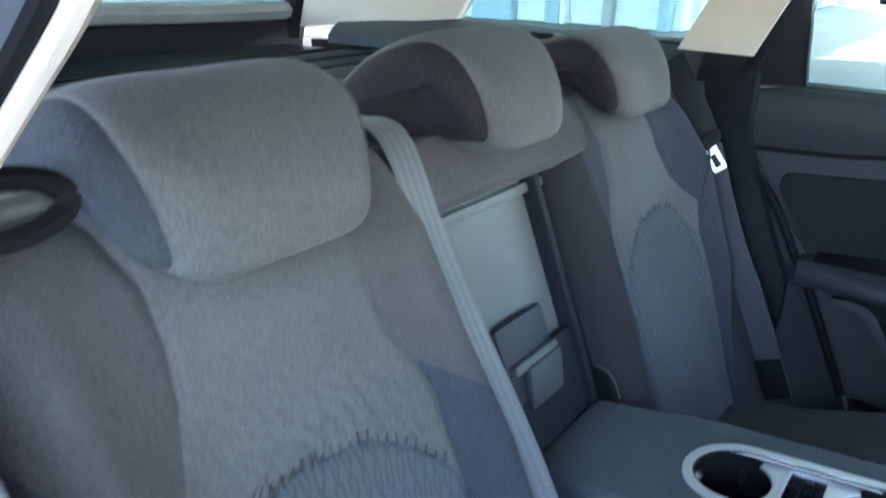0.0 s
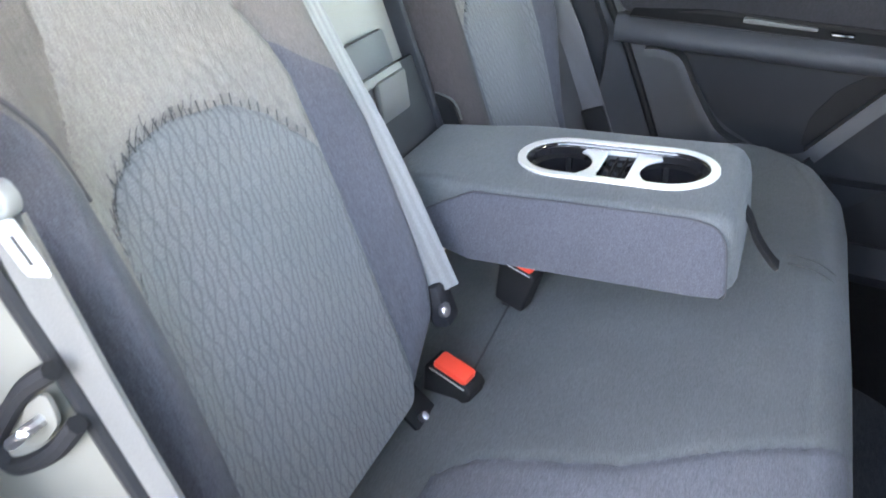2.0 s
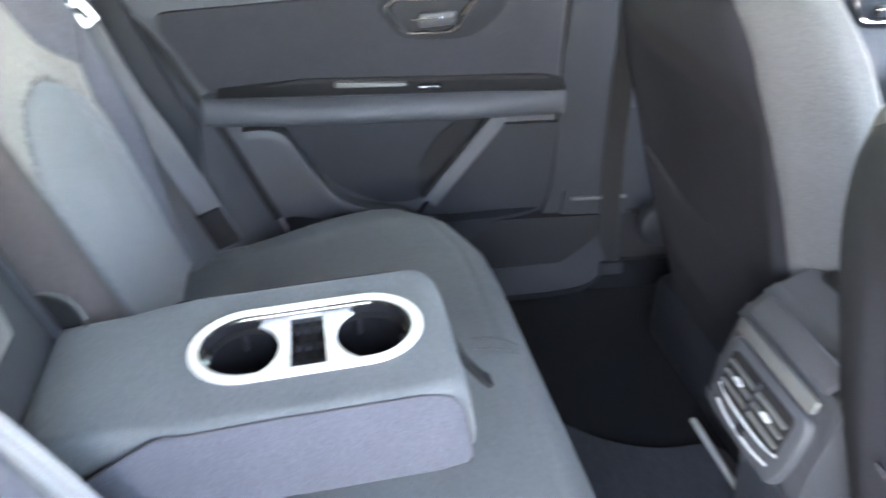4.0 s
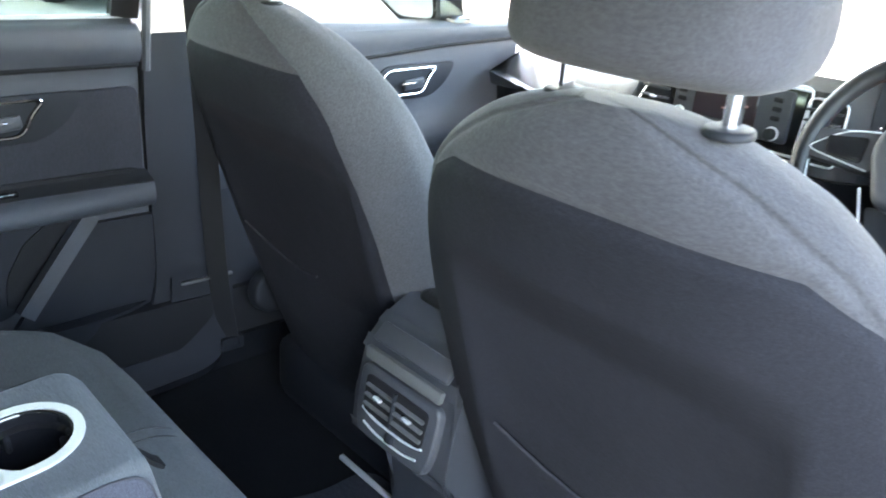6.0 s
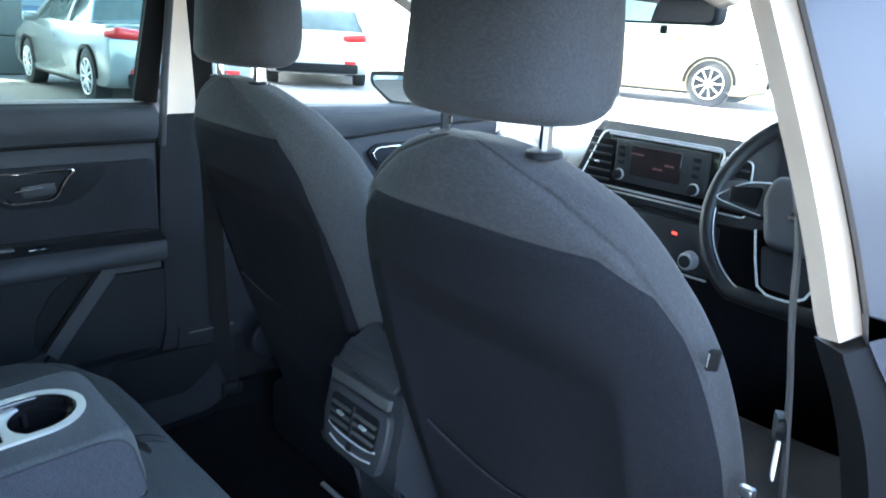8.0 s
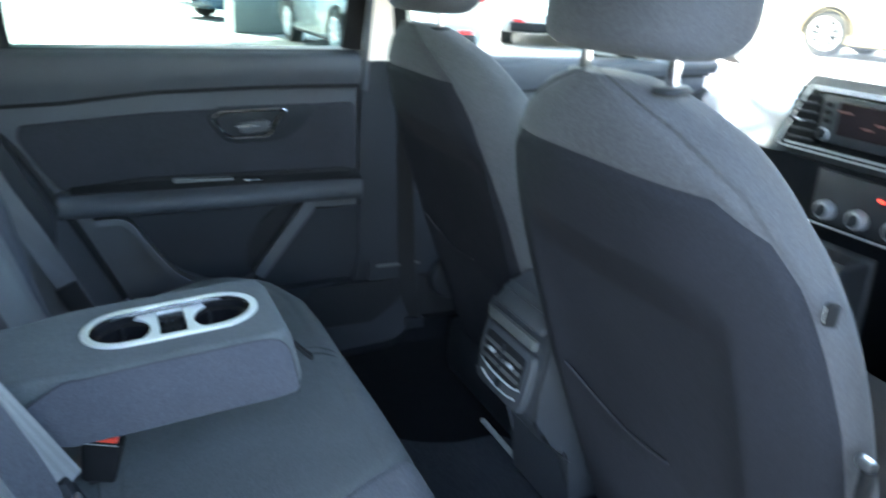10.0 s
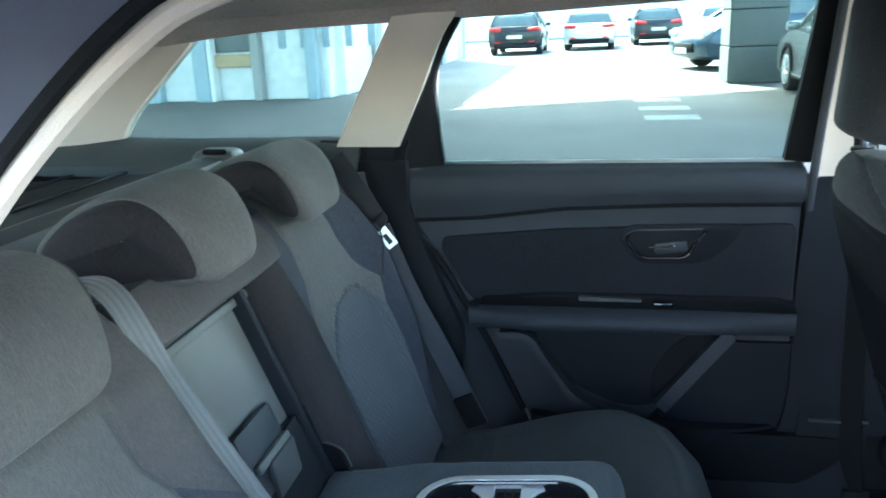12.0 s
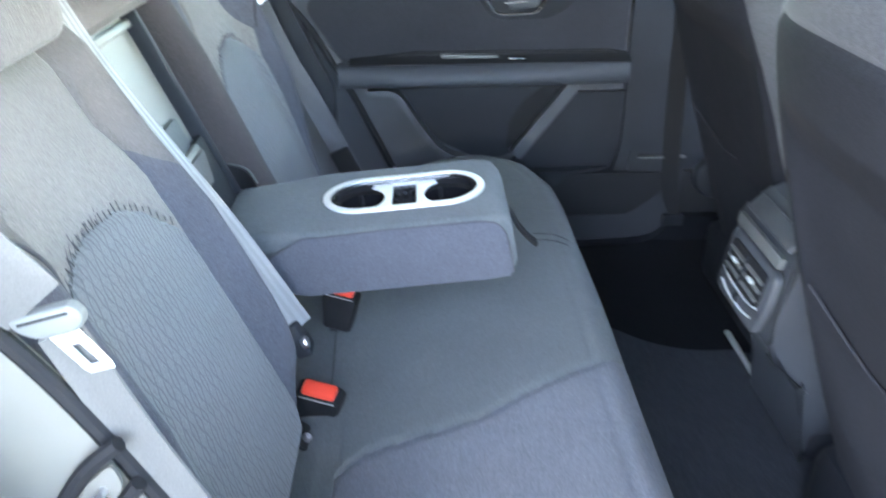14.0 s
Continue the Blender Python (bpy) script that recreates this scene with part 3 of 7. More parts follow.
def jamb_near():
    """Body side beside the rear seat, where the open door would shut."""
    s = thing("trim_door_jamb_right", "pale grey door jamb with seal and door striker", "trim", kind="structure")
    a = [(-0.19, -0.574, 1.02), (-0.076, -0.574, 0.87), (-0.010, -0.574, 0.74), (0.054, -0.574, 0.60), (0.13, -0.574, 0.42)]
    b = [(-0.32, -0.61, 1.0), (-0.205, -0.605, 0.86), (-0.128, -0.60, 0.76), (-0.085, -0.60, 0.63), (-0.03, -0.60, 0.42)]
    part("panel", ribbon(a, b, 0.02, (0, -1, 0)), JAMB, s, "pale grey painted jamb")
    part("seal", tube([Vector(p) + Vector((0.006, 0.004, 0)) for p in a], 0.006), RUBBER, s)
    part("outer_panel", ribbon(b, [Vector(p) + Vector((-0.16, -0.07, -0.05)) for p in b], 0.02, (0, -1, 0)), PAINT_GREY, s, "grey metallic painted body edge")
    loop = smooth_path([(-0.0197, -0.583, 0.8097), (-0.0453, -0.585, 0.7878), (-0.0700, -0.589, 0.7530), (-0.0757, -0.590, 0.7380), (-0.0690, -0.590, 0.7275), (-0.0540, -0.587, 0.7325), (-0.0324, -0.584, 0.7506), (-0.0138, -0.582, 0.774)], 5)
    part("striker_seal", sweep(loop, disc_profile(0.0058, 8), (0, 1, 0)), RUBBER, s, "black striker seal")
    part("striker_plate", prism(rounded([(-0.0640, 0.739), (-0.040, 0.752), (-0.022, 0.775), (-0.027, 0.795), (-0.047, 0.777)], 0.008), 0.003, Matrix(((1, 0, 0, 0), (0, 0, -1, -0.583), (0, 1, 0, 0), (0, 0, 0, 1)))), JAMB, s, "painted striker plate")
    part("striker", tube([(-0.052, -0.585, 0.757), (-0.052, -0.596, 0.757), (-0.044, -0.599, 0.764), (-0.036, -0.596, 0.772), (-0.036, -0.585, 0.772)], 0.0035, 4), STEEL, s, "steel door striker loop")


jamb_near()
solo("sill_right", sweep([Vector((0.0, -0.72, 0.35)), Vector((0.35, -0.74, 0.35)), Vector((0.72, -0.74, 0.35)), Vector((1.7, -0.74, 0.35))], [(-0.07, -0.1), (0.07, -0.1), (0.08, 0.0), (0.05, 0.03), (-0.05, 0.03), (-0.08, 0)], (0, 1, 0)), DASH, "dark plastic door sill trim", "sill", kind="structure")
solo("sill_left", sweep([Vector((0.18, 0.765, 0.345)), Vector((0.35, 0.765, 0.345)), Vector((0.72, 0.765, 0.345)), Vector((1.7, 0.765, 0.345))], [(-0.07, -0.1), (0.07, -0.1), (0.08, 0.0), (0.05, 0.03), (-0.05, 0.03), (-0.08, 0)], (0, 1, 0)), RUBBER, "dark plastic door sill trim below the shut door", "sill", kind="structure")


solo("body_side_left", sheet([[(x, 0.835 + 0.012 * math.sin(3 * z), z) for x in np.linspace(-1.2, 1.72, 12)] for z in np.linspace(0.22, 0.93, 9)], -0.01, (0, 1, 0)), PAINT_GREY, "grey metallic painted outer side of the car", "car body", kind="structure")
solo("body_side_right", sheet([[(x, -0.835 - 0.012 * math.sin(3 * z), z) for x in np.linspace(-1.2, -0.36, 6)] for z in np.linspace(0.22, 0.98, 9)], 0.01, (0, 1, 0)), PAINT_GREY, "grey metallic painted rear wing of the car", "car body", kind="structure")


def sill_cover():
    """Tread trim that sweeps up into the foot of the pillar."""
    a = [(0.22, 0.700, 0.335), (0.42, 0.700, 0.340), (0.54, 0.700, 0.347), (0.61, 0.700, 0.368), (0.645, 0.702, 0.420), (0.655, 0.708, 0.50)]
    b = [(0.23, 0.655, 0.292), (0.46, 0.655, 0.294), (0.62, 0.655, 0.296), (0.72, 0.662, 0.310), (0.77, 0.682, 0.375), (0.78, 0.703, 0.50)]
    solo("trim_sill_cover", ribbon(a, b, 0.03, (0, -0.5, 0.86), 8), DASH, "dark grey plastic sill trim sweeping into the pillar foot", "sill", kind="structure")


sill_cover()


def a_pillar(s):
    side = "left" if s > 0 else "right"
    solo("trim_a_pillar_" + side, sweep(smooth_path([(1.70, s * 0.705, 0.98), (1.50, s * 0.68, 1.09), (1.25, s * 0.625, 1.21), (1.03, s * 0.57, 1.29)], 8), [(-0.03, -0.02), (0.03, -0.02), (0.035, 0.0), (0.0, 0.03), (-0.035, 0.0)], (0, 1, 0)),
         CREAM, "cream windscreen pillar trim", "trim", kind="structure")


for s in (1, -1):
    a_pillar(s)


def seat_side_far():
    """Dark cover between the rear seat and the shut door."""
    a = [(door_rear_edge(z) + 0.002, 0.742, z) for z in (0.985, 0.94, 0.884, 0.789, 0.629, 0.457, 0.38)]
    b = [(x - ip(z, [0.38, 1.0], [0.10, 0.22]), 0.552, z) for x, y, z in a]
    solo("trim_seat_side_left", ribbon(a, b, 0.02, (0.8, 0.4, 0), 6), HARD, "dark plastic cover between rear seat and door", "trim", kind="structure")


# ---------- far doors ----------
def door_rear_edge(z):
    return ip(z, [0.38, 0.457, 0.629, 0.789, 0.884, 1.0], [0.13, 0.099, 0.019, -0.071, -0.149, -0.155])


seat_side_far()


def door_sheet(z0, z1, x0, x1, y, nz=14, nx=30, thick=0.03):
    """A piece of door lining: x0 and x1 are functions of z, y of (x, z)."""
    rows = []
    for z in np.linspace(z0, z1, nz):
        a, b = x0(z), x1(z)
        rows.append([(a + (b - a) * k / nx, 0, 0) for k in range(nx + 1)])
        rows[-1] = [(p[0], y(p[0], z), z) for p in rows[-1]]
    return sheet(rows, -thick, (0, 1, 0))


def door_handle(parent, x, y, z, mirror=1):
    """Recessed cup, chrome surround and lever."""
    out = [(x - 0.078, z + 0.012), (x - 0.045, z - 0.032), (x + 0.045, z - 0.030), (x + 0.062, z + 0.006), (x + 0.085, z + 0.030), (x - 0.06, z + 0.026)]
    loop = [Vector((a, y, b)) for a, b in rounded(out, 0.02, 5)]
    bm = sweep(loop + [loop[0]], disc_profile(0.0024, 6), (0, 1, 0))
    dish = rounded([(x - 0.092, z + 0.014), (x - 0.05, z - 0.044), (x + 0.075, z - 0.042), (x + 0.125, z - 0.006), (x + 0.152, z + 0.040), (x - 0.066, z + 0.036)], 0.028, 6)
    part("handle_dish", prism(dish, 0.0035, Matrix(((1, 0, 0, 0), (0, 0, -1, y + 0.0075), (0, 1, 0, 0), (0, 0, 0, 1))), 0.0015), DASH, parent, "shallow black dish round the handle")
    h = part("handle_surround", bm, CHROME, parent, "chrome handle surround")
    cup = bmesh.new()
    n = len(loop)
    ctr = Vector((x, 0, z))
    ringa = [cup.verts.new(p) for p in loop]
    ringb = [cup.verts.new(Vector((ctr.x + (p.x - ctr.x) * 0.82, y + 0.008, ctr.z + (p.z - ctr.z) * 0.8))) for p in loop]
    for i in range(n):
        cup.faces.new((ringa[i], ringa[(i + 1) % n], ringb[(i + 1) % n], ringb[i]))
    cup.faces.new(ringb)
    part("handle_cup", cup, GLOSS_BLACK, parent)
    part("lever", rbox((0.062, 0.010, 0.024), 0.005, 2, pose(x + 0.012, y - 0.004, z - 0.006, 0, -6, 0)), HARD, parent, "dark door lever")
    part("lever_bar", rbox((0.05, 0.004, 0.004), 0.0015, 1, pose(x - 0.005, y - 0.0105, z - 0.004, 0, -4, 0)), CHROME, parent, "bright lever edge")


def rear_door():
    d = thing("door_1", "shut rear passenger door with dark soft lining and cloth insert", "car door", kind="structure")
    front = lambda z: 0.633
    line = lambda x: ip(x, [-0.16, 0.02, 0.19, 0.41, 0.62], [0.878, 0.886, 0.905, 0.913, 0.915])
    # padded top, which rolls over to the glass
    rows = []
    for k in range(17):
        t = k / 16
        r = []
        for x in np.linspace(-0.15, 0.633, 40):
            z = line(x) + (0.985 - line(x)) * min(1, t * 1.25)
            y = 0.733 - 0.012 * math.sin(math.pi * min(1, t * 1.25)) + 0.045 * max(0, t - 0.7) / 0.3
            if t > 0.8:
                z = 0.985 - 0.004 * math.cos((t - 0.8) * 15)
            r.append((x, y, z))
        rows.append(r)
    part("upper_pad", sheet(rows, -0.03, (0, 1, 0)), DOOR_SOFT, d, "soft black padded door top")
    part("trim_line", sweep([Vector((x, 0.737, line(x) - 0.004)) for x in np.linspace(-0.14, 0.63, 24)], disc_profile(0.005, 6), (0, 1, 0)), RUBBER, d)
    # cloth field with the handle
    part("door_seal", tube([(door_rear_edge(z) + 0.004, 0.732, z) for z in (0.985, 0.93, 0.884, 0.789, 0.70, 0.629, 0.457)], 0.008), RUBBER, d, "black rubber door seal")
    part("insert", door_sheet(0.70, 0.93, lambda z: door_rear_edge(z) + 0.01, front, lambda x, z: 0.748, 20, 30), DOOR_SOFT, d)
    soft = [(-0.060, 0.838), (-0.065, 0.81), (0.004, 0.70), (0.628, 0.70), (0.628, 0.872), (0.19, 0.858)]
    part("cloth_panel", prism(rounded(soft, 0.02), 0.010, Matrix(((1, 0, 0, 0), (0, 0, -1, 0.749), (0, 1, 0, 0), (0, 0, 0, 1))), 0.004), DOOR_INSERT, d, "dark cloth door insert")
    part("edge_strip", sweep(smooth_path([(-0.092, 0.735, 0.80), (-0.052, 0.735, 0.745), (-0.008, 0.735, 0.690)], 6), [(-0.018, -0.002), (0.018, -0.002), (0.018, 0.003), (-0.018, 0.003)], (1, 0, 0.6)), HARD, d, "grey strip beside the cloth insert")
    door_handle(d, 0.384, 0.732, 0.832)
    # arm pad
    rows = []
    for k in range(13):
        a = math.pi * (k / 12) - math.pi / 2
        rows.append([(x, 0.715 - 0.045 * ip(x, [-0.0, 0.12, 0.45, 0.63], [0.35, 1, 0.9, 0.35]) * math.cos(a), 0.678 + 0.026 * math.sin(a) + 0.004 * (x - 0.3)) for x in np.linspace(door_rear_edge(0.68) + 0.005, 0.632, 36)])
    part("arm_pad", sheet(rows, -0.03, (0, 1, 0)), DOOR_SOFT, d, "padded door armrest")
    # flat black plate stands in for shadow between arm pad and door panel
    part("arm_recess_shade", prism(rounded([(0.03, 0.700), (0.16, 0.725), (0.60, 0.722), (0.62, 0.705)], 0.01), 0.004, Matrix(((1, 0, 0, 0), (0, 0, -1, 0.735), (0, 1, 0, 0), (0, 0, 0, 1)))), RUBBER, d, "black plate for the shade in the pull recess above the armrest")
    part("grip_plate", rbox((0.126, 0.012, 0.014), 0.004, 2, pose(0.282, 0.728, 0.712, 0, 2, 0)), HARD_MID, d, "pale grey grip plate")
    part("window_switch", rbox((0.04, 0.02, 0.008), 0.003, 2, pose(0.385, 0.722, 0.710)), GLOSS_BLACK, d, "black window switch")
    # lower panel with map pocket
    part("lower_panel", door_sheet(0.37, 0.668, lambda z: door_rear_edge(z) + 0.01, front, lambda x, z: 0.742, 14, 24), HARD, d)
    pocket = rounded([(0.118, 0.640), (0.155, 0.588), (0.215, 0.515), (0.30, 0.475), (0.375, 0.475), (0.50, 0.652)], 0.03)
    part("pocket_recess", prism(pocket, 0.003, Matrix(((1, 0, 0, 0), (0, 0, -1, 0.7405), (0, 1, 0, 0), (0, 0, 0, 1)))), DASH, d, "dark map pocket recess")
    part("pocket_rim", sweep(smooth_path([(0.06, 0.705, 0.642), (0.118, 0.702, 0.64), (0.155, 0.700, 0.588), (0.21, 0.698, 0.515), (0.27, 0.696, 0.486), (0.34, 0.695, 0.47)], 8), [(-0.007, -0.02), (0.007, -0.02), (0.007, 0.02), (-0.007, 0.02)], (0.8, 0, 0.5)), HARD, d, "grey pocket rim")
    part("pocket_strut", sweep(smooth_path([(0.515, 0.715, 0.655), (0.45, 0.708, 0.575), (0.385, 0.702, 0.493)], 6), [(-0.014, -0.012), (0.014, -0.012), (0.014, 0.012), (-0.014, 0.012)], (0.8, 0, -0.6)), HARD, d, "grey pocket strut")
    # thin black plate puts the notch's shade in as colour
    notch = rounded([(0.497, 0.650), (0.392, 0.497), (0.366, 0.497), (0.372, 0.555), (0.405, 0.612), (0.452, 0.648)], 0.012)
    part("pocket_notch", prism(notch, 0.003, Matrix(((1, 0, 0, 0), (0, 0, -1, 0.7365), (0, 1, 0, 0), (0, 0, 0, 1)))), RUBBER, d, "black plate for the shade in the notch beside the strut")
    # flat black strip continues that shadow along the top of the arm pad
    tops = [[(x, 0.704 + 0.036 * k / 4, 0.7045 + 0.006 * k / 4 + 0.014 * ip(x, [0.02, 0.16, 0.60, 0.632], [0, 1, 1, 0.4]) * (k / 4) ** 2) for x in np.linspace(0.02, 0.632, 24)] for k in range(5)]
    part("arm_top", sheet(tops, 0.003), RUBBER, d, "black strip for the shade along the armrest")
    part("pocket_front", door_sheet(0.37, 0.452, lambda z: 0.12, lambda z: 0.62, lambda x, z: 0.690 + 0.05 * ((x - 0.36) / 0.27) ** 4, 8, 20), DASH, d)
    part("speaker_panel", door_sheet(0.37, 0.63, lambda z: 0.40 + 0.75 * (z - 0.49), front, lambda x, z: 0.728, 10, 14), DASH, d)
    # frame round the glass
    part("frame_rear", ribbon([(-0.16, 0.70, 0.985), (-0.125, 0.692, 1.06), (-0.075, 0.68, 1.18), (-0.01, 0.665, 1.29)], [(-0.055, 0.765, 0.985), (-0.058, 0.745, 1.06), (-0.055, 0.715, 1.17), (0.005, 0.672, 1.275)], -0.02, (0, 1, 0)), RUBBER, d, "black window frame")
    part("frame_front", ribbon([(0.600, 0.768, 0.985), (0.606, 0.74, 1.08), (0.613, 0.70, 1.2), (0.617, 0.67, 1.30)], [(0.648, 0.765, 0.985), (0.650, 0.738, 1.08), (0.652, 0.70, 1.2), (0.652, 0.67, 1.30)], -0.02, (0, 1, 0)), RUBBER, d, "black window frame")
    part("glass_seal", sweep([Vector((x, 0.772, 0.987)) for x in np.linspace(-0.06, 0.62, 10)], disc_profile(0.006, 6), (0, 1, 0)), HARD_PALE, d, "pale window seal")


rear_door()


def front_door():
    d = thing("door_2", "shut front passenger door with dark soft lining", "car door", kind="structure")
    line = lambda x: ip(x, [0.65, 1.06, 1.37, 1.6], [0.87, 0.895, 0.92, 0.93])
    rows = []
    for k in range(13):
        t = k / 12
        r = []
        for x in np.linspace(0.76, 1.66, 40):
            top = ip(x, [0.76, 1.6], [0.975, 0.965])
            r.append((x, 0.735 - 0.01 * math.sin(math.pi * t) + 0.04 * max(0, t - 0.7) / 0.3, line(x) + (top - line(x)) * min(1, t * 1.2)))
        rows.append(r)
    part("upper_pad", sheet(rows, -0.03, (0, 1, 0)), DOOR_SOFT, d, "soft black padded door top")
    part("lining", door_sheet(0.36, 0.92, lambda z: 0.76, lambda z: 1.64, lambda x, z: 0.75 - 0.04 * math.exp(-((z - 0.70) / 0.05) ** 2), 28, 26), DOOR_SOFT, d)
    part("trim_line", sweep([Vector((x, 0.738, line(x) - 0.004)) for x in np.linspace(0.77, 1.64, 24)], disc_profile(0.005, 6), (0, 1, 0)), RUBBER, d)
    door_handle(d, 1.265, 0.735, 0.838)
    part("pocket_front", door_sheet(0.36, 0.52, lambda z: 0.85, lambda z: 1.6, lambda x, z: 0.69 + 0.05 * ((x - 1.22) / 0.4) ** 4, 8, 16), DASH, d)


front_door()


def driver_door():
    """Shut front door on the driver's side."""
    d = thing("door_3", "shut driver door with dark soft lining and a padded top", "car door", kind="structure")
    rows = []
    for z in np.linspace(0.36, 0.955, 26):
        rows.append([(x, -0.752 + 0.045 * math.exp(-((z - 0.70) / 0.05) ** 2) + 0.012 * math.exp(-((z - 0.93) / 0.04) ** 2), z) for x in np.linspace(0.80, 1.66, 24)])
    part("lining", sheet(rows, 0.03, (0, 1, 0)), DOOR_SOFT, d, "soft black door lining")
    part("outer_skin", sheet([[(x, -0.835 - 0.012 * math.sin(3 * z), z) for x in np.linspace(0.74, 1.72, 8)] for z in np.linspace(0.22, 0.95, 9)], 0.01, (0, 1, 0)), PAINT_GREY, d, "grey metallic outer skin")
    part("window_frame", tube([(0.76, -0.775, 0.95), (0.752, -0.72, 1.15), (0.76, -0.68, 1.285), (0.92, -0.68, 1.29), (1.10, -0.66, 1.26)], 0.012), RUBBER, d, "black window frame")


driver_door()


def open_rear_door():
    """The rear door on the driver's side, swung out on its hinges at the pillar."""
    d = thing("door_4", "open rear door on the driver side with dark soft lining", "car door", kind="structure")
    d.matrix_basis = pose(0.72, -0.82, 0.0, 0, 0, 68)
    rows = []
    for z in np.linspace(0.36, 0.955, 24):
        x1 = -0.62 - 0.27 * ip(z, [0.36, 0.62, 0.95], [0, 0.45, 1])
        rows.append([(x1 * k / 20, 0.062 + 0.045 * math.exp(-((z - 0.69) / 0.05) ** 2) + 0.012 * math.exp(-((z - 0.92) / 0.05) ** 2), z) for k in range(21)])
    part("lining", sheet(rows, 0.03, (0, 1, 0)), DOOR_SOFT, d, "soft black door lining")
    part("outer_skin", sheet([[(x * (0.70 + 0.30 * ip(z, [0.3, 0.95], [0, 1])), -0.02 - 0.012 * math.sin(3 * z), z) for x in np.linspace(-0.92, 0.0, 10)] for z in np.linspace(0.26, 0.95, 9)], 0.01, (0, 1, 0)), PAINT_GREY, d, "grey metallic outer skin")
    part("window_frame", tube([(-0.90, 0.03, 0.95), (-0.80, 0.09, 1.12), (-0.66, 0.13, 1.27), (-0.35, 0.14, 1.30), (-0.06, 0.14, 1.29), (-0.04, 0.10, 1.15), (-0.03, 0.04, 0.95)], 0.014), RUBBER, d, "black window frame")
    low, top = [(-0.88, 0.03, 0.95), (-0.45, 0.03, 0.95), (-0.04, 0.03, 0.95)], [(-0.68, 0.13, 1.26), (-0.38, 0.14, 1.295), (-0.06, 0.14, 1.285)]
    g = part("pane", sheet([[p.lerp(q, k / 4) for k in range(5)] for p, q in zip(smooth_path(low, 6), smooth_path(top, 6))], 0.004, (0, 1, 0)), GLASS, d, "side window glass")
    g.visible_shadow = False


open_rear_door()


def wing_mirror():
    w = thing("wing_mirror", "black door mirror outside the front passenger window", "mirror")
    o = rounded([(0.775, 0.955), (0.93, 0.945), (1.04, 1.0), (1.045, 1.035), (0.79, 1.055)], 0.03)
    m = Matrix(((0, 0, 1, 1.39), (1, 0, 0, 0), (0, 1, 0, 0), (0, 0, 0, 1)))
    part("housing", prism(o, 0.10, m, 0.03, 3), GLOSS_BLACK, w)
    g = [(0.90 + (y - 0.90) * 0.82, 1.0 + (z - 1.0) * 0.72) for y, z in o]
    part("mirror_glass", prism(g, 0.004, m @ pose(0, 0, -0.006)), MIRROR, w, "reflecting mirror glass")
    part("foot", rbox((0.06, 0.07, 0.03), 0.01, 2, pose(1.43, 0.775, 0.965)), GLOSS_BLACK, w)


wing_mirror()


# ---------- rear seats ----------
LEAN_BACK = math.atan2(0.155, 0.39)
SEAT_UP = Vector((-math.sin(LEAN_BACK), 0, math.cos(LEAN_BACK)))
SEAT_OUT = Vector((math.cos(LEAN_BACK), 0, math.sin(LEAN_BACK)))


def seat_frame(h=0.0, mirrored=False):
    """Local x across the car, y up the backrest, z out of it."""
    k = -1 if mirrored else 1
    o = Vector((0, 0, 0.60)) + SEAT_OUT * h
    return Matrix(((0, SEAT_UP.x, SEAT_OUT.x, o.x), (k, 0, 0, o.y), (0, SEAT_UP.z, SEAT_OUT.z, o.z), (0, 0, 0, 1)))


ARCH_A = [-0.50, -0.483, -0.476, -0.456, -0.423, -0.385, -0.322, -0.284, -0.246, -0.232, -0.2]
ARCH_S = [0.02, 0.18, 0.226, 0.254, 0.273, 0.280, 0.272, 0.251, 0.215, 0.196, 0.1]


def seam_in(s):
    return ip(s, [-0.1, 0.0, 0.15, 0.27, 0.30, 0.34, 0.42, 0.6], [-0.229, -0.230, -0.233, -0.233, -0.243, -0.266, -0.272, -0.275])


def seam_out(s):
    return ip(s, [-0.1, 0.0, 0.21, 0.262, 0.31, 0.36, 0.43, 0.50], [-0.486, -0.483, -0.484, -0.492, -0.462, -0.446, -0.440, -0.462])


def surface(a, s):
    """Rise of the backrest's bolsters and padding over its plane."""
    b_out = math.exp(-((a - (-0.525)) / 0.040) ** 2) * ip(s, [-0.1, 0.0, 0.15, 0.32, 0.46], [0.02, 0.03, 0.055, 0.05, 0.01])
    b_in = math.exp(-((a - (-0.180)) / 0.034) ** 2) * ip(s, [-0.1, 0.0, 0.2, 0.3, 0.42], [0.015, 0.025, 0.022, 0.008, 0.0])
    return b_out + b_in + 0.010 * math.exp(-((a + 0.36) / 0.10) ** 2) * math.exp(-((s - 0.12) / 0.12) ** 2)


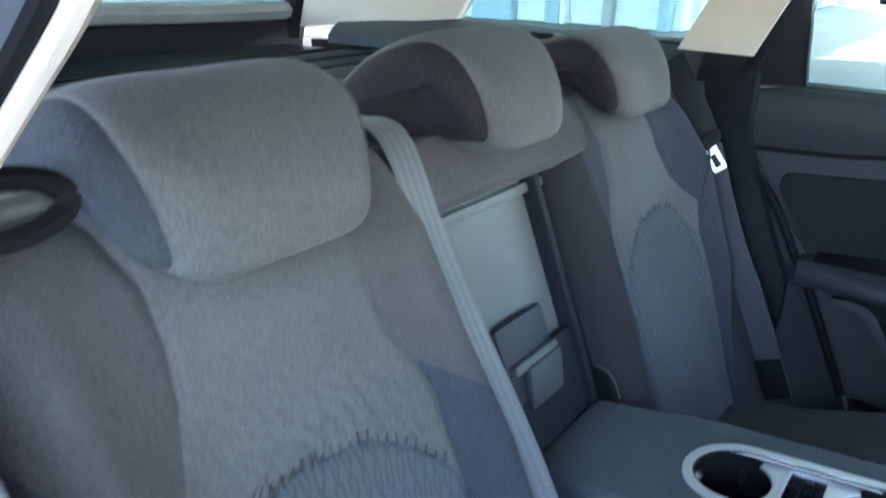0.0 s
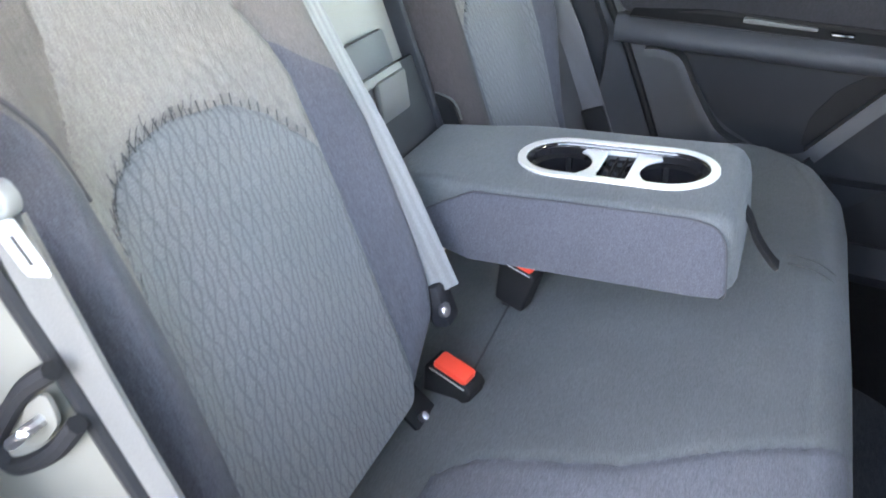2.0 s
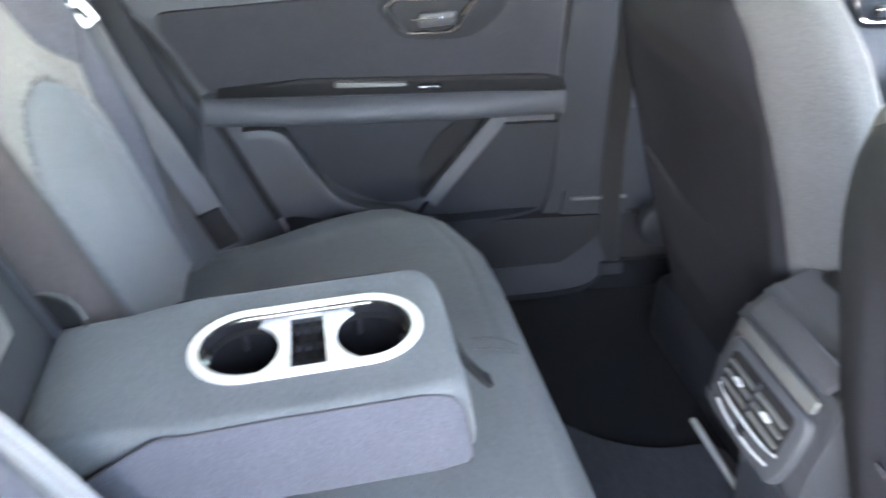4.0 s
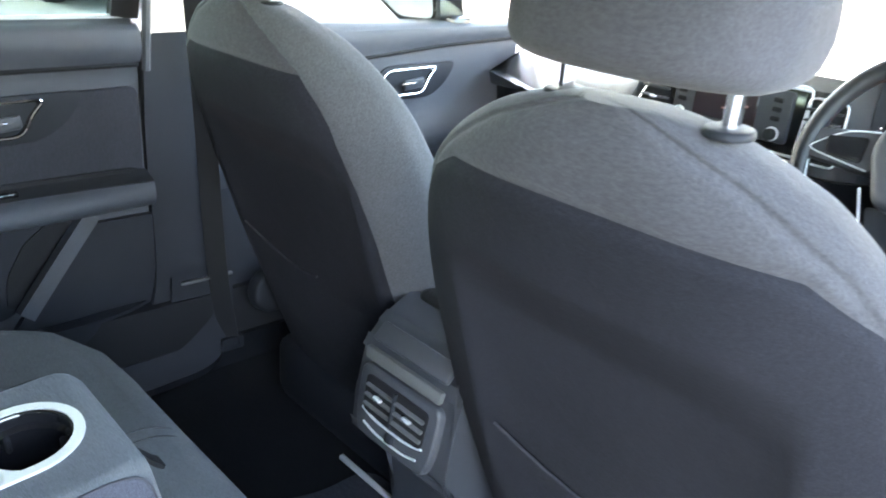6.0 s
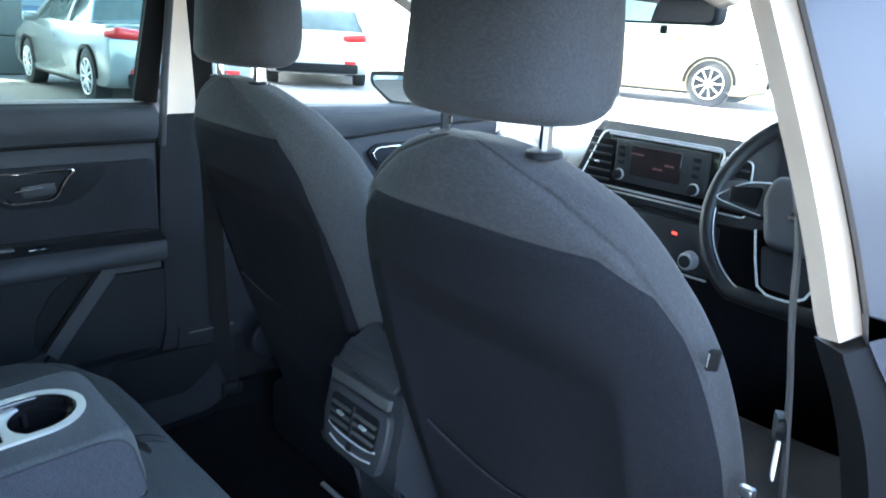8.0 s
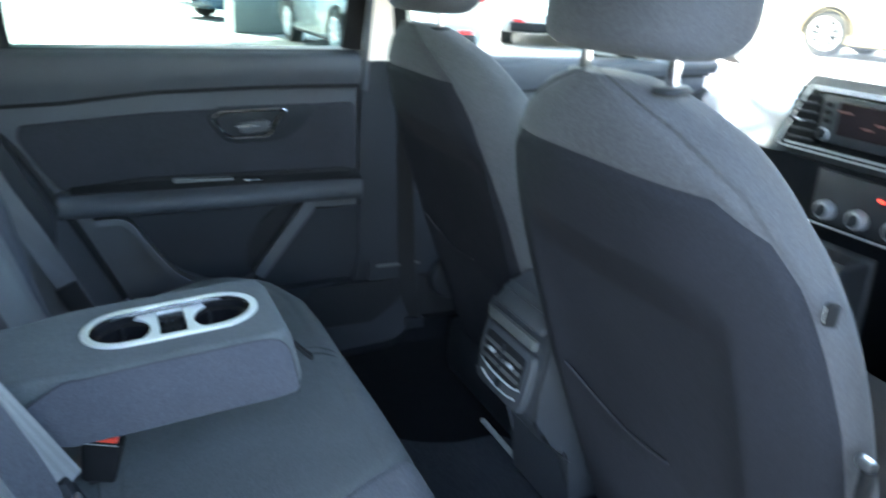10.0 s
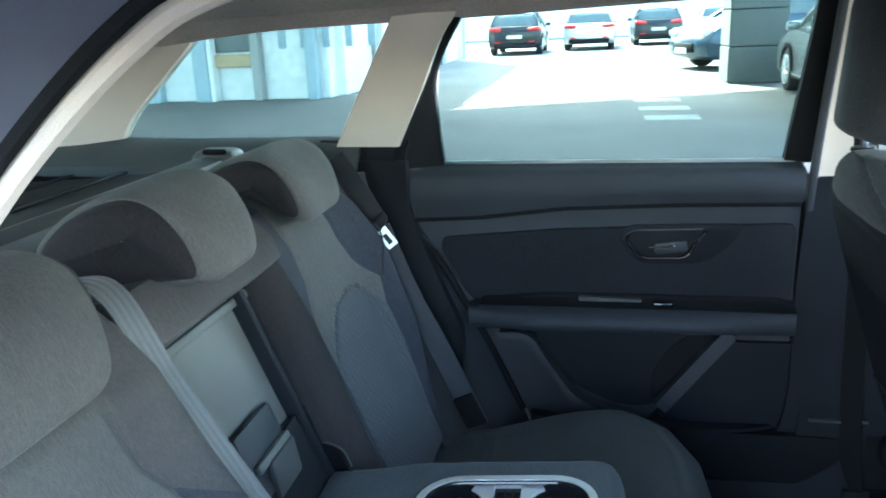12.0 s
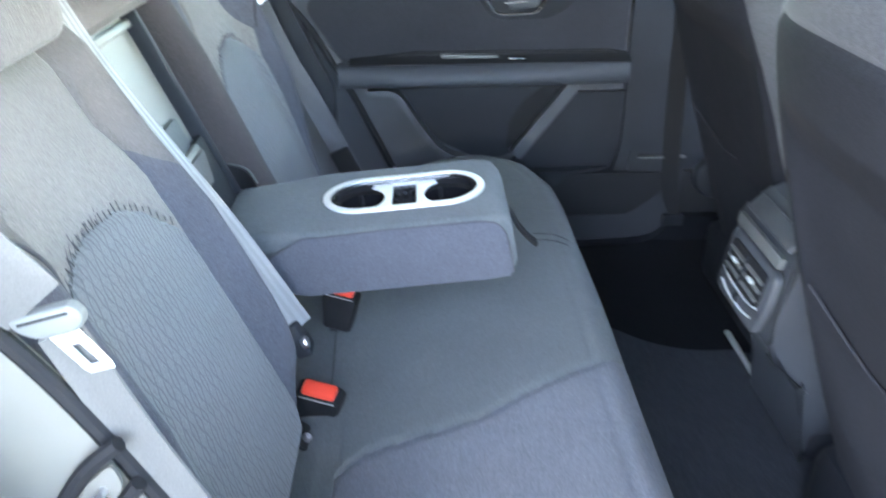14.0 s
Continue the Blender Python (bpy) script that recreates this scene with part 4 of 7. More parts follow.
def rear_back(mirrored, h, shift=0.0):
    """One outer rear backrest, in its own frame, cut along its seams into cloth panels."""
    side = "passenger" if mirrored else "driver"
    label = "grey cloth rear seat with patterned insert beside the " + ("shut door" if mirrored else "open door")
    t = thing("bench_seat", label, "car seat", "rear seats")
    t.matrix_basis = Matrix.Translation((0, shift, 0)) @ seat_frame(h, mirrored)
    nf, ns = 96, 132
    verts, params, tris, front = [], [], [], []
    rows = []
    for i in range(ns):
        s = -0.075 + 0.585 * i / (ns - 1)
        yi = ip(s, [-0.1, -0.05, -0.01, 0.03, 0.07, 0.14, 0.31, 0.45, 0.51], [-0.235, -0.196, -0.168, -0.152, -0.146, -0.146, -0.156, -0.165, -0.185])
        yo = ip(s, [-0.1, 0.0, 0.2, 0.34, 0.45, 0.51], [-0.515, -0.52, -0.535, -0.552, -0.553, -0.53])
        back = -0.10
        top = ip(s, [0.40, 0.47, 0.51], [0, 0.02, 0.07])
        r = 0.045
        ring = []
        for k in range(nf + 1):
            u = k / nf
            a = yi + (yo - yi) * u
            e = min(a - yo, yi - a)
            hh = 0.0
            if e < r:
                hh -= r - math.sqrt(max(0.0, r * r - (r - e) ** 2))
            hh += surface(a, s) - top
            dc = min(a - seam_out(s), seam_in(s) - a)
            da = ip(a, ARCH_A, ARCH_S) - s
            g = math.exp(-(dc / 0.0045) ** 2)
            if dc > -0.002:
                g = max(g, math.exp(-(da / 0.005) ** 2))
            hh -= 0.0045 * g
            # gathers of cloth above the arch
            if dc > 0 and -0.11 < da < 0:
                k1 = abs(math.sin((a + 0.30 * s) * math.pi / 0.0155 + 0.9 * math.sin(31 * a)))
                k2 = abs(math.sin((a - 0.34 * s) * math.pi / 0.0155 + 0.7 * math.sin(23 * s)))
                hh += 0.0042 * (min(1.0, 2.2 * min(k1, k2)) - 0.75) * math.exp(da / 0.034) * min(1, dc / 0.015)
            ring.append((Vector((a, s, hh)), np.array([a, s, dc, da])))
        for a, hz in ((yo, back * 0.6), (yo + 0.02, back), ((yi + yo) / 2, back), (yi - 0.02, back), (yi, back * 0.6)):
            ring.append((Vector((a, s, hz - top)), np.array([a, s, -1.0, -1.0])))
        rows.append(ring)
    n = len(rows[0])
    for ring in rows:
        for v, p in ring:
            verts.append(v)
            params.append(p)
    for i in range(ns - 1):
        for k in range(n):
            a, b = i * n + k, i * n + (k + 1) % n
            c, e = a + n, b + n
            tris.append((a, b, e))
            tris.append((a, e, c))
    for i in (0, ns - 1):
        for k in range(1, n - 1):
            tris.append((i * n, i * n + k, i * n + k + 1))
    field, sides = split(verts, params, tris, [p[2] for p in params])
    low, high = split(field[0], field[1], field[2], [p[3] for p in field[1]])
    bands = [-1.0 if mirrored else p[1] - ((0.262 + (-0.494 - p[0]) * 1.98) if p[0] < -0.36 else (0.300 - (p[0] + 0.24) * 0.85)) for p in sides[1]]
    upper, lower = split(sides[0], sides[1], sides[2], bands)
    part("side_bolster", skin(lower[0], lower[2]), CLOTH_SIDE, t, "plain lilac grey side bolsters", angle=60)
    if not mirrored:
        part("shoulder", skin(upper[0], upper[2]), CLOTH_UPPER, t, "brownish grey shoulders of the backrest", angle=60)
    part("centre_panel", skin(high[0], high[2]), CLOTH, t, "grey twill centre panel", angle=60)
    part("insert", skin(low[0], low[2]), CLOTH_INSERT, t, "rippled bluish grey insert", angle=60)
    # welt from the bolster tip to the outer edge
    part("bolster_seam", tube([(a, s, surface(a, s)) for a, s in ((-0.494, 0.262), (-0.503, 0.287), (-0.513, 0.309), (-0.526, 0.332), (-0.537, 0.347))], 0.0016), THREAD, t)
    # dark threads for the shade in fine creases that fan out from the arch
    rnd = random.Random(5)
    bms = []
    for k in range(0 if mirrored else 30):
        a = -0.488 + 0.205 * (k / 43) ** 1.25
        s = ip(a, ARCH_A, ARCH_S)
        ln = (0.007 + 0.016 * rnd.random()) * ip(a, [-0.488, -0.45, -0.38, -0.28], [1.0, 1.0, 0.6, 0.35])
        dx = (0.45 if k % 2 else -0.25) * ln * (0.6 + 0.6 * rnd.random())
        pts = []
        for q in (0.0, 0.35, 0.7, 1.0):
            pa, ps = a + dx * q + 0.004 * q * q, s + ln * q
            if pa < seam_out(ps) + 0.003:
                break
            pts.append((pa, ps, surface(pa, ps) + 0.0003))
        if len(pts) > 1:
            bms.append(sweep(smooth_path(pts, 3), disc_profile(0.00036, 4), (1, 0, 0)))
    if bms:
        part("creases", join(*bms), THREAD, t, "fine dark lines for the shade in creases above the insert")
    # stitches over the arch
    bms = []
    for k in range(26):
        a = -0.470 + 0.223 * k / 25
        s = ip(a, ARCH_A, ARCH_S)
        slope = (ip(a + 0.004, ARCH_A, ARCH_S) - ip(a - 0.004, ARCH_A, ARCH_S)) / 0.008
        ln = 0.005 + 0.006 * abs(math.sin(k * 2.1))
        bms.append(rbox((0.0011, ln, 0.0012), 0.0004, 1, pose(a, s + ln * 0.35, 0.0012, 0, 0, math.degrees(math.atan(slope)) * 0.55)))
    part("stitching", join(*bms), THREAD, t, "dark gathering stitches")
    return t


rear_back(False, 0.0)
rear_back(True, -0.062, 0.018)


def comma_rings(y0, y1, n=32, r=0.044, lip=1.0, hollow=1.0):
    """Hooked headrest: a comma-shaped side profile carried across the car with rounded ends."""
    prof = smooth_path([(-0.150, 0.512, 0), (-0.140, 0.536, 0), (-0.08, 0.556, 0), (-0.005, 0.553, 0), (0.036, 0.524, 0), (0.050, 0.478, 0), (0.046, 0.434, 0), (0.034, 0.420, 0), (0.016, 0.432, 0), (-0.008, 0.470, 0), (-0.05, 0.498, 0), (-0.11, 0.503, 0), (-0.150, 0.512, 0)], 5)[:-1]
    # a filled underside lies on a straight line from the tip to the back
    prof = [Vector((q.x, ip(q.x, [-0.15, 0.034], [0.458, 0.420]) * (1 - hollow) + q.y * hollow, 0)) if q.y < 0.508 and q.x < 0.03 else q for q in prof]
    cx, cy = -0.02, 0.512
    rings = []
    for i in range(n + 1):
        y = y0 + (y1 - y0) * (0.5 - 0.5 * math.cos(math.pi * i / n))
        e = min(abs(y - y0), abs(y1 - y))
        k = 1.0 if e > r else 0.82 + 0.18 * math.sqrt(max(0, 1 - ((r - e) / r) ** 2))
        mid = (y0 + y1) / 2
        rings.append([(mid + (y - mid) * (1 - 0.13 * min(1.0, max(0.0, (cy - q.y) / 0.09))), cy + (q.y - cy) * k * (lip if q.y < cy else 1.0), cx + (q.x - cx) * k) for q in prof])
    return rings


def rear_headrest(y0, y1, h, label, s=0.0, lip=1.0, hollow=1.0, cap_cloth=CLOTH_CAP, cap_label="plain dark brown cloth end"):
    t = thing("rear_headrest", label, "headrest", "rear headrests")
    t.matrix_basis = seat_frame(h) @ Matrix.Translation((0, s, 0))
    rings = comma_rings(y0, y1, lip=lip, hollow=hollow)
    part("cushion", loft(rings), CLOTH, t, "grey cloth hooked cushion", angle=70)
    for k, y in ((0, y0), (-1, y1)):
        # flat end caps in the plainer cloth
        way = -1 if k == 0 else 1
        ctr = Vector((y, 0.505, -0.01))
        cap = [[Vector((p[0], ctr.y + (p[1] - ctr.y) * f, ctr.z + (p[2] - ctr.z) * f)) + Vector((way * dy, 0, 0)) for p in rings[k]] for f, dy in ((0.995, 0.0), (0.97, 0.005), (0.92, 0.009), (0.82, 0.0135), (0.66, 0.017), (0.4, 0.0195), (0.02, 0.0205))]
        part("end_cap", loft(cap, caps=False), cap_cloth, t, cap_label, angle=70)
    for y in (y0 + 0.05, y1 - 0.05):
        part("post", tube([(y, 0.40, -0.09), (y, 0.46, -0.092), (y, 0.51, -0.085)], 0.0065), STEEL, t, "steel headrest post")
        part("post_guide", rbox((0.04, 0.02, 0.035), 0.006, 2, pose(y, 0.447, -0.09)), RUBBER, t)
    return t


rear_headrest(-0.452, -0.266, 0.0, "low grey cloth headrest hooked over the driver-side rear backrest", cap_cloth=CLOTH_CAP_BLUE, cap_label="plain bluish grey cloth end")
rear_headrest(-0.088, 0.066, -0.020, "low grey cloth headrest hooked over the middle rear seat", 0.011, 0.96, 0.05)
rear_headrest(0.284, 0.480, -0.062, "low grey cloth headrest hooked over the passenger-side rear backrest")


def middle_section():
    """Centre of the bench: the hatch that the folded armrest leaves open."""
    t = thing("bench_seat", "middle rear seat with pale hatch behind the lowered armrest", "car seat", "rear seats")
    t.matrix_basis = seat_frame(-0.05)
    part("top_roll", sweep(smooth_path([(-0.155, 0.438, -0.02), (0.0, 0.440, -0.018), (0.165, 0.438, -0.02)], 8), [(-0.03, -0.05), (0.0, -0.05), (0.03, -0.035), (0.036, 0.0), (0.032, 0.018), (0.010, 0.026), (-0.014, 0.030), (-0.032, 0.024), (-0.042, 0.008), (-0.042, -0.02)], (0, 1, 0)), CLOTH_UPPER, t, "grey cloth roll above the hatch")
    rows = [[(y, s, -0.022 - 0.004 * math.cos(y * 14)) for y in np.linspace(-0.125, 0.135, 12)] for s in np.linspace(-0.02, 0.45, 20)]
    part("hatch", sheet(rows, 0.03), HATCH, t, "pale grey plastic hatch")
    part("hatch_ridge", rbox((0.25, 0.012, 0.008), 0.003, 2, pose(0.005, 0.385, -0.018)), HATCH, t)
    part("lower_plate", rbox((0.26, 0.20, 0.012), 0.004, 2, pose(0.005, 0.115, -0.015)), DASH, t, "black lower hatch plate")
    part("latch_recess", rbox((0.10, 0.09, 0.012), 0.01, 2, pose(-0.012, 0.215, -0.014)), HARD, t, "grey latch recess")
    part("latch_lip", rbox((0.09, 0.012, 0.012), 0.004, 2, pose(-0.012, 0.212, -0.004)), HATCH, t, "pale latch lip")
    part("latch_flap", rbox((0.07, 0.05, 0.010), 0.008, 2, pose(-0.002, 0.185, -0.004, 12, 0, 0)), HARD_MID, t, "grey latch flap")
    for y in (-0.128, 0.088):
        part("side_rail", rbox((0.012, 0.46, 0.04), 0.004, 2, pose(y, 0.21, -0.022)), DASH, t)
    inv = t.matrix_basis.inverted()
    arc = smooth_path([inv @ Vector(p) for p in ((-0.150, 0.098, 0.735), (-0.141, 0.104, 0.722), (-0.110, 0.108, 0.722), (-0.082, 0.102, 0.716), (-0.066, 0.090, 0.699))], 5)
    part("hinge_rim", sweep(arc, disc_profile(0.0016, 6), (0, 1, 0)), HARD_MID, t, "thin grey rim of the armrest hinge")
    part("hinge_bracket", sheet([[p + Vector((0, -d, -0.002)) for p in arc] for d in (0.0, 0.02, 0.05)], 0.006, (1, 0, 0)), RUBBER, t, "black armrest hinge bracket")
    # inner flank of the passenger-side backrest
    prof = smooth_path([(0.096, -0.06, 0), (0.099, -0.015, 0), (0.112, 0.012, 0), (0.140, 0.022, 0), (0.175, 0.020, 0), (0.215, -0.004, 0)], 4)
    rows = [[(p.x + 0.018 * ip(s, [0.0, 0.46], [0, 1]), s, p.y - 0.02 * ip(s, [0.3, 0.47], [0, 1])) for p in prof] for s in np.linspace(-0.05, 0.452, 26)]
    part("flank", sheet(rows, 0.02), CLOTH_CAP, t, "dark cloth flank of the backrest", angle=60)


middle_section()


# ---------- folding armrest ----------
def arm_top(x):
    return 0.706 + 0.085 * (x - 0.04) if x > 0.03 else 0.705 - 0.25 * (0.03 - x) ** 1.3


def arm_recede(x):
    """How far the flanks turn in towards the rounded front."""
    return ip(x, [0.250, 0.264, 0.275, 0.284, 0.290, 0.295], [0, 0.0015, 0.0045, 0.0095, 0.0155, 0.026])


def arm_lean(depth):
    """How far the flank beside the open door leans in towards the top."""
    return 0.015 * ip(depth, [0.0, 0.083], [1, 0])


def armrest():
    t = thing("folding_armrest", "grey cloth fold-down armrest with two cup holders", "armrest")
    xs = [-0.115, -0.105, -0.09, -0.06, -0.02, 0.01, 0.03, 0.05, 0.1, 0.15, 0.2, 0.245, 0.258, 0.268, 0.275, 0.28, 0.285, 0.289, 0.292, 0.294, 0.295]
    rings = []
    for x in xs:
        zt = arm_top(x)
        end = ip(x, [0.268, 0.28, 0.289, 0.294, 0.295], [0, 0.004, 0.012, 0.022, 0.03])
        tail = ip(x, [-0.115, -0.105, -0.09], [0.03, 0.012, 0.0])
        drop = max(end, tail)
        zb = zt - ip(x, [-0.1, 0.0, 0.05, 0.31], [0.063, 0.077, 0.083, 0.082]) + drop * 0.3
        w = 0.104 - 0.012 * ip(x, [-0.02, 0.04], [1, 0]) - arm_recede(x)
        zt -= drop
        pts = rounded([(-w, zb), (w + 0.004, zb), (w + 0.004, zt), (-w, zt)], 0.011, 6)
        rings.append([(x + ip(x, [0.2, 0.295], [0, 0.016]) * (zt - z) / 0.088 - ip(x, [0.2, 0.295], [0, 0.004]), y + (arm_lean(zt - z) if y < 0 else 0), z) for y, z in pts])
    body = loft(rings)
    bmesh.ops.triangulate(body, faces=body.faces)
    bmesh.ops.subdivide_edges(body, edges=[e for e in body.edges if e.calc_length() > 0.05], cuts=1)
    ob = part("padding", body, CLOTH_SEAT, t, "grey cloth padding", angle=50)
    # hollow for the cup holder
    cut = bpy.data.meshes.new("cut")
    cb = cup_outline(0.211, 0.099, 0.2, -0.062)
    cb.to_mesh(cut)
    cb.free()
    cutter = new("cut", cut)
    mod = ob.modifiers.new("hollow", "BOOLEAN")
    mod.operation, mod.object, mod.solver = "DIFFERENCE", cutter, "EXACT"
    dg = bpy.context.evaluated_depsgraph_get()
    made = bpy.data.meshes.new_from_object(ob.evaluated_get(dg))
    ob.modifiers.clear()
    ob.data = made
    bpy.data.objects.remove(cutter)
    # side panels, slightly proud, in the plainer dark cloth
    for s in (-1, 1):
        o = []
        xs2 = np.linspace(0.005, 0.281, 14)
        for x in xs2:
            o.append((x, arm_top(x) - 0.012))
        o += [(x, arm_top(x) - 0.083) for x in xs2[::-1]]
        o[0] = (0.03, arm_top(0.03) - 0.012)
        o = [(-0.075, 0.640), (-0.03, 0.668), *[(x, arm_top(x) - 0.005 - 0.002 * ip(x, [0.03, 0.12], [1, 0])) for x in np.linspace(0.02, 0.244, 12)], (0.260, arm_top(0.26) - 0.008), (0.271, arm_top(0.27) - 0.013), (0.279, arm_top(0.27) - 0.022), (0.284, arm_top(0.27) - 0.035), (0.292, arm_top(0.28) - 0.078), (0.287, arm_top(0.28) - 0.083), *o[15:-1]]
        edge = o[1:20]
        m = Matrix(((1, 0, 0, 0), (0, 0, s, s * 0.1015 + (0.004 if s > 0 else 0)), (0, 1, 0, 0), (0, 0, 0, 1)))
        bm = prism(o, 0.0045, m, 0.002, 2)
        bmesh.ops.triangulate(bm, faces=bm.faces)
        turn = lambda p: Vector((p.x, p.y - s * arm_recede(p.x - 0.012 * (arm_top(0.28) - p.z) / 0.088 if p.x > 0.2 else 0.0) + (arm_lean(arm_top(p.x) - p.z) if s < 0 else 0), p.z))
        for v in bm.verts:
            v.co = turn(v.co)
        sp = part("side_panel", bm, CLOTH_SIDE, t, "plain dark cloth side panel")
        part("piping", tube([turn(m @ Vector((x, z, 0.004))) for x, z in edge], 0.0011, 2, 6), THREAD, sp)
    part("pull_strap", sweep(smooth_path([(0.288, 0.028, 0.688), (0.300, 0.029, 0.672), (0.312, 0.030, 0.650), (0.330, 0.030, 0.629), (0.339, 0.030, 0.622)], 5), strap_profile(0.020, 0.005), (0, 1, 0)), RUBBER, t, "black pull strap")
    cup_holder(t)


OVAL = (0.150, 0.010)
TILT_ARM = math.degrees(math.atan(0.085))


def oval_frame():
    return pose(OVAL[0], OVAL[1], arm_top(OVAL[0]), 0, -TILT_ARM, 0)


def stadium(l, w, n=16):
    r = w / 2
    k = l / 2 - r
    pts = []
    for i in range(n + 1):
        a = -math.pi / 2 + math.pi * i / n
        pts.append((k + r * math.cos(a), r * math.sin(a)))
    for i in range(n + 1):
        a = math.pi / 2 + math.pi * i / n
        pts.append((-k + r * math.cos(a), r * math.sin(a)))
    return pts


def cup_outline(l, w, top, low):
    bm = bmesh.new()
    f = bm.faces.new([bm.verts.new((x, y, low)) for x, y in stadium(l, w)])
    ext = bmesh.ops.extrude_face_region(bm, geom=[f])
    bmesh.ops.translate(bm, vec=(0, 0, top - low), verts=[v for v in ext["geom"] if isinstance(v, bmesh.types.BMVert)])
    bmesh.ops.recalc_face_normals(bm, faces=bm.faces)
    bm.transform(oval_frame())
    return bm


def cup_holder(t):
    m = oval_frame()
    c = thing("cup_holder", "", "")
    c.parent = t
    # silver rim
    out, inn = stadium(0.222, 0.110), stadium(0.202, 0.090)
    rings = [[m @ Vector((x, y, -0.004)) for x, y in out], [m @ Vector((x * 0.995, y * 0.99, 0.003)) for x, y in out], [m @ Vector((x, y, 0.003)) for x, y in inn], [m @ Vector((x, y, -0.010)) for x, y in inn]]
    part("rim", loft(rings, caps=False), SILVER, c, "satin silver rim")
    gl = [m @ Vector((x, y, -0.001)) for x, y in stadium(0.2005, 0.0885)]
    part("rim_groove", sweep(gl + [gl[0]], disc_profile(0.0026, 8), (0, 0, 1)), GLOSS_BLACK, c, "glossy black inner edge of the rim")
    # bridge plates between the cups, hollowed towards each cup
    for k in (-1, 1):
        arc = [(k * (0.068 - 0.041 * math.cos(a)), 0.041 * math.sin(a)) for a in np.linspace(1.0, -1.0, 13)]
        poly = [(k * 0.0165, -0.0435), (k * 0.0165, 0.0435), (k * 0.043, 0.0435), *arc, (k * 0.043, -0.0435)]
        if k < 0:
            poly = poly[::-1]
        part("bridge_plate", prism(poly, 0.003, m @ pose(0, 0, -0.007), 0.001, 1), SILVER, c, "satin silver plate")
    part("centre_tray", rbox((0.0325, 0.087, 0.024), 0.001, 1, m @ pose(0, 0, -0.026)), RUBBER, c, "black centre tray")
    for x in (-0.0055, 0.0055):
        part("tray_rib", rbox((0.0016, 0.084, 0.006), 0.0005, 1, m @ pose(x, 0, -0.0115)), RUBBER, c)
    for y in (-0.026, 0.0, 0.026):
        for x in (-0.011, 0.0, 0.011):
            part("tray_stud", rbox((0.0062, 0.0075, 0.007), 0.0022, 2, m @ pose(x, y, -0.0125)), DASH, c)
    for k in (-1, 1):
        rr = [[m @ Vector((k * 0.056 + r * math.cos(a), r * math.sin(a), z)) for a in np.linspace(0, 2 * math.pi, 36, endpoint=False)] for r, z in ((0.0446, -0.004), (0.0435, -0.012), (0.0385, -0.016), (0.036, -0.055), (0.0, -0.056))]
        part("cup", loft(rr, caps=False), GLOSS_BLACK, c, "black cup well")
        for j, y in enumerate((0.033, -0.0)):
            part("cup_clip", rbox((0.006, 0.006, 0.018), 0.002, 1, m @ pose(k * 0.056 + (0.034 if j else -0.006), y, -0.022)), RUBBER, c)


armrest()


# ---------- rear bench cushion ----------
CUSH_X = [0.066, 0.066, 0.10, 0.146, 0.24, 0.314, 0.434, 0.50]
CUSH_Y = [-0.60, -0.285, -0.252, -0.242, -0.228, -0.192, -0.137, -0.12]


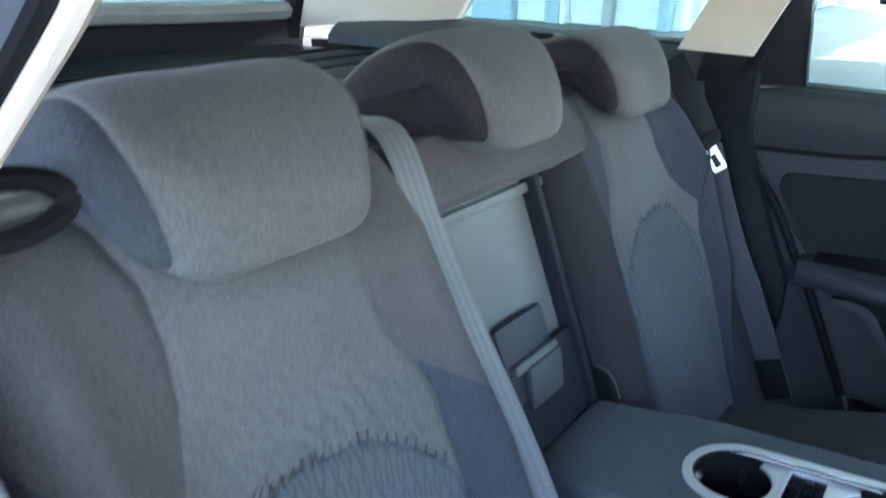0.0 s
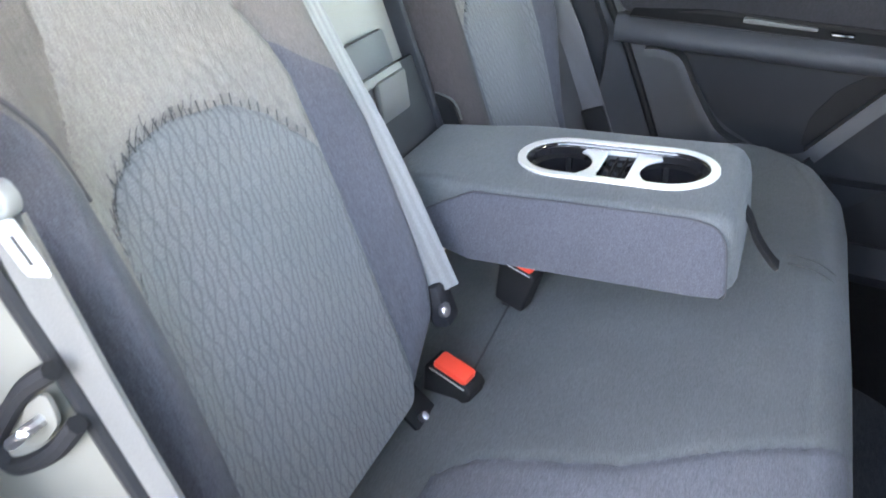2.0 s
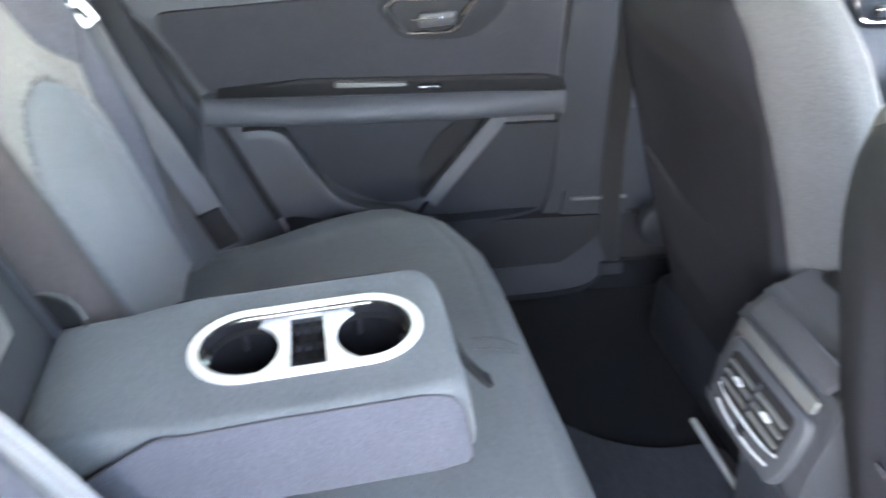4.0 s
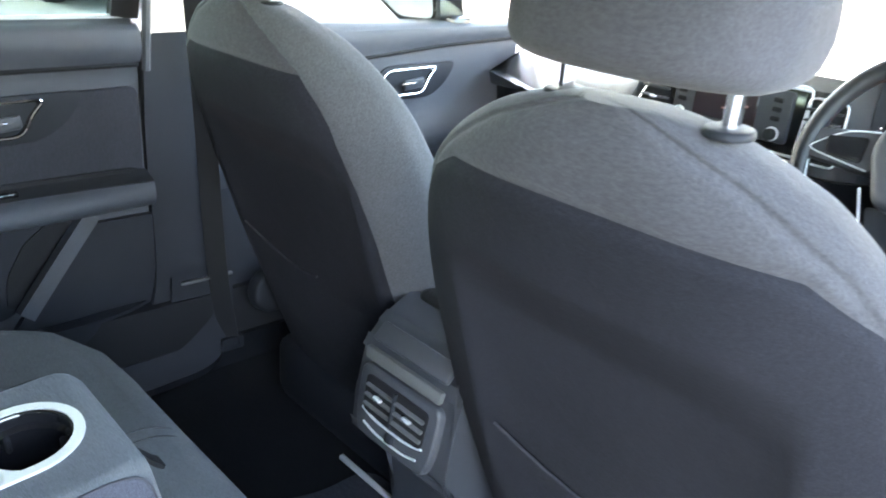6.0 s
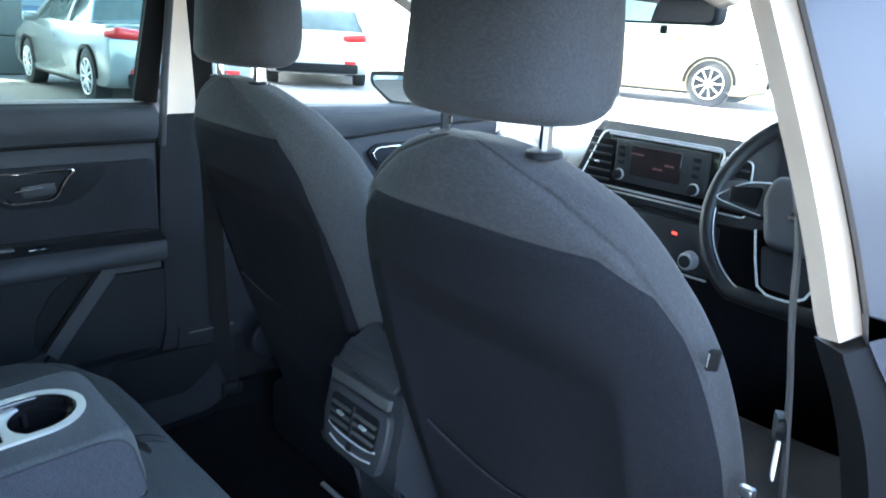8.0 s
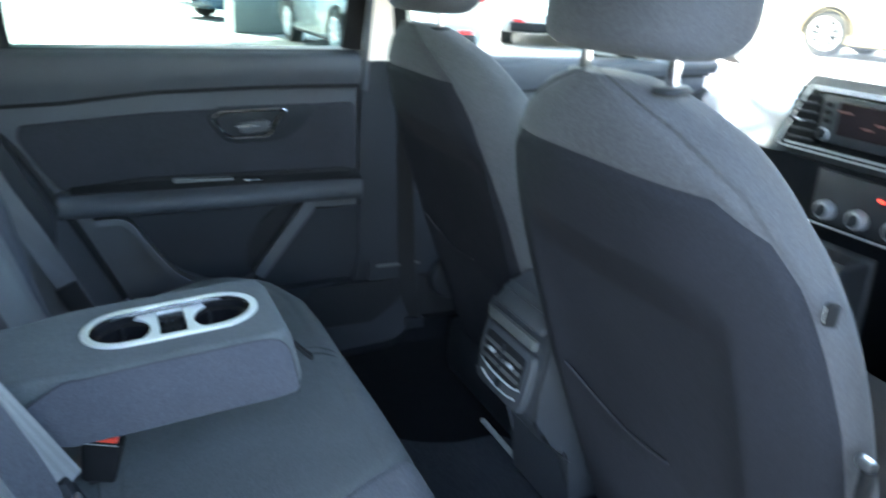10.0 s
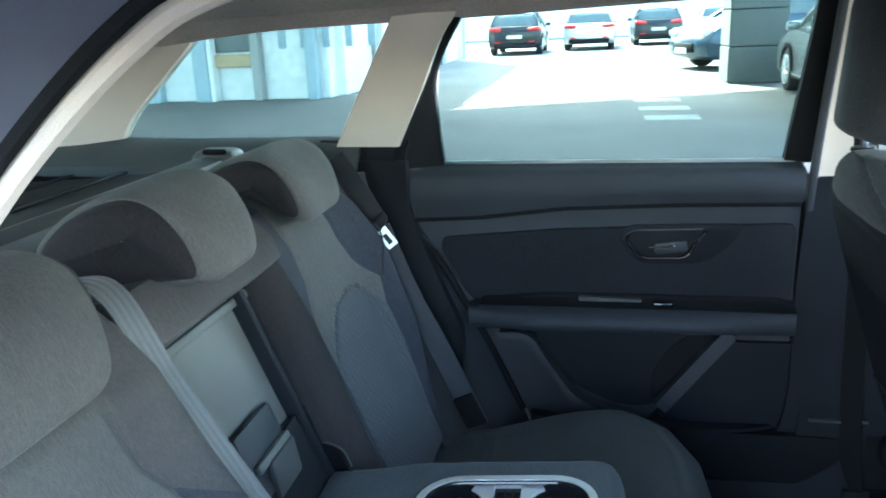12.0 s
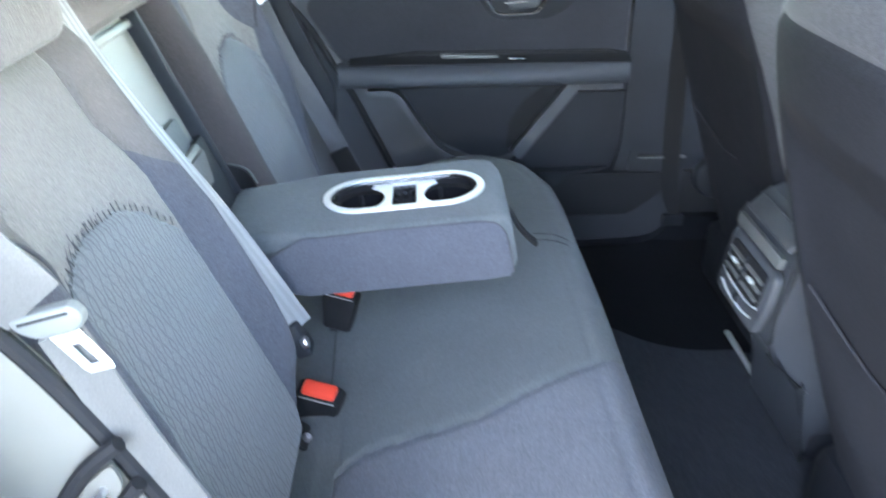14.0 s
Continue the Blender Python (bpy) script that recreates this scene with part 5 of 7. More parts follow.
def bench():
    t = thing("rear_bench_cushion", "grey cloth rear bench cushion with seams and a lilac-grey insert", "car seat", "rear seats")
    verts, params, tris = [], [], []
    ny, nx = 170, 96
    for i in range(ny + 1):
        y = -0.64 + 1.27 * i / ny
        xf = 0.445 - 0.10 * ip(y, [0.36, 0.45, 0.54, 0.60, 0.63], [0, 0.06, 0.4, 1.0, 1.9]) - 0.05 * ip(y, [-0.64, -0.60], [1, 0])
        for k in range(nx + 1):
            u = k / nx
            if u < 0.16:
                q = u / 0.16
                x, z = -0.13 + 0.18 * q, 0.425 + 0.06 * q ** 0.7
            elif u < 0.80:
                q = (u - 0.16) / 0.64
                x = 0.05 + (xf - 0.045 - 0.05) * q
                z = 0.485 + 0.056 * math.sin(q * math.pi / 2) ** 1.3
            else:
                q = (u - 0.80) / 0.20
                a = min(1.0, q / 0.6) * math.pi / 2
                x = xf - 0.045 + 0.045 * math.sin(a)
                z = 0.541 - 0.045 * (1 - math.cos(a)) - max(0, q - 0.6) / 0.4 * 0.17
            # dished seats either side of a raised middle
            dish = -0.014 * math.exp(-((abs(y) - 0.36) / 0.13) ** 2) * math.exp(-((x - 0.22) / 0.13) ** 2)
            z += dish + 0.006 * math.exp(-(y / 0.14) ** 2)
            z -= 0.05 * ip(abs(y), [0.56, 0.60, 0.64], [0, 0.12, 1.0])
            d = (ip(x, CUSH_X, CUSH_Y) - y) if x > 0.066 else -(0.066 - x) - 0.002
            if u > 0.985:
                d = -0.05
            z -= 0.004 * math.exp(-(d / 0.005) ** 2) * (1 if u < 0.9 else 0)
            if 0.05 < x < 0.43 and abs(y - 0.185) < 0.02 and x > 0.35:
                z -= 0.003 * math.exp(-((y - 0.185) / 0.003) ** 2)
            if x < 0.30 and x > 0.04:
                z -= 0.003 * math.exp(-((x - 0.052) / 0.004) ** 2)
            if 0.70 < u < 0.9:
                z -= 0.0022 * math.exp(-((u - 0.792) / 0.008) ** 2)
            verts.append(Vector((x, y, z)))
            params.append(np.array([x, y, d]))
    w = nx + 1
    for i in range(ny):
        for k in range(nx):
            a, b = i * w + k, i * w + k + 1
            tris.append((a, b, b + w))
            tris.append((a, b + w, a + w))
    ins, rest = split(verts, params, tris, [p[2] for p in params])
    part("cover", skin(rest[0], rest[2]), CLOTH_SEAT, t, "grey cloth cover", angle=60)
    part("insert", skin(ins[0], ins[2]), CUSHION_INSERT, t, "lilac grey insert", angle=60)
    part("base", rbox((0.36, 1.2, 0.10), 0.02, 2, pose(0.22, 0, 0.335)), RUBBER, t)
    part("seam", tube([(0.040, 0.03, 0.492), (0.041, 0.006, 0.490), (0.045, -0.076, 0.4885), (0.048, -0.152, 0.4885)], 0.0014), THREAD, t)
    for y0 in (0.175, 0.198):
        part("seam", tube([(0.36, y0 + 0.004, 0.5475), (0.395, y0, 0.5465), (0.425, y0 - 0.006, 0.532), (0.444, y0 - 0.01, 0.50)], 0.0010), THREAD, t)


bench()


def isofix_guide(y):
    t = thing("isofix_guide", "black plastic child seat anchor guide in the seat gap", "anchor guide", "anchor guides")
    m = pose(0.012, y, 0.488, 0, 40, 0)
    part("flap", rbox((0.045, 0.045, 0.006), 0.003, 2, m), RUBBER, t)
    part("pin", cyl(0.005, 0.005, 0.012, m @ pose(0.012, -0.006, 0.004), 12, 0.001), STEEL, t, "small steel pin")


for y in (-0.212, -0.43):
    isofix_guide(y)


def buckle(x, y, z, grow):
    t = thing("seat_belt_buckle", "black seat belt buckle with red press button", "seat belt buckle", "buckles")
    up = Vector((0.16, -0.10, 0.98)).normalized()
    across = Vector((0.97, -0.22, 0.0))
    across = (across - up * across.dot(up)).normalized()
    out = across.cross(up)
    t.matrix_basis = Matrix.Translation((x, y, z)) @ Matrix((across, up, out)).transposed().to_4x4() @ Matrix.Diagonal((grow, grow, grow, 1))
    o = rounded([(-0.021, -0.05), (0.021, -0.05), (0.027, 0.010), (0.021, 0.016), (-0.021, 0.016), (-0.027, 0.010)], 0.006)
    part("housing", prism(o, 0.025, pose(0, 0, -0.0125), 0.004, 3), RUBBER, t)
    part("button", rbox((0.037, 0.012, 0.019), 0.003, 2, pose(0, 0.0165, 0.001, 4, 0, 0)), RED, t, "red press button")
    part("button_edge", rbox((0.040, 0.0015, 0.0015), 0.0005, 1, pose(0, 0.0125, 0.0122)), HARD_PALE, t, "pale edge below the button")
    part("slot", rbox((0.030, 0.004, 0.004), 0.001, 1, pose(0, 0.0155, -0.010)), RUBBER, t)
    part("stalk", rbox((0.026, 0.07, 0.008), 0.003, 2, pose(0, -0.07, 0)), WEB_DARK, t)


buckle(0.034, -0.160, 0.494, 1.2)
buckle(0.052, 0.010, 0.544, 0.98)


# ---------- seat belts ----------
def facing(at, up, out):
    """A pose at a place with local y along up and local z along out."""
    y = Vector(up).normalized()
    z = (Vector(out) - y * Vector(out).dot(y)).normalized()
    return Matrix.Translation(at) @ Matrix((y.cross(z), y, z)).transposed().to_4x4()


def tongue(parent, m, pale=True, size=0.85):
    """Plastic grip with the belt slot, and a slotted steel plate below it."""
    m = m @ Matrix.Diagonal((size, size, size, 1))
    o = rounded([(-0.030, 0.014), (0.030, 0.014), (0.033, 0.002), (0.026, -0.009), (0.015, -0.014), (-0.015, -0.014), (-0.026, -0.009), (-0.033, 0.002)], 0.007)
    g = part("tongue_grip", prism(o, 0.013, m @ pose(0, 0, -0.0065), 0.004, 3), GRIP_GREY if pale else DASH, parent, "plastic tongue grip")
    part("belt_slot", rbox((0.050, 0.004, 0.004), 0.0015, 1, m @ pose(0, 0.007, 0.0055)), RUBBER, g)
    for x in (-0.0095, 0.0095):
        part("tongue_plate", prism(rounded([(x - 0.0035, -0.058), (x + 0.0035, -0.058), (x + 0.0045, -0.014), (x - 0.0045, -0.014)], 0.002), 0.003, m @ pose(0, 0, -0.0015)), SILVER, g, "bright steel tongue plate")
    for y, h in ((-0.057, 0.009), (-0.022, 0.012)):
        part("plate_bridge", rbox((0.025, h, 0.003), 0.001, 1, m @ pose(0, y, 0)), SILVER, g, "bright steel tongue plate")


def belt(name, label, points, sides, mat, w=0.047):
    t = thing(name, label, "seat belt", "rear seat belts")
    p = smooth_path(points, 8)
    n = len(p)
    k = len(sides) - 1
    s = []
    for i in range(n):
        f = i / (n - 1) * k
        j = min(int(f), k - 1)
        s.append(tuple(Vector(sides[j]).lerp(Vector(sides[j + 1]), f - j)))
    part("webbing", sweep(p, strap_profile(w, 0.0016), s), mat, t, "woven belt webbing")
    return t


b = belt("seat_belt", "grey centre seat belt running down to its anchor bolt", [(-0.245, -0.172, 1.045), (-0.198, -0.168, 1.035), (-0.150, -0.165, 0.94), (-0.06, -0.162, 0.78), (0.022, -0.165, 0.615)], [(0.12, 0.99, 0), (0.1, 0.99, 0), (0.05, 1.0, 0), (0.62, 0.68, 0.3)], WEB, 0.036)
part("anchor", rbox((0.022, 0.030, 0.05), 0.006, 2, pose(0.018, -0.165, 0.600, 0, -22, 0)), DASH, b)
part("bolt", cyl(0.008, 0.008, 0.008, pose(0.028, -0.176, 0.600, 0, 70, 0), 12, 0.002), STEEL, b, "steel anchor bolt")

# webbing colour lowered so that this belt looks less lit
b = belt("seat_belt", "grey outer seat belt with bright tongue beside the open door", [(-0.27, -0.585, 1.085), (-0.127, -0.580, 0.992), (-0.052, -0.574, 0.908)], [(0.7, 0.3, 0.6), (0.66, 0.42, 0.5), (0.96, 0.05, 0.27)], WEB_MID, 0.048)
part("webbing_lower", sweep(smooth_path([(-0.045, -0.567, 0.885), (-0.008, -0.567, 0.783), (0.031, -0.568, 0.695), (0.078, -0.570, 0.60), (0.12, -0.572, 0.50)], 8), strap_profile(0.029, 0.0035), (0.9, 0.1, 0.36)), WEB_MID, b, "doubled grey webbing")
tongue(b, Matrix.Translation((-0.045, -0.573, 0.897)) @ Matrix(((0.96, -0.54, 0, 0), (-0.05, 0, -1, 0), (0.28, 0.84, 0, 0), (0, 0, 0, 1))), True, 0.70)

# shade beside the shut door is put into darker webbing
b = belt("seat_belt", "outer seat belt, darkened for shade, with bright tongue beside the shut door", [(-0.235, 0.60, 1.03), (-0.193, 0.588, 0.975), (-0.155, 0.584, 0.912)], [(1, 0.1, 0.2), (1, 0.1, 0.2)], WEB_DARK, 0.042)
part("webbing_lower", sweep(smooth_path([(-0.150, 0.586, 0.90), (-0.094, 0.582, 0.76), (-0.043, 0.578, 0.66), (0.031, 0.57, 0.50)], 8), strap_profile(0.040, 0.0035), (1, 0.15, 0.2)), WEB_HALF_SHADE, b, "doubled grey webbing")
part("anchor_sleeve", rbox((0.043, 0.010, 0.07), 0.004, 2, pose(0.014, 0.567, 0.532, 0, -24, 0)), RUBBER, b)
tongue(b, facing((-0.152, 0.570, 0.908), (-0.60, -0.05, 0.80), (0.40, -0.90, 0.15)), False)


def shoulder_bezel(y, h, mirrored):
    t = thing("release_bezel", "seat release handle in a black oval bezel on the backrest shoulder", "release handle", "release handles")
    t.matrix_basis = seat_frame(h)
    loop = [Vector((y + 0.036 * math.cos(a), 0.489 + 0.015 * math.sin(a), 0.03)) for a in np.linspace(0, 2 * math.pi, 24, endpoint=False)]
    part("bezel", sweep(loop + [loop[0]], disc_profile(0.0065, 6), (0, 0, 1)), RUBBER, t)
    part("lever", rbox((0.052, 0.014, 0.010), 0.005, 2, pose(y, 0.489, 0.026)), HARD_MID, t, "grey release lever")


shoulder_bezel(-0.520, 0.0, False)
shoulder_bezel(0.155, -0.10, True)


# ---------- front seats ----------
def front_seat(y_c, x_off, label, tag_side, outer):
    """Backrest seen from behind, cushion, posts and headrest."""
    t = thing("front_seat", label, "car seat", "front seats")
    t.matrix_basis = pose(x_off, y_c, 0)
    verts, params, tris = [], [], []
    nz, na = 110, 150
    for i in range(nz + 1):
        q = i / nz
        z = 0.40 + 0.682 * (1 - (1 - q) ** 1.35)
        hw = 0.283 * math.sqrt(max(0.008, 1 - (max(0.0, z - 0.70) / 0.384) ** 3.2)) * ip(z, [0.40, 0.5, 0.65], [0.83, 0.92, 1.0])
        xb = 0.500 + (1.05 - z) * 0.33 + 0.02 * ip(z, [0.98, 1.05, 1.082], [0, 0.5, 1.4])
        th = ip(z, [0.4, 0.7, 0.95, 1.04, 1.082], [0.12, 0.10, 0.085, 0.075, 0.05])
        for k in range(na):
            a = 2 * math.pi * k / na
            c, s = math.cos(a), math.sin(a)
            # back half round, front half hollow between bolsters
            e = 0.62
            yy = hw * math.copysign(abs(c) ** e, c)
            u = abs(yy) / max(hw, 1e-4)
            if s >= 0:
                x = xb + 0.030 * (u ** 2.6) * min(1, hw / 0.15) + (th * 0.5) * (1 - abs(s) ** 0.6)
            else:
                x = xb + 0.030 * (u ** 2.6) * min(1, hw / 0.15) + th * 0.5 + th * 0.5 * abs(s) ** 0.5 
            seam = 0.992 + 0.006 * math.cos(yy / 0.19 * 1.5) - 0.030 * max(0, abs(yy) - 0.17) / 0.06
            wp = hw * ip(z, [0.40, 0.80, 0.93, 1.0, 1.05, 1.08], [0.955, 0.95, 0.91, 0.82, 0.66, 0.45] if tag_side > 0 else [0.975, 0.982, 0.965, 0.91, 0.76, 0.50])
            # lighter cloth reaches further in, standing in for light round the inner flank
            if tag_side > 0 and yy < 0:
                wp *= ip(z, [0.45, 0.60, 0.90, 1.0], [0.90, 0.80, 0.74, 0.80])
            d1 = (wp - abs(yy)) if s > 0 else -0.1
            d2 = z - seam
            g = math.exp(-(d1 / 0.006) ** 2)
            if d1 > 0:
                g = max(g, math.exp(-(d2 / 0.006) ** 2))
            x += 0.004 * g if s > 0 else 0
            # hollow of the map pocket panel
            if s > 0:
                x += 0.026 * max(0.0, 1 - (abs(yy) / 0.19) ** 4) * ip(z, [0.5, 0.60, 0.84, 0.90], [0, 1, 1, 0])
            # the inner flank of the passenger seat rolls further round
            if tag_side > 0 and yy < 0:
                x += 0.026 * max(0.0, (u - 0.55) / 0.45) ** 1.4 * ip(z, [0.5, 0.62, 0.98, 1.06], [0.4, 1, 1, 0])
            zz = z - 0.009 * ip(z, [0.90, 1.05], [0, 1])
            verts.append(Vector((x, yy * (outer if yy * tag_side > 0 else 1.0) - tag_side * 0.012, zz)))
            params.append(np.array([yy, z, d1, d2]))
    for i in range(nz):
        for k in range(na):
            a, b = i * na + k, i * na + (k + 1) % na
            tris.append((a, b, b + na))
            tris.append((a, b + na, a + na))
    for k in range(1, na - 1):
        tris.append((nz * na, nz * na + k, nz * na + k + 1))
    back, edge = split(verts, params, tris, [p[2] for p in params])
    up, low = split(back[0], back[1], back[2], [p[3] for p in back[1]])
    # light on the passenger seat's sides is put in as lighter cloth
    part("side_bolster", skin(edge[0], edge[2]), CLOTH_FRONT_LIT if tag_side > 0 else CLOTH_FRONT, t, "grey cloth side bolsters and face", angle=70)
    part("back_top", skin(up[0], up[2]), CLOTH_FRONT, t, "grey cloth back top", angle=70)
    part("back_panel", skin(low[0], low[2]), CLOTH_BACK, t, "near-black back panel", angle=70)

    def back_x(yy, z):
        return 0.500 + (1.05 - z) * 0.33 + 0.030 * ((abs(yy) / 0.283) ** 2.6) + 0.026 * max(0.0, 1 - (abs(yy) / 0.19) ** 4) * ip(z, [0.5, 0.60, 0.84, 0.90], [0, 1, 1, 0])
    pts = [(0.175, 0.665), (0.12, 0.632), (0.05, 0.618), (-0.02, 0.624)]
    part("pocket_edge", tube([(back_x(a, z) - 0.004, a, z) for a, z in pts], 0.0022), DOOR_INSERT, t, "piped map pocket edge")
    if tag_side < 0:
        tag = part("tag", rbox((0.005, 0.011, 0.024), 0.002, 1, pose(0.595, tag_side * 0.2385, 0.918, 0, -18, tag_side * -40)), RUBBER, t, "black woven side tag")
        part("tag_mark", rbox((0.002, 0.004, 0.016), 0.0005, 1, pose(0.5925, tag_side * 0.2365, 0.918, 0, -18, tag_side * -40)), HARD_PALE, tag, "pale bar on the tag")
    part("seat_cushion", front_cushion(), CLOTH_FRONT, t, "grey cloth seat cushion", angle=60)
    part("seat_base", rbox((0.42, 0.40, 0.14), 0.03, 2, pose(0.92, 0, 0.335)), DASH, t, "black seat base")
    for s in (1, -1):
        part("seat_rail", rbox((0.50, 0.025, 0.02), 0.004, 1, pose(1.02, s * 0.18, 0.272)), HARD_MID, t, "steel seat rail")
    part("recliner", cyl(0.05, 0.045, 0.03, pose(0.74, tag_side * 0.255, 0.47, 90, 0, 0), 24, 0.006), DASH, t)
    part("cross_bar", rbox((0.010, 0.20, 0.010), 0.003, 1, pose(0.682, -0.175, 0.286)) if tag_side > 0 else rbox((0.03, 0.34, 0.02), 0.004, 1, pose(0.80, 0, 0.285)), HARD_PALE if tag_side > 0 else HARD, t, "pale cross bar at the floor")
    # headrest
    h = part("headrest", front_headrest(), CLOTH_FRONT, t, "grey cloth headrest", angle=70)
    for a in (0.069, -0.069):
        part("post", tube([(0.551, a, 1.064), (0.551, a, 1.085), (0.551, a, 1.13)], 0.0062), CHROME, t, "chrome headrest post")
        part("post_collar", cyl(0.018, 0.0165, 0.006, pose(0.551, a, 1.068, 0, -4, 0), 20, 0.002), DASH, t, "dark post collar")


def front_cushion():
    rings = []
    for x in np.linspace(0.79, 1.27, 24):
        e = ip(x, [0.79, 0.82, 1.20, 1.25, 1.27], [0.4, 1, 1, 0.75, 0.4])
        ztop = ip(x, [0.70, 0.9, 1.1, 1.2, 1.27], [0.50, 0.51, 0.55, 0.57, 0.55])
        r = []
        for a in np.linspace(0, 2 * math.pi, 40, endpoint=False):
            c, s = math.cos(a), math.sin(a)
            y = 0.25 * math.copysign(abs(c) ** 0.5, c)
            z = (ztop - 0.06) + 0.06 * e * math.copysign(abs(s) ** 0.5, s) + (0.03 * (abs(y) / 0.25) ** 3 if s > 0 else 0)
            r.append((x, y, z))
        rings.append(r)
    return loft(rings)


def front_headrest():
    rings = []
    n = 26
    for i in range(n + 1):
        q = i / n
        z = 1.092 + 0.205 * (0.5 - 0.5 * math.cos(math.pi * q))
        e = min(z - 1.092, 1.297 - z)
        rr = 0.022 if z < 1.2 else 0.035
        k = math.sqrt(max(0.0, 1 - ((rr - min(e, rr)) / rr) ** 2))
        hw = ip(z, [1.087, 1.13, 1.22, 1.292], [0.112, 0.119, 0.110, 0.096])
        w = hw - rr * (1 - k)
        xb = 0.500 + 0.06 * (z - 1.09) + 0.028 * (1 - k)
        xf = 0.597 - 0.02 * (1 - k) + 0.02 * math.sin(q * 3)
        r = []
        for a in np.linspace(0, 2 * math.pi, 48, endpoint=False):
            c, s = math.cos(a), math.sin(a)
            y = w * math.copysign(abs(c) ** 0.45, c)
            f = math.copysign(abs(s) ** 0.55, s)
            r.append(((xb + xf) / 2 - (xf - xb) / 2 * f + 0.028 * (abs(y) / 0.12) ** 2, y + 0.018, z))
        rings.append(r)
    return loft(rings)


front_seat(-0.350, 0.0, "grey cloth driver seat seen from behind, near-black back panel", -1, 0.905)
front_seat(0.350, 0.078, "grey cloth front passenger seat seen from behind, near-black back panel", 1, 1.06)


# ---------- centre console with rear vents ----------
def console():
    t = thing("centre_console", "dark plastic centre console with rear air vents", "console")
    o = [(0.695, 0.668), (0.668, 0.640), (0.652, 0.565), (0.648, 0.515), (0.664, 0.487), (0.715, 0.44), (0.735, 0.31), (1.33, 0.31), (1.33, 0.70), (1.25, 0.70), (1.12, 0.62), (0.98, 0.60), (0.95, 0.69), (0.74, 0.69)]
    m = Matrix(((1, 0, 0, 0), (0, 0, 1, -0.088), (0, 1, 0, 0), (0, 0, 0, 1)))
    bm = prism(o, 0.176, m, 0.0)
    bmesh.ops.bevel(bm, geom=[e for e in bm.edges if e.calc_length() > 0.17 or abs(e.verts[0].co.y - e.verts[1].co.y) < 1e-6], offset=0.010, segments=3, affect="EDGES", profile=0.5)
    part("body", bm, HARD, t, "dark grey plastic body")
    part("lid", rbox((0.24, 0.165, 0.030), 0.014, 3, pose(0.86, 0, 0.688)), LEATHER, t, "black padded lid")
    # vent panel on the sloping rear face
    f = Matrix(((0, 0.165, -0.986, 0.652), (1, 0, 0, 0.0), (0, 0.986, 0.165, 0.580), (0, 0, 0, 1)))
    v = part("vent_panel", prism(rounded([(-0.070, -0.064), (0.070, -0.064), (0.080, -0.02), (0.080, 0.040), (-0.080, 0.040), (-0.080, -0.02)], 0.018), 0.012, f @ pose(0, 0, -0.002), 0.005, 3), HARD, t, "grey vent surround")
    part("vent_well", prism(rounded([(-0.060, -0.026), (0.060, -0.026), (0.063, 0.028), (-0.063, 0.028)], 0.010), 0.004, f @ pose(0, 0, 0.0085)), RUBBER, v, "black vent opening")
    part("top_strip", prism(rounded([(-0.074, 0.046), (0.074, 0.046), (0.076, 0.064), (-0.076, 0.064)], 0.004), 0.008, f @ pose(0, 0, 0.004), 0.002), HARD_MID, v, "pale strip above the vents")
    part("top_band", rbox((0.148, 0.030, 0.010), 0.004, 2, f @ pose(0, 0.084, -0.006, -38, 0, 0)), HARD, v, "grey sloping top band")
    for k in range(3):
        part("slat", rbox((0.118, 0.0035, 0.008), 0.001, 1, f @ pose(0, -0.014 + 0.014 * k, 0.013, 25, 0, 0)), HARD_MID, v, "grey vent slat")
    part("divider", rbox((0.005, 0.050, 0.006), 0.001, 1, f @ pose(0, 0.001, 0.0145)), DASH, v)
    for x in (-0.030, 0.030):
        part("knob", rbox((0.014, 0.0045, 0.008), 0.0015, 2, f @ pose(x, 0.003, 0.016, -20, 0, 8)), SILVER, v, "bright vent slider")
    part("chrome_lip", tube([f @ Vector(p) for p in ((-0.062, -0.024, 0.011), (-0.03, -0.030, 0.012), (0.03, -0.030, 0.012), (0.062, -0.024, 0.011))], 0.0018), SILVER, v, "bright lower lip")
    part("lower_lip", tube([f @ Vector(p) for p in ((-0.055, -0.043, 0.011), (-0.025, -0.048, 0.012), (0.025, -0.048, 0.012), (0.055, -0.043, 0.011))], 0.0018), SILVER, v, "bright lower edge")
    part("wheel", cyl(0.009, 0.009, 0.014, f @ pose(0, -0.043, 0.006, 0, 90, 0), 16, 0.002), DASH, v)
    part("foot", rbox((0.20, 0.19, 0.06), 0.02, 2, pose(0.84, 0, 0.325)), DASH, t)
    part("gear_lever", tube([(1.10, 0.0, 0.62), (1.11, 0, 0.70), (1.12, 0, 0.75)], 0.012), RUBBER, t)
    part("gear_knob", cyl(0.022, 0.026, 0.06, pose(1.122, 0, 0.77), 20, 0.012), LEATHER, t)


console()


def floor_mat(outline, label):
    o = rounded(outline, 0.06, 6)
    solo("floor_mat", prism(o, 0.008, pose(0, 0, 0.272), 0.003), MAT, label, "floor mat", "floor mats")


floor_mat([(0.40, -0.60), (0.79, -0.60), (0.79, 0.228), (0.68, 0.224), (0.60, 0.255), (0.53, 0.32), (0.40, 0.36)], "dark grey carpet mat in the rear footwell")


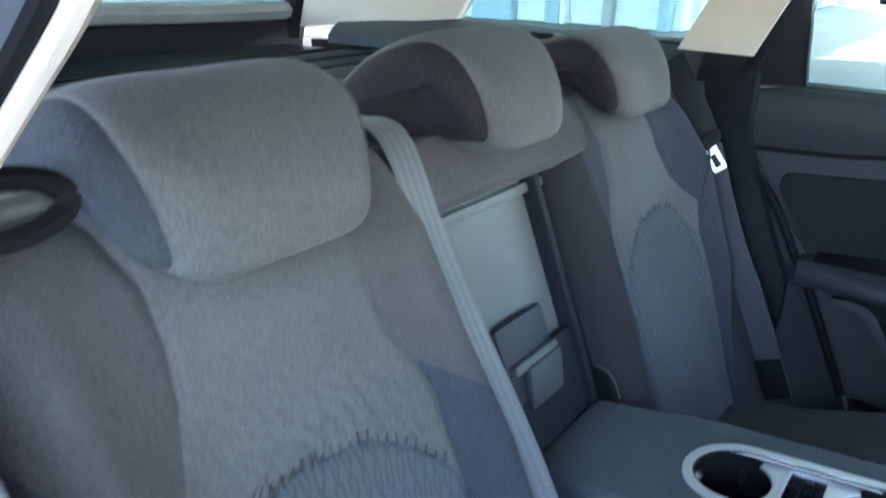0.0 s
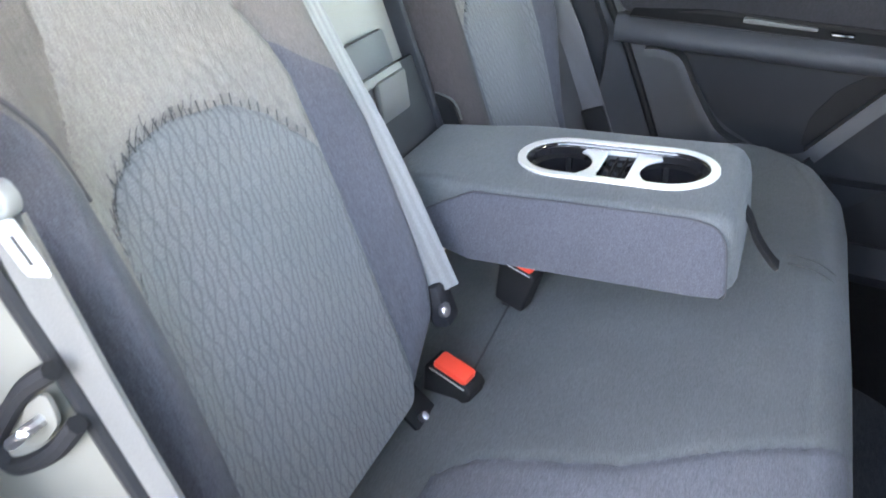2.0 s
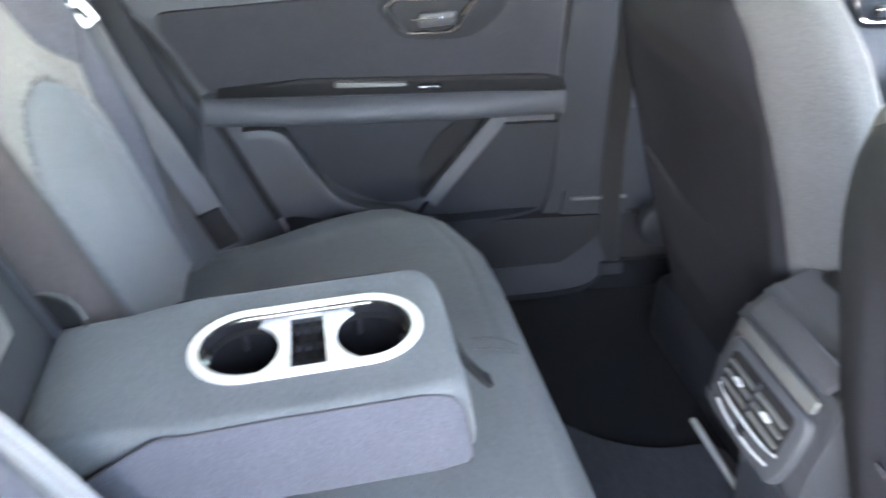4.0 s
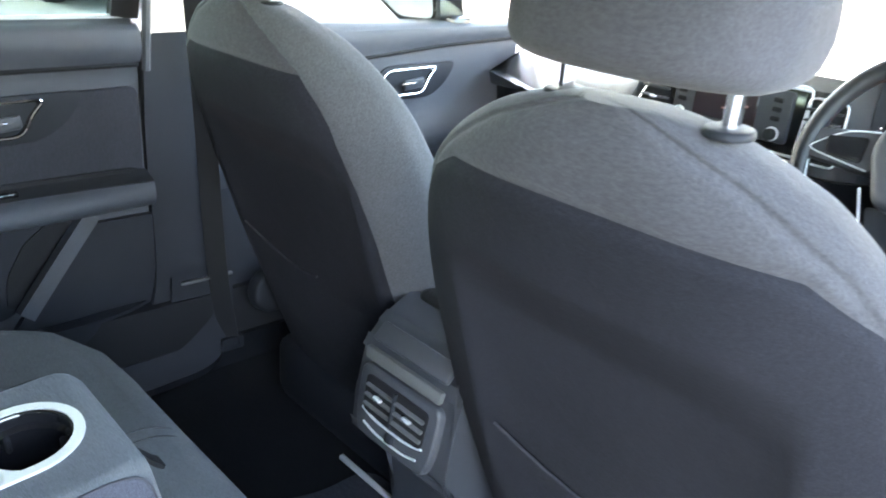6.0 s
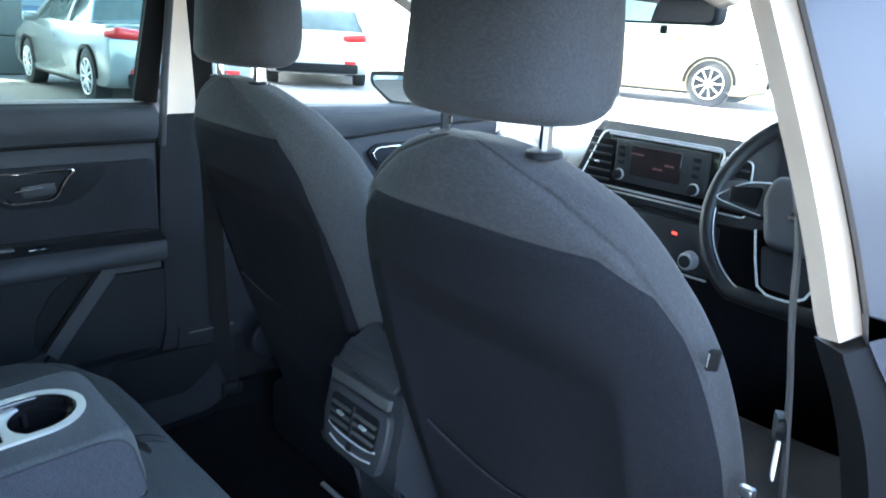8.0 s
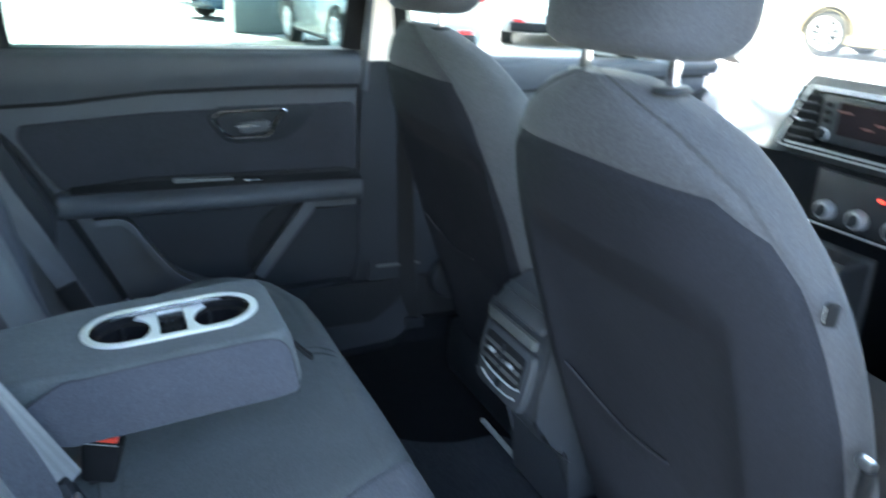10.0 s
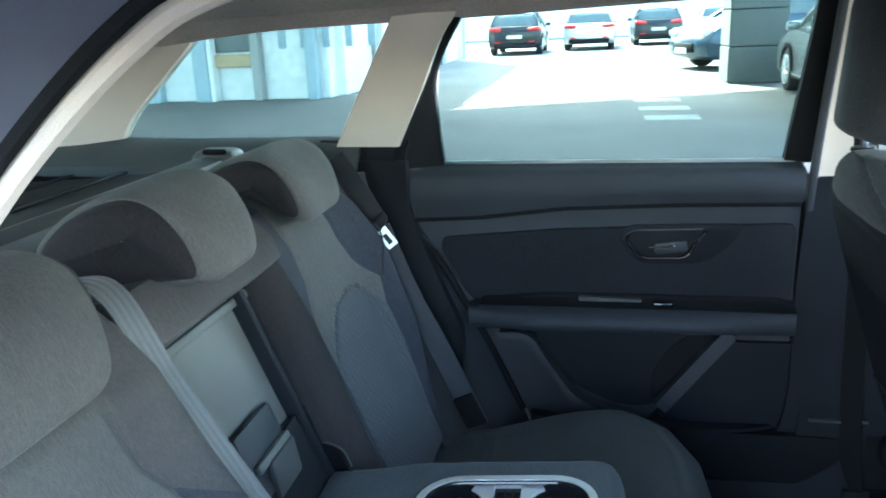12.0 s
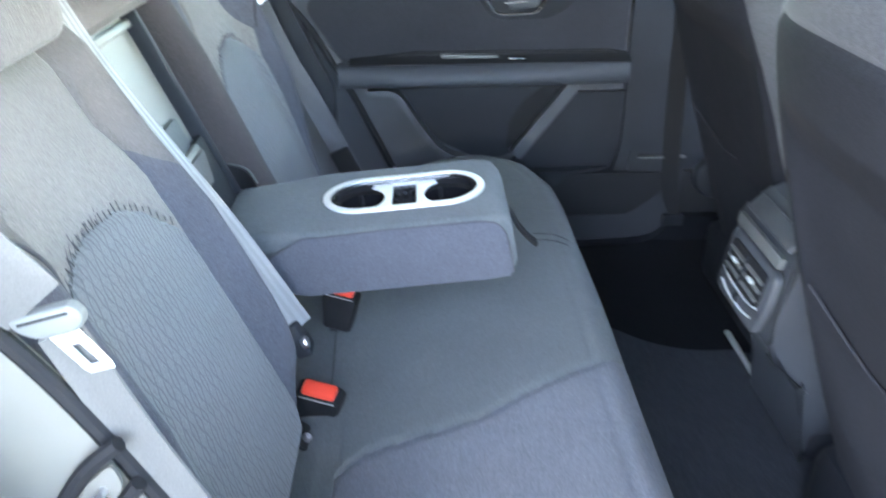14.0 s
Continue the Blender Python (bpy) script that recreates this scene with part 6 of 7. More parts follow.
# ---------- dashboard ----------
def dashboard():
    t = thing("dashboard", "black dashboard with radio, vents and climate knobs", "dashboard")
    rings, lower, lining = [], [], []
    for y in np.linspace(-0.72, 0.72, 64):
        c = 0.04 * (y / 0.72) ** 2 if y < 0 else -0.20 * ip(y, [0.12, 0.72], [0, 1]) ** 1.3
        low = 0.06 * ip(y, [0.2, 0.7], [0, 1])
        hood = math.exp(-((y + 0.365) / 0.135) ** 6)
        foot = 0.14 * ip(y, [-0.20, -0.14], [1, 0])
        lower.append([(1.64, y, 0.275), (1.44 - c + foot, y, 0.60), (1.36 - c + foot, y, 0.72), (1.345 - c + 0.065 * hood, y, 0.847), (1.95, y, 0.847), (1.95, y, 0.275)])
        ps = ip(y, [0.150, 0.185], [0, 1])
        f = [(1.345 - c + 0.065 * hood, 0.85), (1.335 - c + 0.085 * hood, 0.985 + 0.045 * hood - low), (1.36 - c - 0.018 * hood, 1.005 + 0.048 * hood - low), (1.45 - c, 1.0 + 0.045 * hood - low), (1.95, 0.975 - low)]
        g = [(1.315 - c, 0.85), (1.325 - c, 0.880 - low), (1.385 - c, 0.935 - low), (1.47 - c, 0.975 - low), (1.95, 0.975 - low)]
        rings.append([(p[0] * (1 - ps) + q[0] * ps, y, p[1] * (1 - ps) + q[1] * ps) for p, q in zip(f, g)] + [(1.95, y, 0.85)])
        if -0.50 < y < -0.225:
            f = [(1.345 - c + 0.065 * hood, 0.85), (1.335 - c + 0.085 * hood, 0.985 + 0.045 * hood), (1.36 - c - 0.018 * hood, 1.004 + 0.047 * hood)]
            lining.append([(x - 0.005, y, z) for x, z in f] + [(x + 0.002, y, z + 0.001) for x, z in f[::-1]])
    part("main_body", loft(rings), DASH_TOP, t, "black soft dashboard skin", angle=30)
    part("lower_dash", loft(lower), DASH, t, "black lower dashboard and bulkhead", angle=30)
    part("hood_lining", loft(lining), DASH, t, "matt black lining under the hood", angle=30)
    m = Matrix(((0, 0, -1, 1.34), (-1, 0, 0, 0.0), (0, 1, 0, 0), (0, 0, 0, 1)))
    # radio fascia; local x runs towards the driver
    part("fascia", prism(rounded([(-0.16, 0.872), (0.155, 0.872), (0.155, 0.985), (-0.10, 0.985)], 0.012), 0.014, m, 0.003), GLOSS_BLACK, t, "gloss black radio fascia")
    r = part("radio", prism(rounded([(-0.075, 0.893), (0.135, 0.893), (0.135, 0.978), (-0.075, 0.978)], 0.006), 0.012, m @ pose(0, 0, 0.010), 0.003), HARD, t, "dark radio unit")
    part("screen", rbox((0.115, 0.060, 0.004), 0.002, 1, m @ pose(0.022, 0.940, 0.0225)), SCREEN, r, "dark red radio screen")
    for k, (a, w) in enumerate(((-0.02, 0.03), (0.03, 0.022), (0.055, 0.02))):
        part("screen_bar", rbox((w, 0.003, 0.001), 0, 1, m @ pose(a, 0.953 - 0.016 * (k % 2) - 0.006 * k, 0.0252)), SCREEN_TEXT, r, "dim readout bars")
    for x in (-0.06, 0.112):
        part("knob", cyl(0.0105, 0.0095, 0.016, m @ pose(x, 0.907, 0.028), 20, 0.002), DASH, r, "round radio knob")
        part("knob_ring", cyl(0.0115, 0.0115, 0.006, m @ pose(x, 0.907, 0.024), 20, 0.001), SILVER, r, "bright knob ring")
    for x in (-0.058, 0.112):
        for k in range(3):
            part("button", rbox((0.016, 0.008, 0.004), 0.0015, 1, m @ pose(x, 0.962 - 0.015 * k, 0.0235)), RUBBER, r)
    part("chrome_line", rbox((0.30, 0.004, 0.006), 0.0015, 1, m @ pose(0.0, 0.876, 0.015)), SILVER, t, "bright strip under the radio")
    part("chrome_line_top", rbox((0.26, 0.004, 0.006), 0.0015, 1, m @ pose(0.03, 0.984, 0.015)), SILVER, t, "bright strip above the radio")
    for x in (-0.115, 0.185):
        v = part("vent", rbox((0.062, 0.095, 0.01), 0.004, 2, m @ pose(x, 0.925, 0.012)), RUBBER, t, "black vent")
        for k in range(5):
            part("slat", rbox((0.056, 0.004, 0.010), 0.001, 1, m @ pose(x, 0.890 + 0.017 * k, 0.019)), HARD, v)
        part("slider", rbox((0.014, 0.006, 0.008), 0.002, 1, m @ pose(x, 0.924, 0.026)), CHROME, v, "bright vent slider")
        if x < 0:
            continue
        lp = [m @ Vector((px, pz, 0.018)) for px, pz in rounded([(x - 0.034, 0.874), (x + 0.034, 0.874), (x + 0.034, 0.976), (x - 0.026, 0.976)], 0.012)]
        part("vent_ring", sweep(lp + [lp[0]], disc_profile(0.0018, 6), (1, 0, 0)), SILVER, v, "bright vent ring")
    lp = [m @ Vector((px, pz, 0.016)) for px, pz in rounded([(-0.172, 0.868), (0.160, 0.868), (0.160, 0.989), (-0.112, 0.989)], 0.014)]
    part("fascia_ring", sweep(lp + [lp[0]], disc_profile(0.002, 6), (1, 0, 0)), SILVER, t, "bright ring round radio and vent")
    # climate unit
    u = part("climate_unit", rbox((0.23, 0.10, 0.02), 0.006, 2, m @ pose(0.045, 0.79, -0.005)), HARD, t, "dark climate unit")
    for x in (-0.030, 0.041, 0.117):
        part("knob", cyl(0.019, 0.017, 0.022, m @ pose(x, 0.768, 0.014), 24, 0.003), SILVER, u, "silver climate knob")
        part("knob_cap", cyl(0.012, 0.012, 0.004, m @ pose(x, 0.768, 0.026), 20, 0.001), HARD, u)
    part("warning_light", rbox((0.010, 0.005, 0.002), 0.0, 1, m @ pose(0.075, 0.812, 0.006)), DIAL_RED, u, "small red light")
    part("shelf_line", rbox((0.22, 0.004, 0.006), 0.0015, 1, m @ pose(0.045, 0.735, 0.004)), SILVER, t, "bright lower strip")
    # instrument cluster under its hood
    q = Matrix.Translation((1.388, -0.345, 0.939)) @ pose(0, 0, 0, 0, 10, 0) @ Matrix(((0, 0, -1, 0), (-1, 0, 0, 0), (0, 1, 0, 0), (0, 0, 0, 1)))
    c = part("instrument_panel", rbox((0.27, 0.130, 0.012), 0.012, 2, q), DASH, t, "black instrument cluster")
    for x in (-0.049, -0.049 + 0.150):
        cm = q @ pose(x, 0, 0.007)
        lp = [cm @ Vector((0.053 * math.cos(a), 0.053 * math.sin(a), 0.002)) for a in np.linspace(-0.2, math.pi + 0.2, 28)]
        part("dial_ring", tube(lp, 0.0013, 2, 6), SILVER, c, "bright dial ring")
        rd = [cm @ Vector((0.0525 * math.cos(a), 0.0525 * math.sin(a), 0.003)) for a in np.linspace(-0.15, 0.62, 10)]
        part("red_zone", tube(rd, 0.0022, 2, 6), DIAL_RED, c, "red end of the dial")
        tk = [rbox((0.0018, 0.007, 0.001), 0, 1, cm @ pose(0.047 * math.cos(a), 0.047 * math.sin(a), 0.002, 0, 0, math.degrees(a) - 90)) for a in np.linspace(-0.6, 3.74, 8)]
        tk += [rbox((0.009, 0.005, 0.001), 0, 1, cm @ pose(0.037 * math.cos(a), 0.037 * math.sin(a), 0.002)) for a in (0.64, 1.4, 2.2)]
        for mark in tk:
            part("dial_mark", mark, DIAL_TEXT, c, "pale dial mark")
        part("needle", rbox((0.0025, 0.036, 0.001), 0, 1, cm @ pose(-0.016, -0.014, 0.0045, 0, 0, 130)), DIAL_RED, c, "red needle")


dashboard()


def steering_wheel():
    t = thing("steering_wheel", "black leather steering wheel with silver lower spoke", "steering wheel")
    tilt = 24
    t.matrix_basis = Matrix.Translation((1.235, -0.371, 0.919)) @ Matrix(((0, math.sin(radians(tilt)), -math.cos(radians(tilt)), 0), (-1, 0, 0, 0), (0, math.cos(radians(tilt)), math.sin(radians(tilt)), 0), (0, 0, 0, 1)))
    R = 0.169
    loop = []
    for k in range(64):
        a = 2 * math.pi * k / 64
        x, y = R * math.cos(a), R * math.sin(a)
        if y < -0.148:
            y = -0.148 - 0.10 * (-0.148 - y)
        loop.append(Vector((x, y, 0)))
    part("rim", sweep(loop + [loop[0]], disc_profile(0.0140, 14), (0, 0, 1)), LEATHER, t, "black leather rim")
    hub = rounded([(-0.048, -0.064), (0.048, -0.064), (0.078, 0.015), (0.068, 0.054), (-0.068, 0.054), (-0.078, 0.015)], 0.022)
    part("hub", prism(hub, 0.035, pose(0, 0, -0.01), 0.012, 4), HARD, t, "grey airbag cover")
    for s in (-1, 1):
        sp = rounded([(s * 0.07, -0.02), (s * 0.17, -0.012), (s * 0.17, 0.03), (s * 0.07, 0.045)], 0.01)
        part("spoke", prism(sp if s > 0 else sp[::-1], 0.02, pose(0, 0, -0.012), 0.005), HARD, t, "grey side spoke")
        bt = rounded([(s * 0.085, -0.008), (s * 0.135, -0.004), (s * 0.14, 0.022), (s * 0.085, 0.03)], 0.006)
        part("switch_pad", prism(bt if s > 0 else bt[::-1], 0.008, pose(0, 0, 0.006), 0.002), GLOSS_BLACK, t, "black switch pad")
        ed = [Vector((s * px, py, 0.0105)) for px, py in ((0.074, 0.040), (0.115, 0.033), (0.150, 0.010), (0.156, -0.002), (0.115, -0.010), (0.074, -0.016))]
        part("spoke_edging", tube(ed, 0.0011, 3, 6), SILVER, t, "bright edge round the side spoke")
        ar = [Vector((s * 0.155 * math.cos(a), max(-0.139, -0.155 * math.sin(a)), 0.008)) for a in np.linspace(0.12, 1.12, 12)]
        part("rim_trim", tube(ar, 0.0012, 2, 6), SILVER, t, "bright line along the lower rim")
    fork = [Vector(p) for p in ((-0.072, -0.04, 0.012), (-0.056, -0.085, 0.011), (-0.038, -0.126, 0.009), (-0.020, -0.136, 0.008), (0.0, -0.137, 0.008), (0.020, -0.136, 0.008), (0.038, -0.126, 0.009), (0.056, -0.085, 0.011), (0.072, -0.04, 0.012))]
    part("lower_spoke", sweep(fork, strap_profile(0.0022, 0.0036), (0, 0, 1)), SILVER, t, "silver lower spoke trim")
    part("lower_infill", prism(rounded([(-0.06, -0.06), (0.06, -0.06), (0.036, -0.125), (-0.036, -0.125)], 0.01), 0.012, pose(0, 0, -0.012)), DASH, t)
    # plain badge shape
    for k, (x, y, w) in enumerate(((0.004, 0.014, 0.040), (0.0, 0.002, 0.040), (-0.004, -0.010, 0.040))):
        part("badge_bar", rbox((w, 0.0075, 0.003), 0.001, 1, pose(x, y, 0.0265, 0, 0, 8)), CHROME, t, "bright badge bar")
    part("column", cyl(0.05, 0.06, 0.16, pose(0, -0.02, -0.10), 20, 0.01), DASH, t)
    for s in (-1, 1):
        part("stalk", rbox((0.12, 0.016, 0.012), 0.005, 2, pose(s * 0.11, 0.02, -0.05, 0, 0, s * 6)), DASH, t)


steering_wheel()


def rear_view_mirror():
    t = thing("rear_view_mirror", "black framed rear-view mirror hanging before the windscreen", "mirror")
    m = Matrix(((0, 0, -1, 1.33), (-1, 0, 0, 0.012), (0, 1, 0, 1.232), (0, 0, 0, 1)))
    o = rounded([(-0.118, -0.030), (0.118, -0.030), (0.122, 0.026), (-0.122, 0.026)], 0.016)
    part("housing", prism(o, 0.03, m @ pose(0, 0, -0.02), 0.008, 3), DASH, t)
    part("glass", prism([(x * 0.95, y * 0.88) for x, y in o], 0.002, m @ pose(0, 0, 0.0095)), MIRROR, t, "mirror glass")
    part("dimmer", rbox((0.014, 0.016, 0.010), 0.003, 1, m @ pose(0.005, -0.040, 0)), DASH, t)
    part("arm", tube([m @ Vector((0, 0.01, -0.01)), m @ Vector((0, 0.05, -0.04)), m @ Vector((0, 0.07, -0.06))], 0.008), DASH, t)


rear_view_mirror()


def driver_belt():
    t = thing("seat_belt", "front seat belt, darkened for shade, hanging on the door post with its tongue", "seat belt")
    # the post's shade on this belt is put into near-black webbing
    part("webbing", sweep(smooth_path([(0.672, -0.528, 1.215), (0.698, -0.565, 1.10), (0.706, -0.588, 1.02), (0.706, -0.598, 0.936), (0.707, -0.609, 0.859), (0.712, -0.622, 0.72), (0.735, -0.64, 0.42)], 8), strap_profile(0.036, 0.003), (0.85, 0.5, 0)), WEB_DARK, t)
    part("lower_stop", rbox((0.009, 0.012, 0.05), 0.003, 2, pose(0.645, -0.617, 0.760)), RUBBER, t, "black belt stop")
    part("stop_cap", rbox((0.011, 0.015, 0.010), 0.003, 2, pose(0.642, -0.615, 0.789)), STEEL, t, "steel cap")
    tongue(t, Matrix.Translation((0.722, -0.600, 0.822)) @ Matrix(((0.85, 0.2, 0.48, 0), (0.45, 0.1, -0.88, 0), (-0.25, 0.97, 0.0, 0), (0, 0, 0, 1))), False)


driver_belt()


def passenger_belt():
    t = thing("seat_belt", "front seat belt, darkened for shade, hanging on the far door post", "seat belt")
    # black rubber stands in for webbing shaded by the seat
    part("webbing", sweep(smooth_path([(0.692, 0.655, 1.21), (0.712, 0.672, 1.02), (0.730, 0.690, 0.80), (0.742, 0.686, 0.50), (0.758, 0.672, 0.33)], 8), strap_profile(0.040, 0.003), (0.8, -0.6, 0)), RUBBER, t, "belt webbing made black for the shade of the seat")
    part("floor_anchor", rbox((0.05, 0.014, 0.03), 0.005, 2, pose(0.760, 0.668, 0.335)), DASH, t)


passenger_belt()


# ---------- outside: ground, buildings, parked cars ----------
WALL_WHITE = plastic("white_cladding", (0.72, 0.74, 0.74), 0.7, relief=0.002, grain=40)
WALL_BLUE = plastic("blue_grey_cladding", (0.30, 0.40, 0.46), 0.6, relief=0.002, grain=40)
CONCRETE = ground_material("concrete", (0.30, 0.31, 0.31), 30)
COLUMN_GREY = ground_material("column_stone", (0.10, 0.112, 0.108), 30)
SHOP_GLASS = plastic("shop_glass", (0.10, 0.13, 0.14), 0.08, relief=0.0)
WOOD = plastic("pale_wood", (0.45, 0.33, 0.20), 0.6, grain=60)
TYRE = plastic("tyre_rubber", (0.02, 0.02, 0.021), 0.8)
TINT = plastic("tinted_glass", (0.10, 0.13, 0.13), 0.06, relief=0.0)
LAMP_RED = plastic("tail_lamp_red", (0.55, 0.03, 0.03), 0.15, relief=0.0)
LAMP_CLEAR = plastic("head_lamp", (0.6, 0.62, 0.64), 0.1, relief=0.0)
PLATE = plastic("plate_white", (0.75, 0.75, 0.70), 0.5, relief=0.0)


def car_paint(name, color):
    return plastic(name, color, 0.2, metal=0.35, relief=0.0, wear=0.04, spec=0.6)


def ground():
    xs = [-300, -60, -20, -8, 0, 8, 20, 40, 80, 300]
    rows = [[(x, y, 0.0) for y in [-300, -60, -20, -8, 0, 8, 20, 40, 80, 300]] for x in xs]
    solo("ground", sheet(rows, 0.3), ASPHALT, "grey asphalt of the car park, reaching to the horizon", "ground", kind="structure")


ground()
for k, y in enumerate((9.25, 10.25, 11.35)):
    solo("road_marking", rbox((0.66, 0.45, 0.004), 0.0, 1, pose(1.15 - 0.02 * k, y, 0.004)), LINE_PAINT, "worn white painted bar on the asphalt", "road marking", "road markings", smooth=False)


def block(name, label, size, at, mat, turn=0, kind="structure"):
    return solo(name, rbox(size, 0.03, 1, pose(*at, 0, 0, turn)), mat, label, "building", kind=kind, smooth=False)


def showroom():
    """White clad building with posts and a shop window, behind the car."""
    t = thing("showroom", "white clad showroom with blue-grey posts and large windows", "building", kind="structure")
    part("wall", rbox((22, 0.5, 6.0), 0.02, 1, pose(-15.5, 13.2, 3.0)), WALL_WHITE, t, smooth=False)
    part("flank", rbox((0.5, 12, 6.0), 0.02, 1, pose(-4.6, 19.4, 3.0)), WALL_WHITE, t, smooth=False)
    for x, w, mt in ((-8.2, 0.9, WALL_BLUE), (-6.88, 0.30, WALL_BLUE), (-6.68, 0.08, WALL_WHITE), (-5.80, 0.16, CONCRETE), (-4.75, 0.2, WALL_BLUE)):
        part("post", rbox((w, 0.25, 6.0), 0.02, 1, pose(x, 12.8, 3.0)), mt, t, "clad post", smooth=False)
    part("shop_window", rbox((0.75, 0.06, 0.75), 0.01, 1, pose(-6.26, 12.9, 1.25)), SHOP_GLASS, t, "dark shop window", smooth=False)
    part("counter", rbox((0.75, 0.08, 0.22), 0.01, 1, pose(-6.26, 12.84, 0.72)), WOOD, t, "pale wooden counter", smooth=False)
    for k in range(3):
        part("sign_bar", rbox((0.09, 0.02, 0.10 + 0.05 * (k % 2)), 0.0, 1, pose(-6.40 + 0.17 * k, 12.83, 1.25)), WALL_WHITE, t, smooth=False)
    for k in range(5):
        part("cladding_joint", rbox((0.14, 0.04, 2.2), 0.01, 1, pose(-5.35 + 0.42 * k, 12.93, 2.0)), WALL_BLUE, t, smooth=False)
    for k in range(4):
        part("flank_post", rbox((0.3, 0.6, 6.0), 0.02, 1, pose(-4.4, 15.5 + 3.6 * k, 3.0)), WALL_BLUE if k == 3 else CONCRETE, t, smooth=False)


showroom()
def clad_column():
    t = thing("column", "dark grey stone-clad column standing on the asphalt", "column", kind="structure")
    part("core", rbox((0.90, 0.90, 6.2), 0.01, 1, pose(2.93, 14.25, 3.1)), RUBBER, t, smooth=False)
    for k in range(10):
        part("stone_slab", rbox((0.96, 0.96, 0.605), 0.012, 1, pose(2.93, 14.25, 0.312 + 0.62 * k)), COLUMN_GREY, t, "dark stone slab", smooth=False)


clad_column()
# the deck on columns that shades this part of the yard
solo("canopy", prism([(6.2, 19.4), (-32.0, 4.1), (-32.0, -6.0), (6.2, -6.0)], 0.45, pose(0, 0, 6.2)), WALL_WHITE, "pale concrete deck on columns that shades the yard", "canopy", kind="structure", smooth=False)
block("backdrop_hall", "long pale wall added as a backdrop beyond the parked cars", (90, 2.0, 5.0), (10, 47.0, 2.5), WALL_WHITE)
# added white wall, near and tall to throw sunlight back into the windscreen
block("backdrop_side", "long pale wall added as a backdrop beyond the parked cars", (2.0, 70, 10.0), (31, 8.0, 5.0), WALL_WHITE)


def wheel_parts(parent, x, y, r, s):
    m = pose(x, y, r, 90, 0, 0)
    w = part("wheel", cyl(r, r, 0.22, m, 28, 0.03), TYRE, parent, "black tyre")
    part("rim", cyl(r * 0.66, r * 0.60, 0.02, m @ pose(0, 0, -s * 0.106), 24, 0.004), DASH, w, "dark wheel well behind the spokes")
    lip = [m @ Vector((r * 0.66 * math.cos(q), r * 0.66 * math.sin(q), -s * 0.118)) for q in np.linspace(0, 2 * math.pi, 29)]
    part("rim_lip", sweep(lip, disc_profile(0.010, 6), (0, 1, 0)), SILVER, w, "alloy rim")
    for k in range(9):
        a = 2 * math.pi * k / 9
        part("spoke", rbox((r * 0.56, 0.028, 0.02), 0.006, 1, m @ pose(r * 0.33 * math.cos(a), r * 0.33 * math.sin(a), -s * 0.122, 0, 0, math.degrees(a))), SILVER, w)


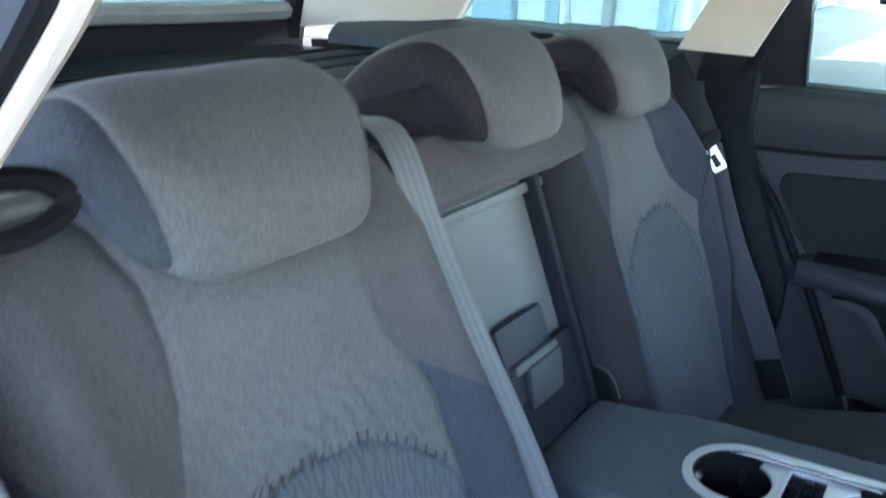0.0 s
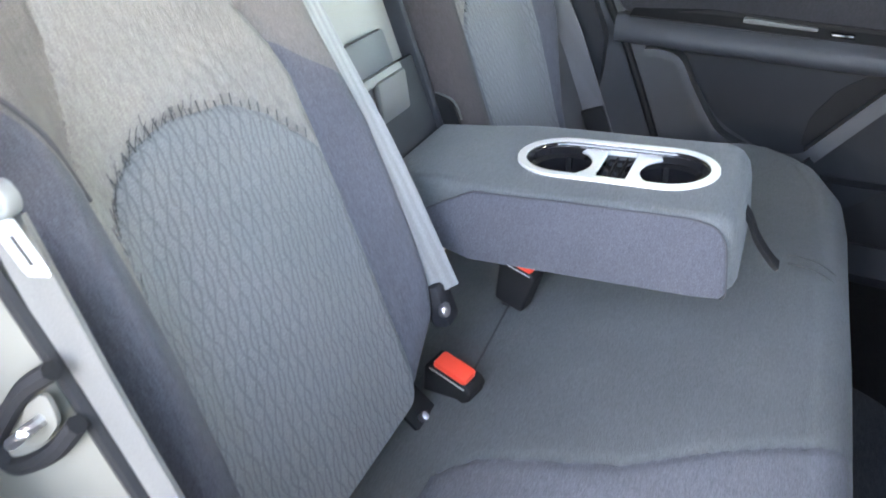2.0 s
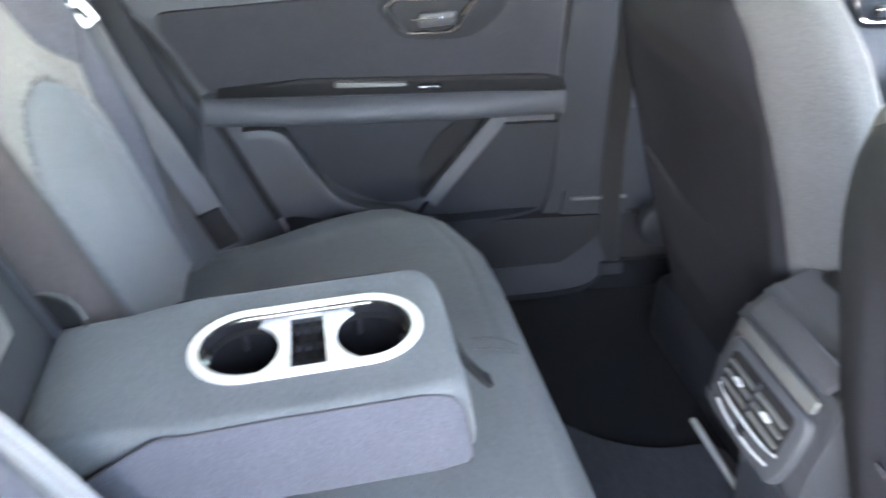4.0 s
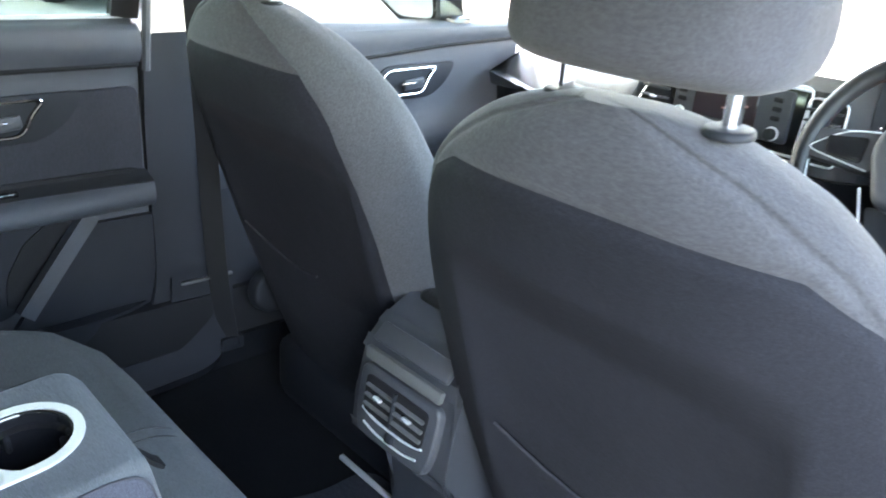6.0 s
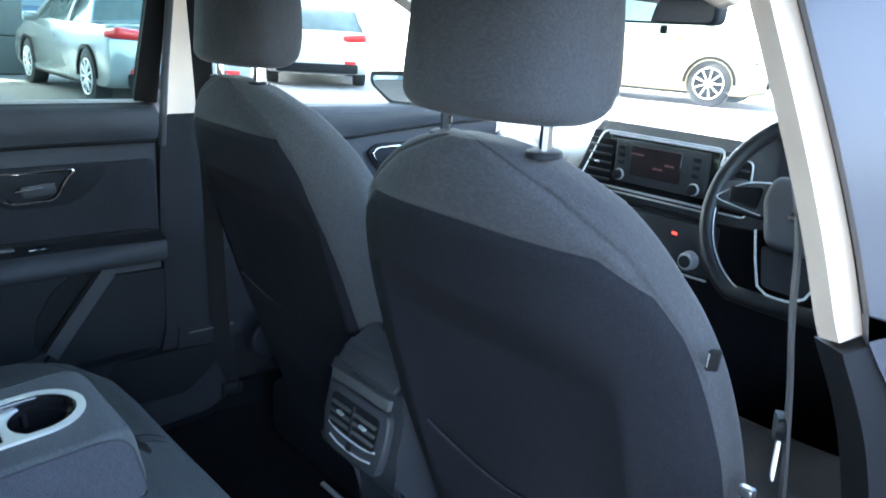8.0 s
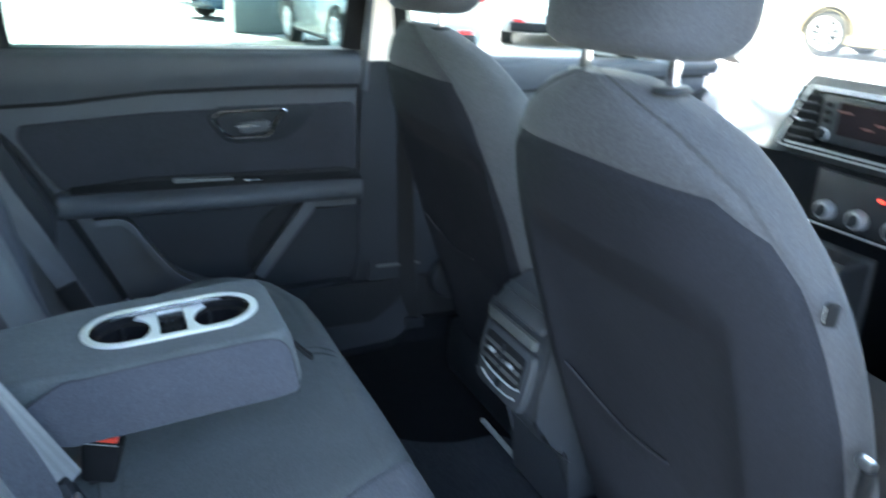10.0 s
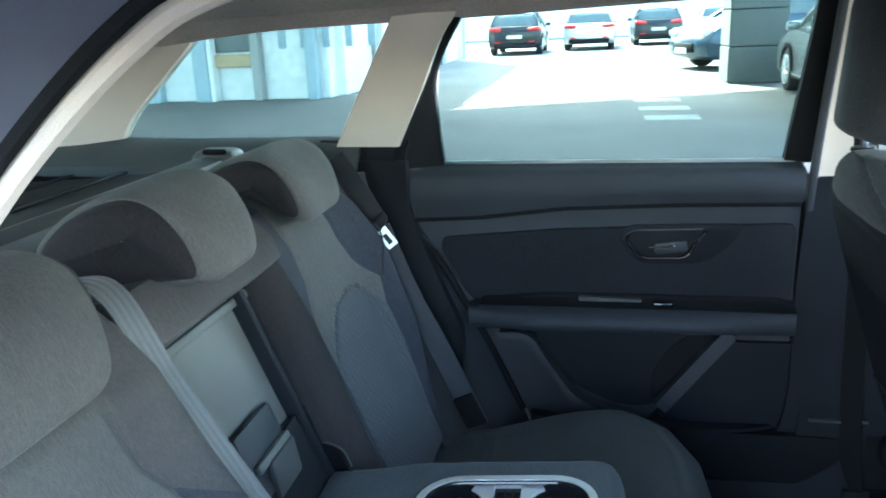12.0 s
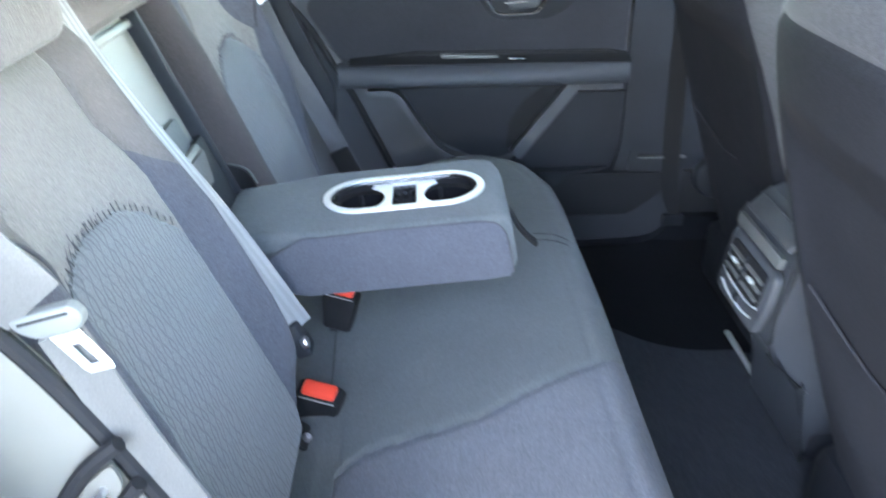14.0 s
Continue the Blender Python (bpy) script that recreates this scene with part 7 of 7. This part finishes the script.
def parked_car(paint, label, at, heading, length=4.5, width=1.8, height=1.45, estate=True, wheel=0.325):
    """Local x runs to the nose."""
    t = thing("car", label, "car", "parked cars")
    L, W, H = length / 2, width / 2, height
    k = H / 1.45
    prof_low = [(-L, 0.55), (-L * 0.99, 0.85), (-L * 0.96, 0.98 * k), (L * 0.30, 0.98 * k), (L * 0.55, 0.95 * k), (L * 0.90, 0.78 * k), (L, 0.60), (L * 0.98, 0.30), (L * 0.9, 0.22), (-L * 0.9, 0.22), (-L * 0.98, 0.32)]
    prof = rounded(prof_low, 0.12, 4)
    rings = []
    for q in (-1.0, -0.985, -0.93, -0.6, 0.0, 0.6, 0.93, 0.985, 1.0):
        sh = ip(abs(q), [0.0, 0.6, 0.93, 0.985, 1.0], [0, 0.0, 0.02, 0.06, 0.12])
        rings.append([(x * (1 - sh * 0.5 / L - 0.035 * q * q), q * W, 0.6 + (z - 0.6) * (1 - sh)) for x, z in prof])
    part("body", loft(rings), paint, t, angle=35)
    back = -L * 0.93 if estate else -L * 0.6
    cab = rounded([(back, 0.94 * k), (back + 0.22, H * 0.93), (back + 0.5, H * 0.985), (-L * 0.1, H), (L * 0.12, H * 0.97), (L * 0.52, 0.93 * k)], 0.12, 4)
    def cabin(grow, q0, q1):
        rr = []
        for q in np.linspace(-1, 1, 9):
            sh = 0.02 + 0.05 * abs(q) ** 3
            rr.append([(x * (1 - sh * 0.4), q * (W * 0.93 - 0.22 * max(0, (z - 0.95 * k)) / (0.5 * k)) * grow, 0.6 + (z - 0.6) * (1 - sh * 0.5) * (grow if z > 1.2 * k else 1)) for x, z in cab])
        return loft(rr)
    part("cabin", cabin(1.0, -1, 1), TINT, t, "tinted windows", angle=35)
    roof = [(back + 0.30, H * 0.955), (back + 0.5, H * 0.99), (-L * 0.1, H * 1.006), (L * 0.10, H * 0.985)]
    rr = []
    for q in np.linspace(-1, 1, 9):
        rr.append([(x, q * (W * 0.93 - 0.20), z - 0.05 * abs(q) ** 3) for x, z in roof])
    part("roof", sheet(rr, 0.03), paint, t)
    for s in (-1, 1):
        for x0, x1 in ((back + 0.02, back + 0.34), (-L * 0.22, -L * 0.26), (L * 0.50, L * 0.10)):
            a = Vector((x0, s * (W * 0.93 + 0.0), 0.95 * k))
            b = Vector((x1, s * (W * 0.93 - 0.21), H * 0.97))
            part("pillar", sweep([a, a.lerp(b, 0.5) + Vector((0, s * 0.02, 0.01)), b], strap_profile(0.09, 0.03), (1, 0, 0)), paint, t)
        wheel_parts(t, L * 0.60, s * (W - 0.10), wheel, s)
        wheel_parts(t, -L * 0.60, s * (W - 0.10), wheel, s)
        for x in (L * 0.60, -L * 0.60):
            arch = [Vector((x + (wheel + 0.045) * math.cos(a), s * (W + 0.005), wheel + (wheel + 0.045) * math.sin(a))) for a in np.linspace(0, math.pi, 12)]
            part("wheel_arch", sweep(arch, strap_profile(0.05, 0.05), (0, 1, 0)), RUBBER, t)
        lamp = part("tail_lamp", rbox((0.30, 0.44, 0.13), 0.055, 4, pose(-L * 0.935, s * (W - 0.225), 0.86 * k, s * 6, 6, s * 14)), LAMP_RED, t, "red tail lamp")
        part("lamp_lens", rbox((0.04, 0.20, 0.045), 0.015, 2, pose(-L * 0.972, s * (W - 0.30), 0.845 * k, s * 6, 6, s * 14)), LAMP_CLEAR, lamp, "clear lower lens")
        part("head_lamp", rbox((0.25, 0.36, 0.13), 0.04, 2, pose(L * 0.90, s * (W - 0.25), 0.70 * k, 0, 20, -s * 18)), LAMP_CLEAR, t, "clear head lamp")
        part("reflector", rbox((0.03, 0.2, 0.05), 0.01, 1, pose(-L * 0.985, s * (W - 0.32), 0.45)), LAMP_RED, t)
        part("door_mirror", rbox((0.12, 0.2, 0.13), 0.04, 2, pose(L * 0.33, s * (W + 0.09), 0.98 * k)), paint, t)
        for x in (L * 0.02, -L * 0.42):
            part("door_handle", rbox((0.16, 0.03, 0.03), 0.01, 1, pose(x, s * (W - 0.01), 0.83 * k)), CHROME, t)
        part("sill", rbox((length * 0.5, 0.05, 0.10), 0.02, 1, pose(0, s * (W - 0.03), 0.26)), RUBBER, t)
    part("front_grille", rbox((0.06, 0.9, 0.2), 0.03, 2, pose(L * 0.985, 0, 0.48)), RUBBER, t, "black grille")
    part("rear_bumper", rbox((0.08, width * 0.8, 0.16), 0.03, 2, pose(-L * 0.985, 0, 0.34)), RUBBER, t, "black lower bumper")
    part("rear_plate", rbox((0.02, 0.52, 0.11), 0.004, 1, pose(-L * 1.0, 0, 0.62)), PLATE, t, "plain number plate")
    part("front_plate", rbox((0.02, 0.52, 0.11), 0.004, 1, pose(L * 1.012, 0, 0.42)), PLATE, t, "plain number plate")
    t.matrix_basis = pose(*at, 0, 0, 0, heading)
    return t


SILVER_PAINT = car_paint("paint_silver", (0.27, 0.30, 0.30))
WHITE_PAINT = car_paint("paint_white", (0.62, 0.62, 0.60))
BLACK_PAINT = car_paint("paint_black", (0.02, 0.022, 0.025))
BLUE_PAINT = car_paint("paint_blue", (0.02, 0.045, 0.07))
GOLD_PAINT = car_paint("paint_gold", (0.36, 0.30, 0.19))

parked_car(SILVER_PAINT, "silver saloon car parked nose-in, red tail lamps", (4.02, 10.95), 90, 4.7, 1.82, 1.46, False)
parked_car(WHITE_PAINT, "white hatchback parked in a row", (8.6, 13.2), 60, 4.3, 1.8, 1.46)
parked_car(GOLD_PAINT, "pale gold off-road car with large wheels", (14.05, 8.9), -75, 4.9, 1.95, 1.9, True, 0.43)
parked_car(BLACK_PAINT, "black hatchback seen from behind", (-2.6, 29.0), 90, 4.3, 1.8, 1.45)
parked_car(WHITE_PAINT, "white car parked across the yard", (-0.1, 31.0), 90, 4.4, 1.8, 1.42)
parked_car(BLACK_PAINT, "dark car parked across the yard", (2.5, 33.5), 90, 4.4, 1.8, 1.45)
parked_car(BLUE_PAINT, "dark blue off-road car behind the column", (4.15, 18.3), 200, 4.5, 1.85, 1.65)
parked_car(WHITE_PAINT, "white car at the far side of the yard", (5.2, 36.0), 90, 4.4, 1.8, 1.42)
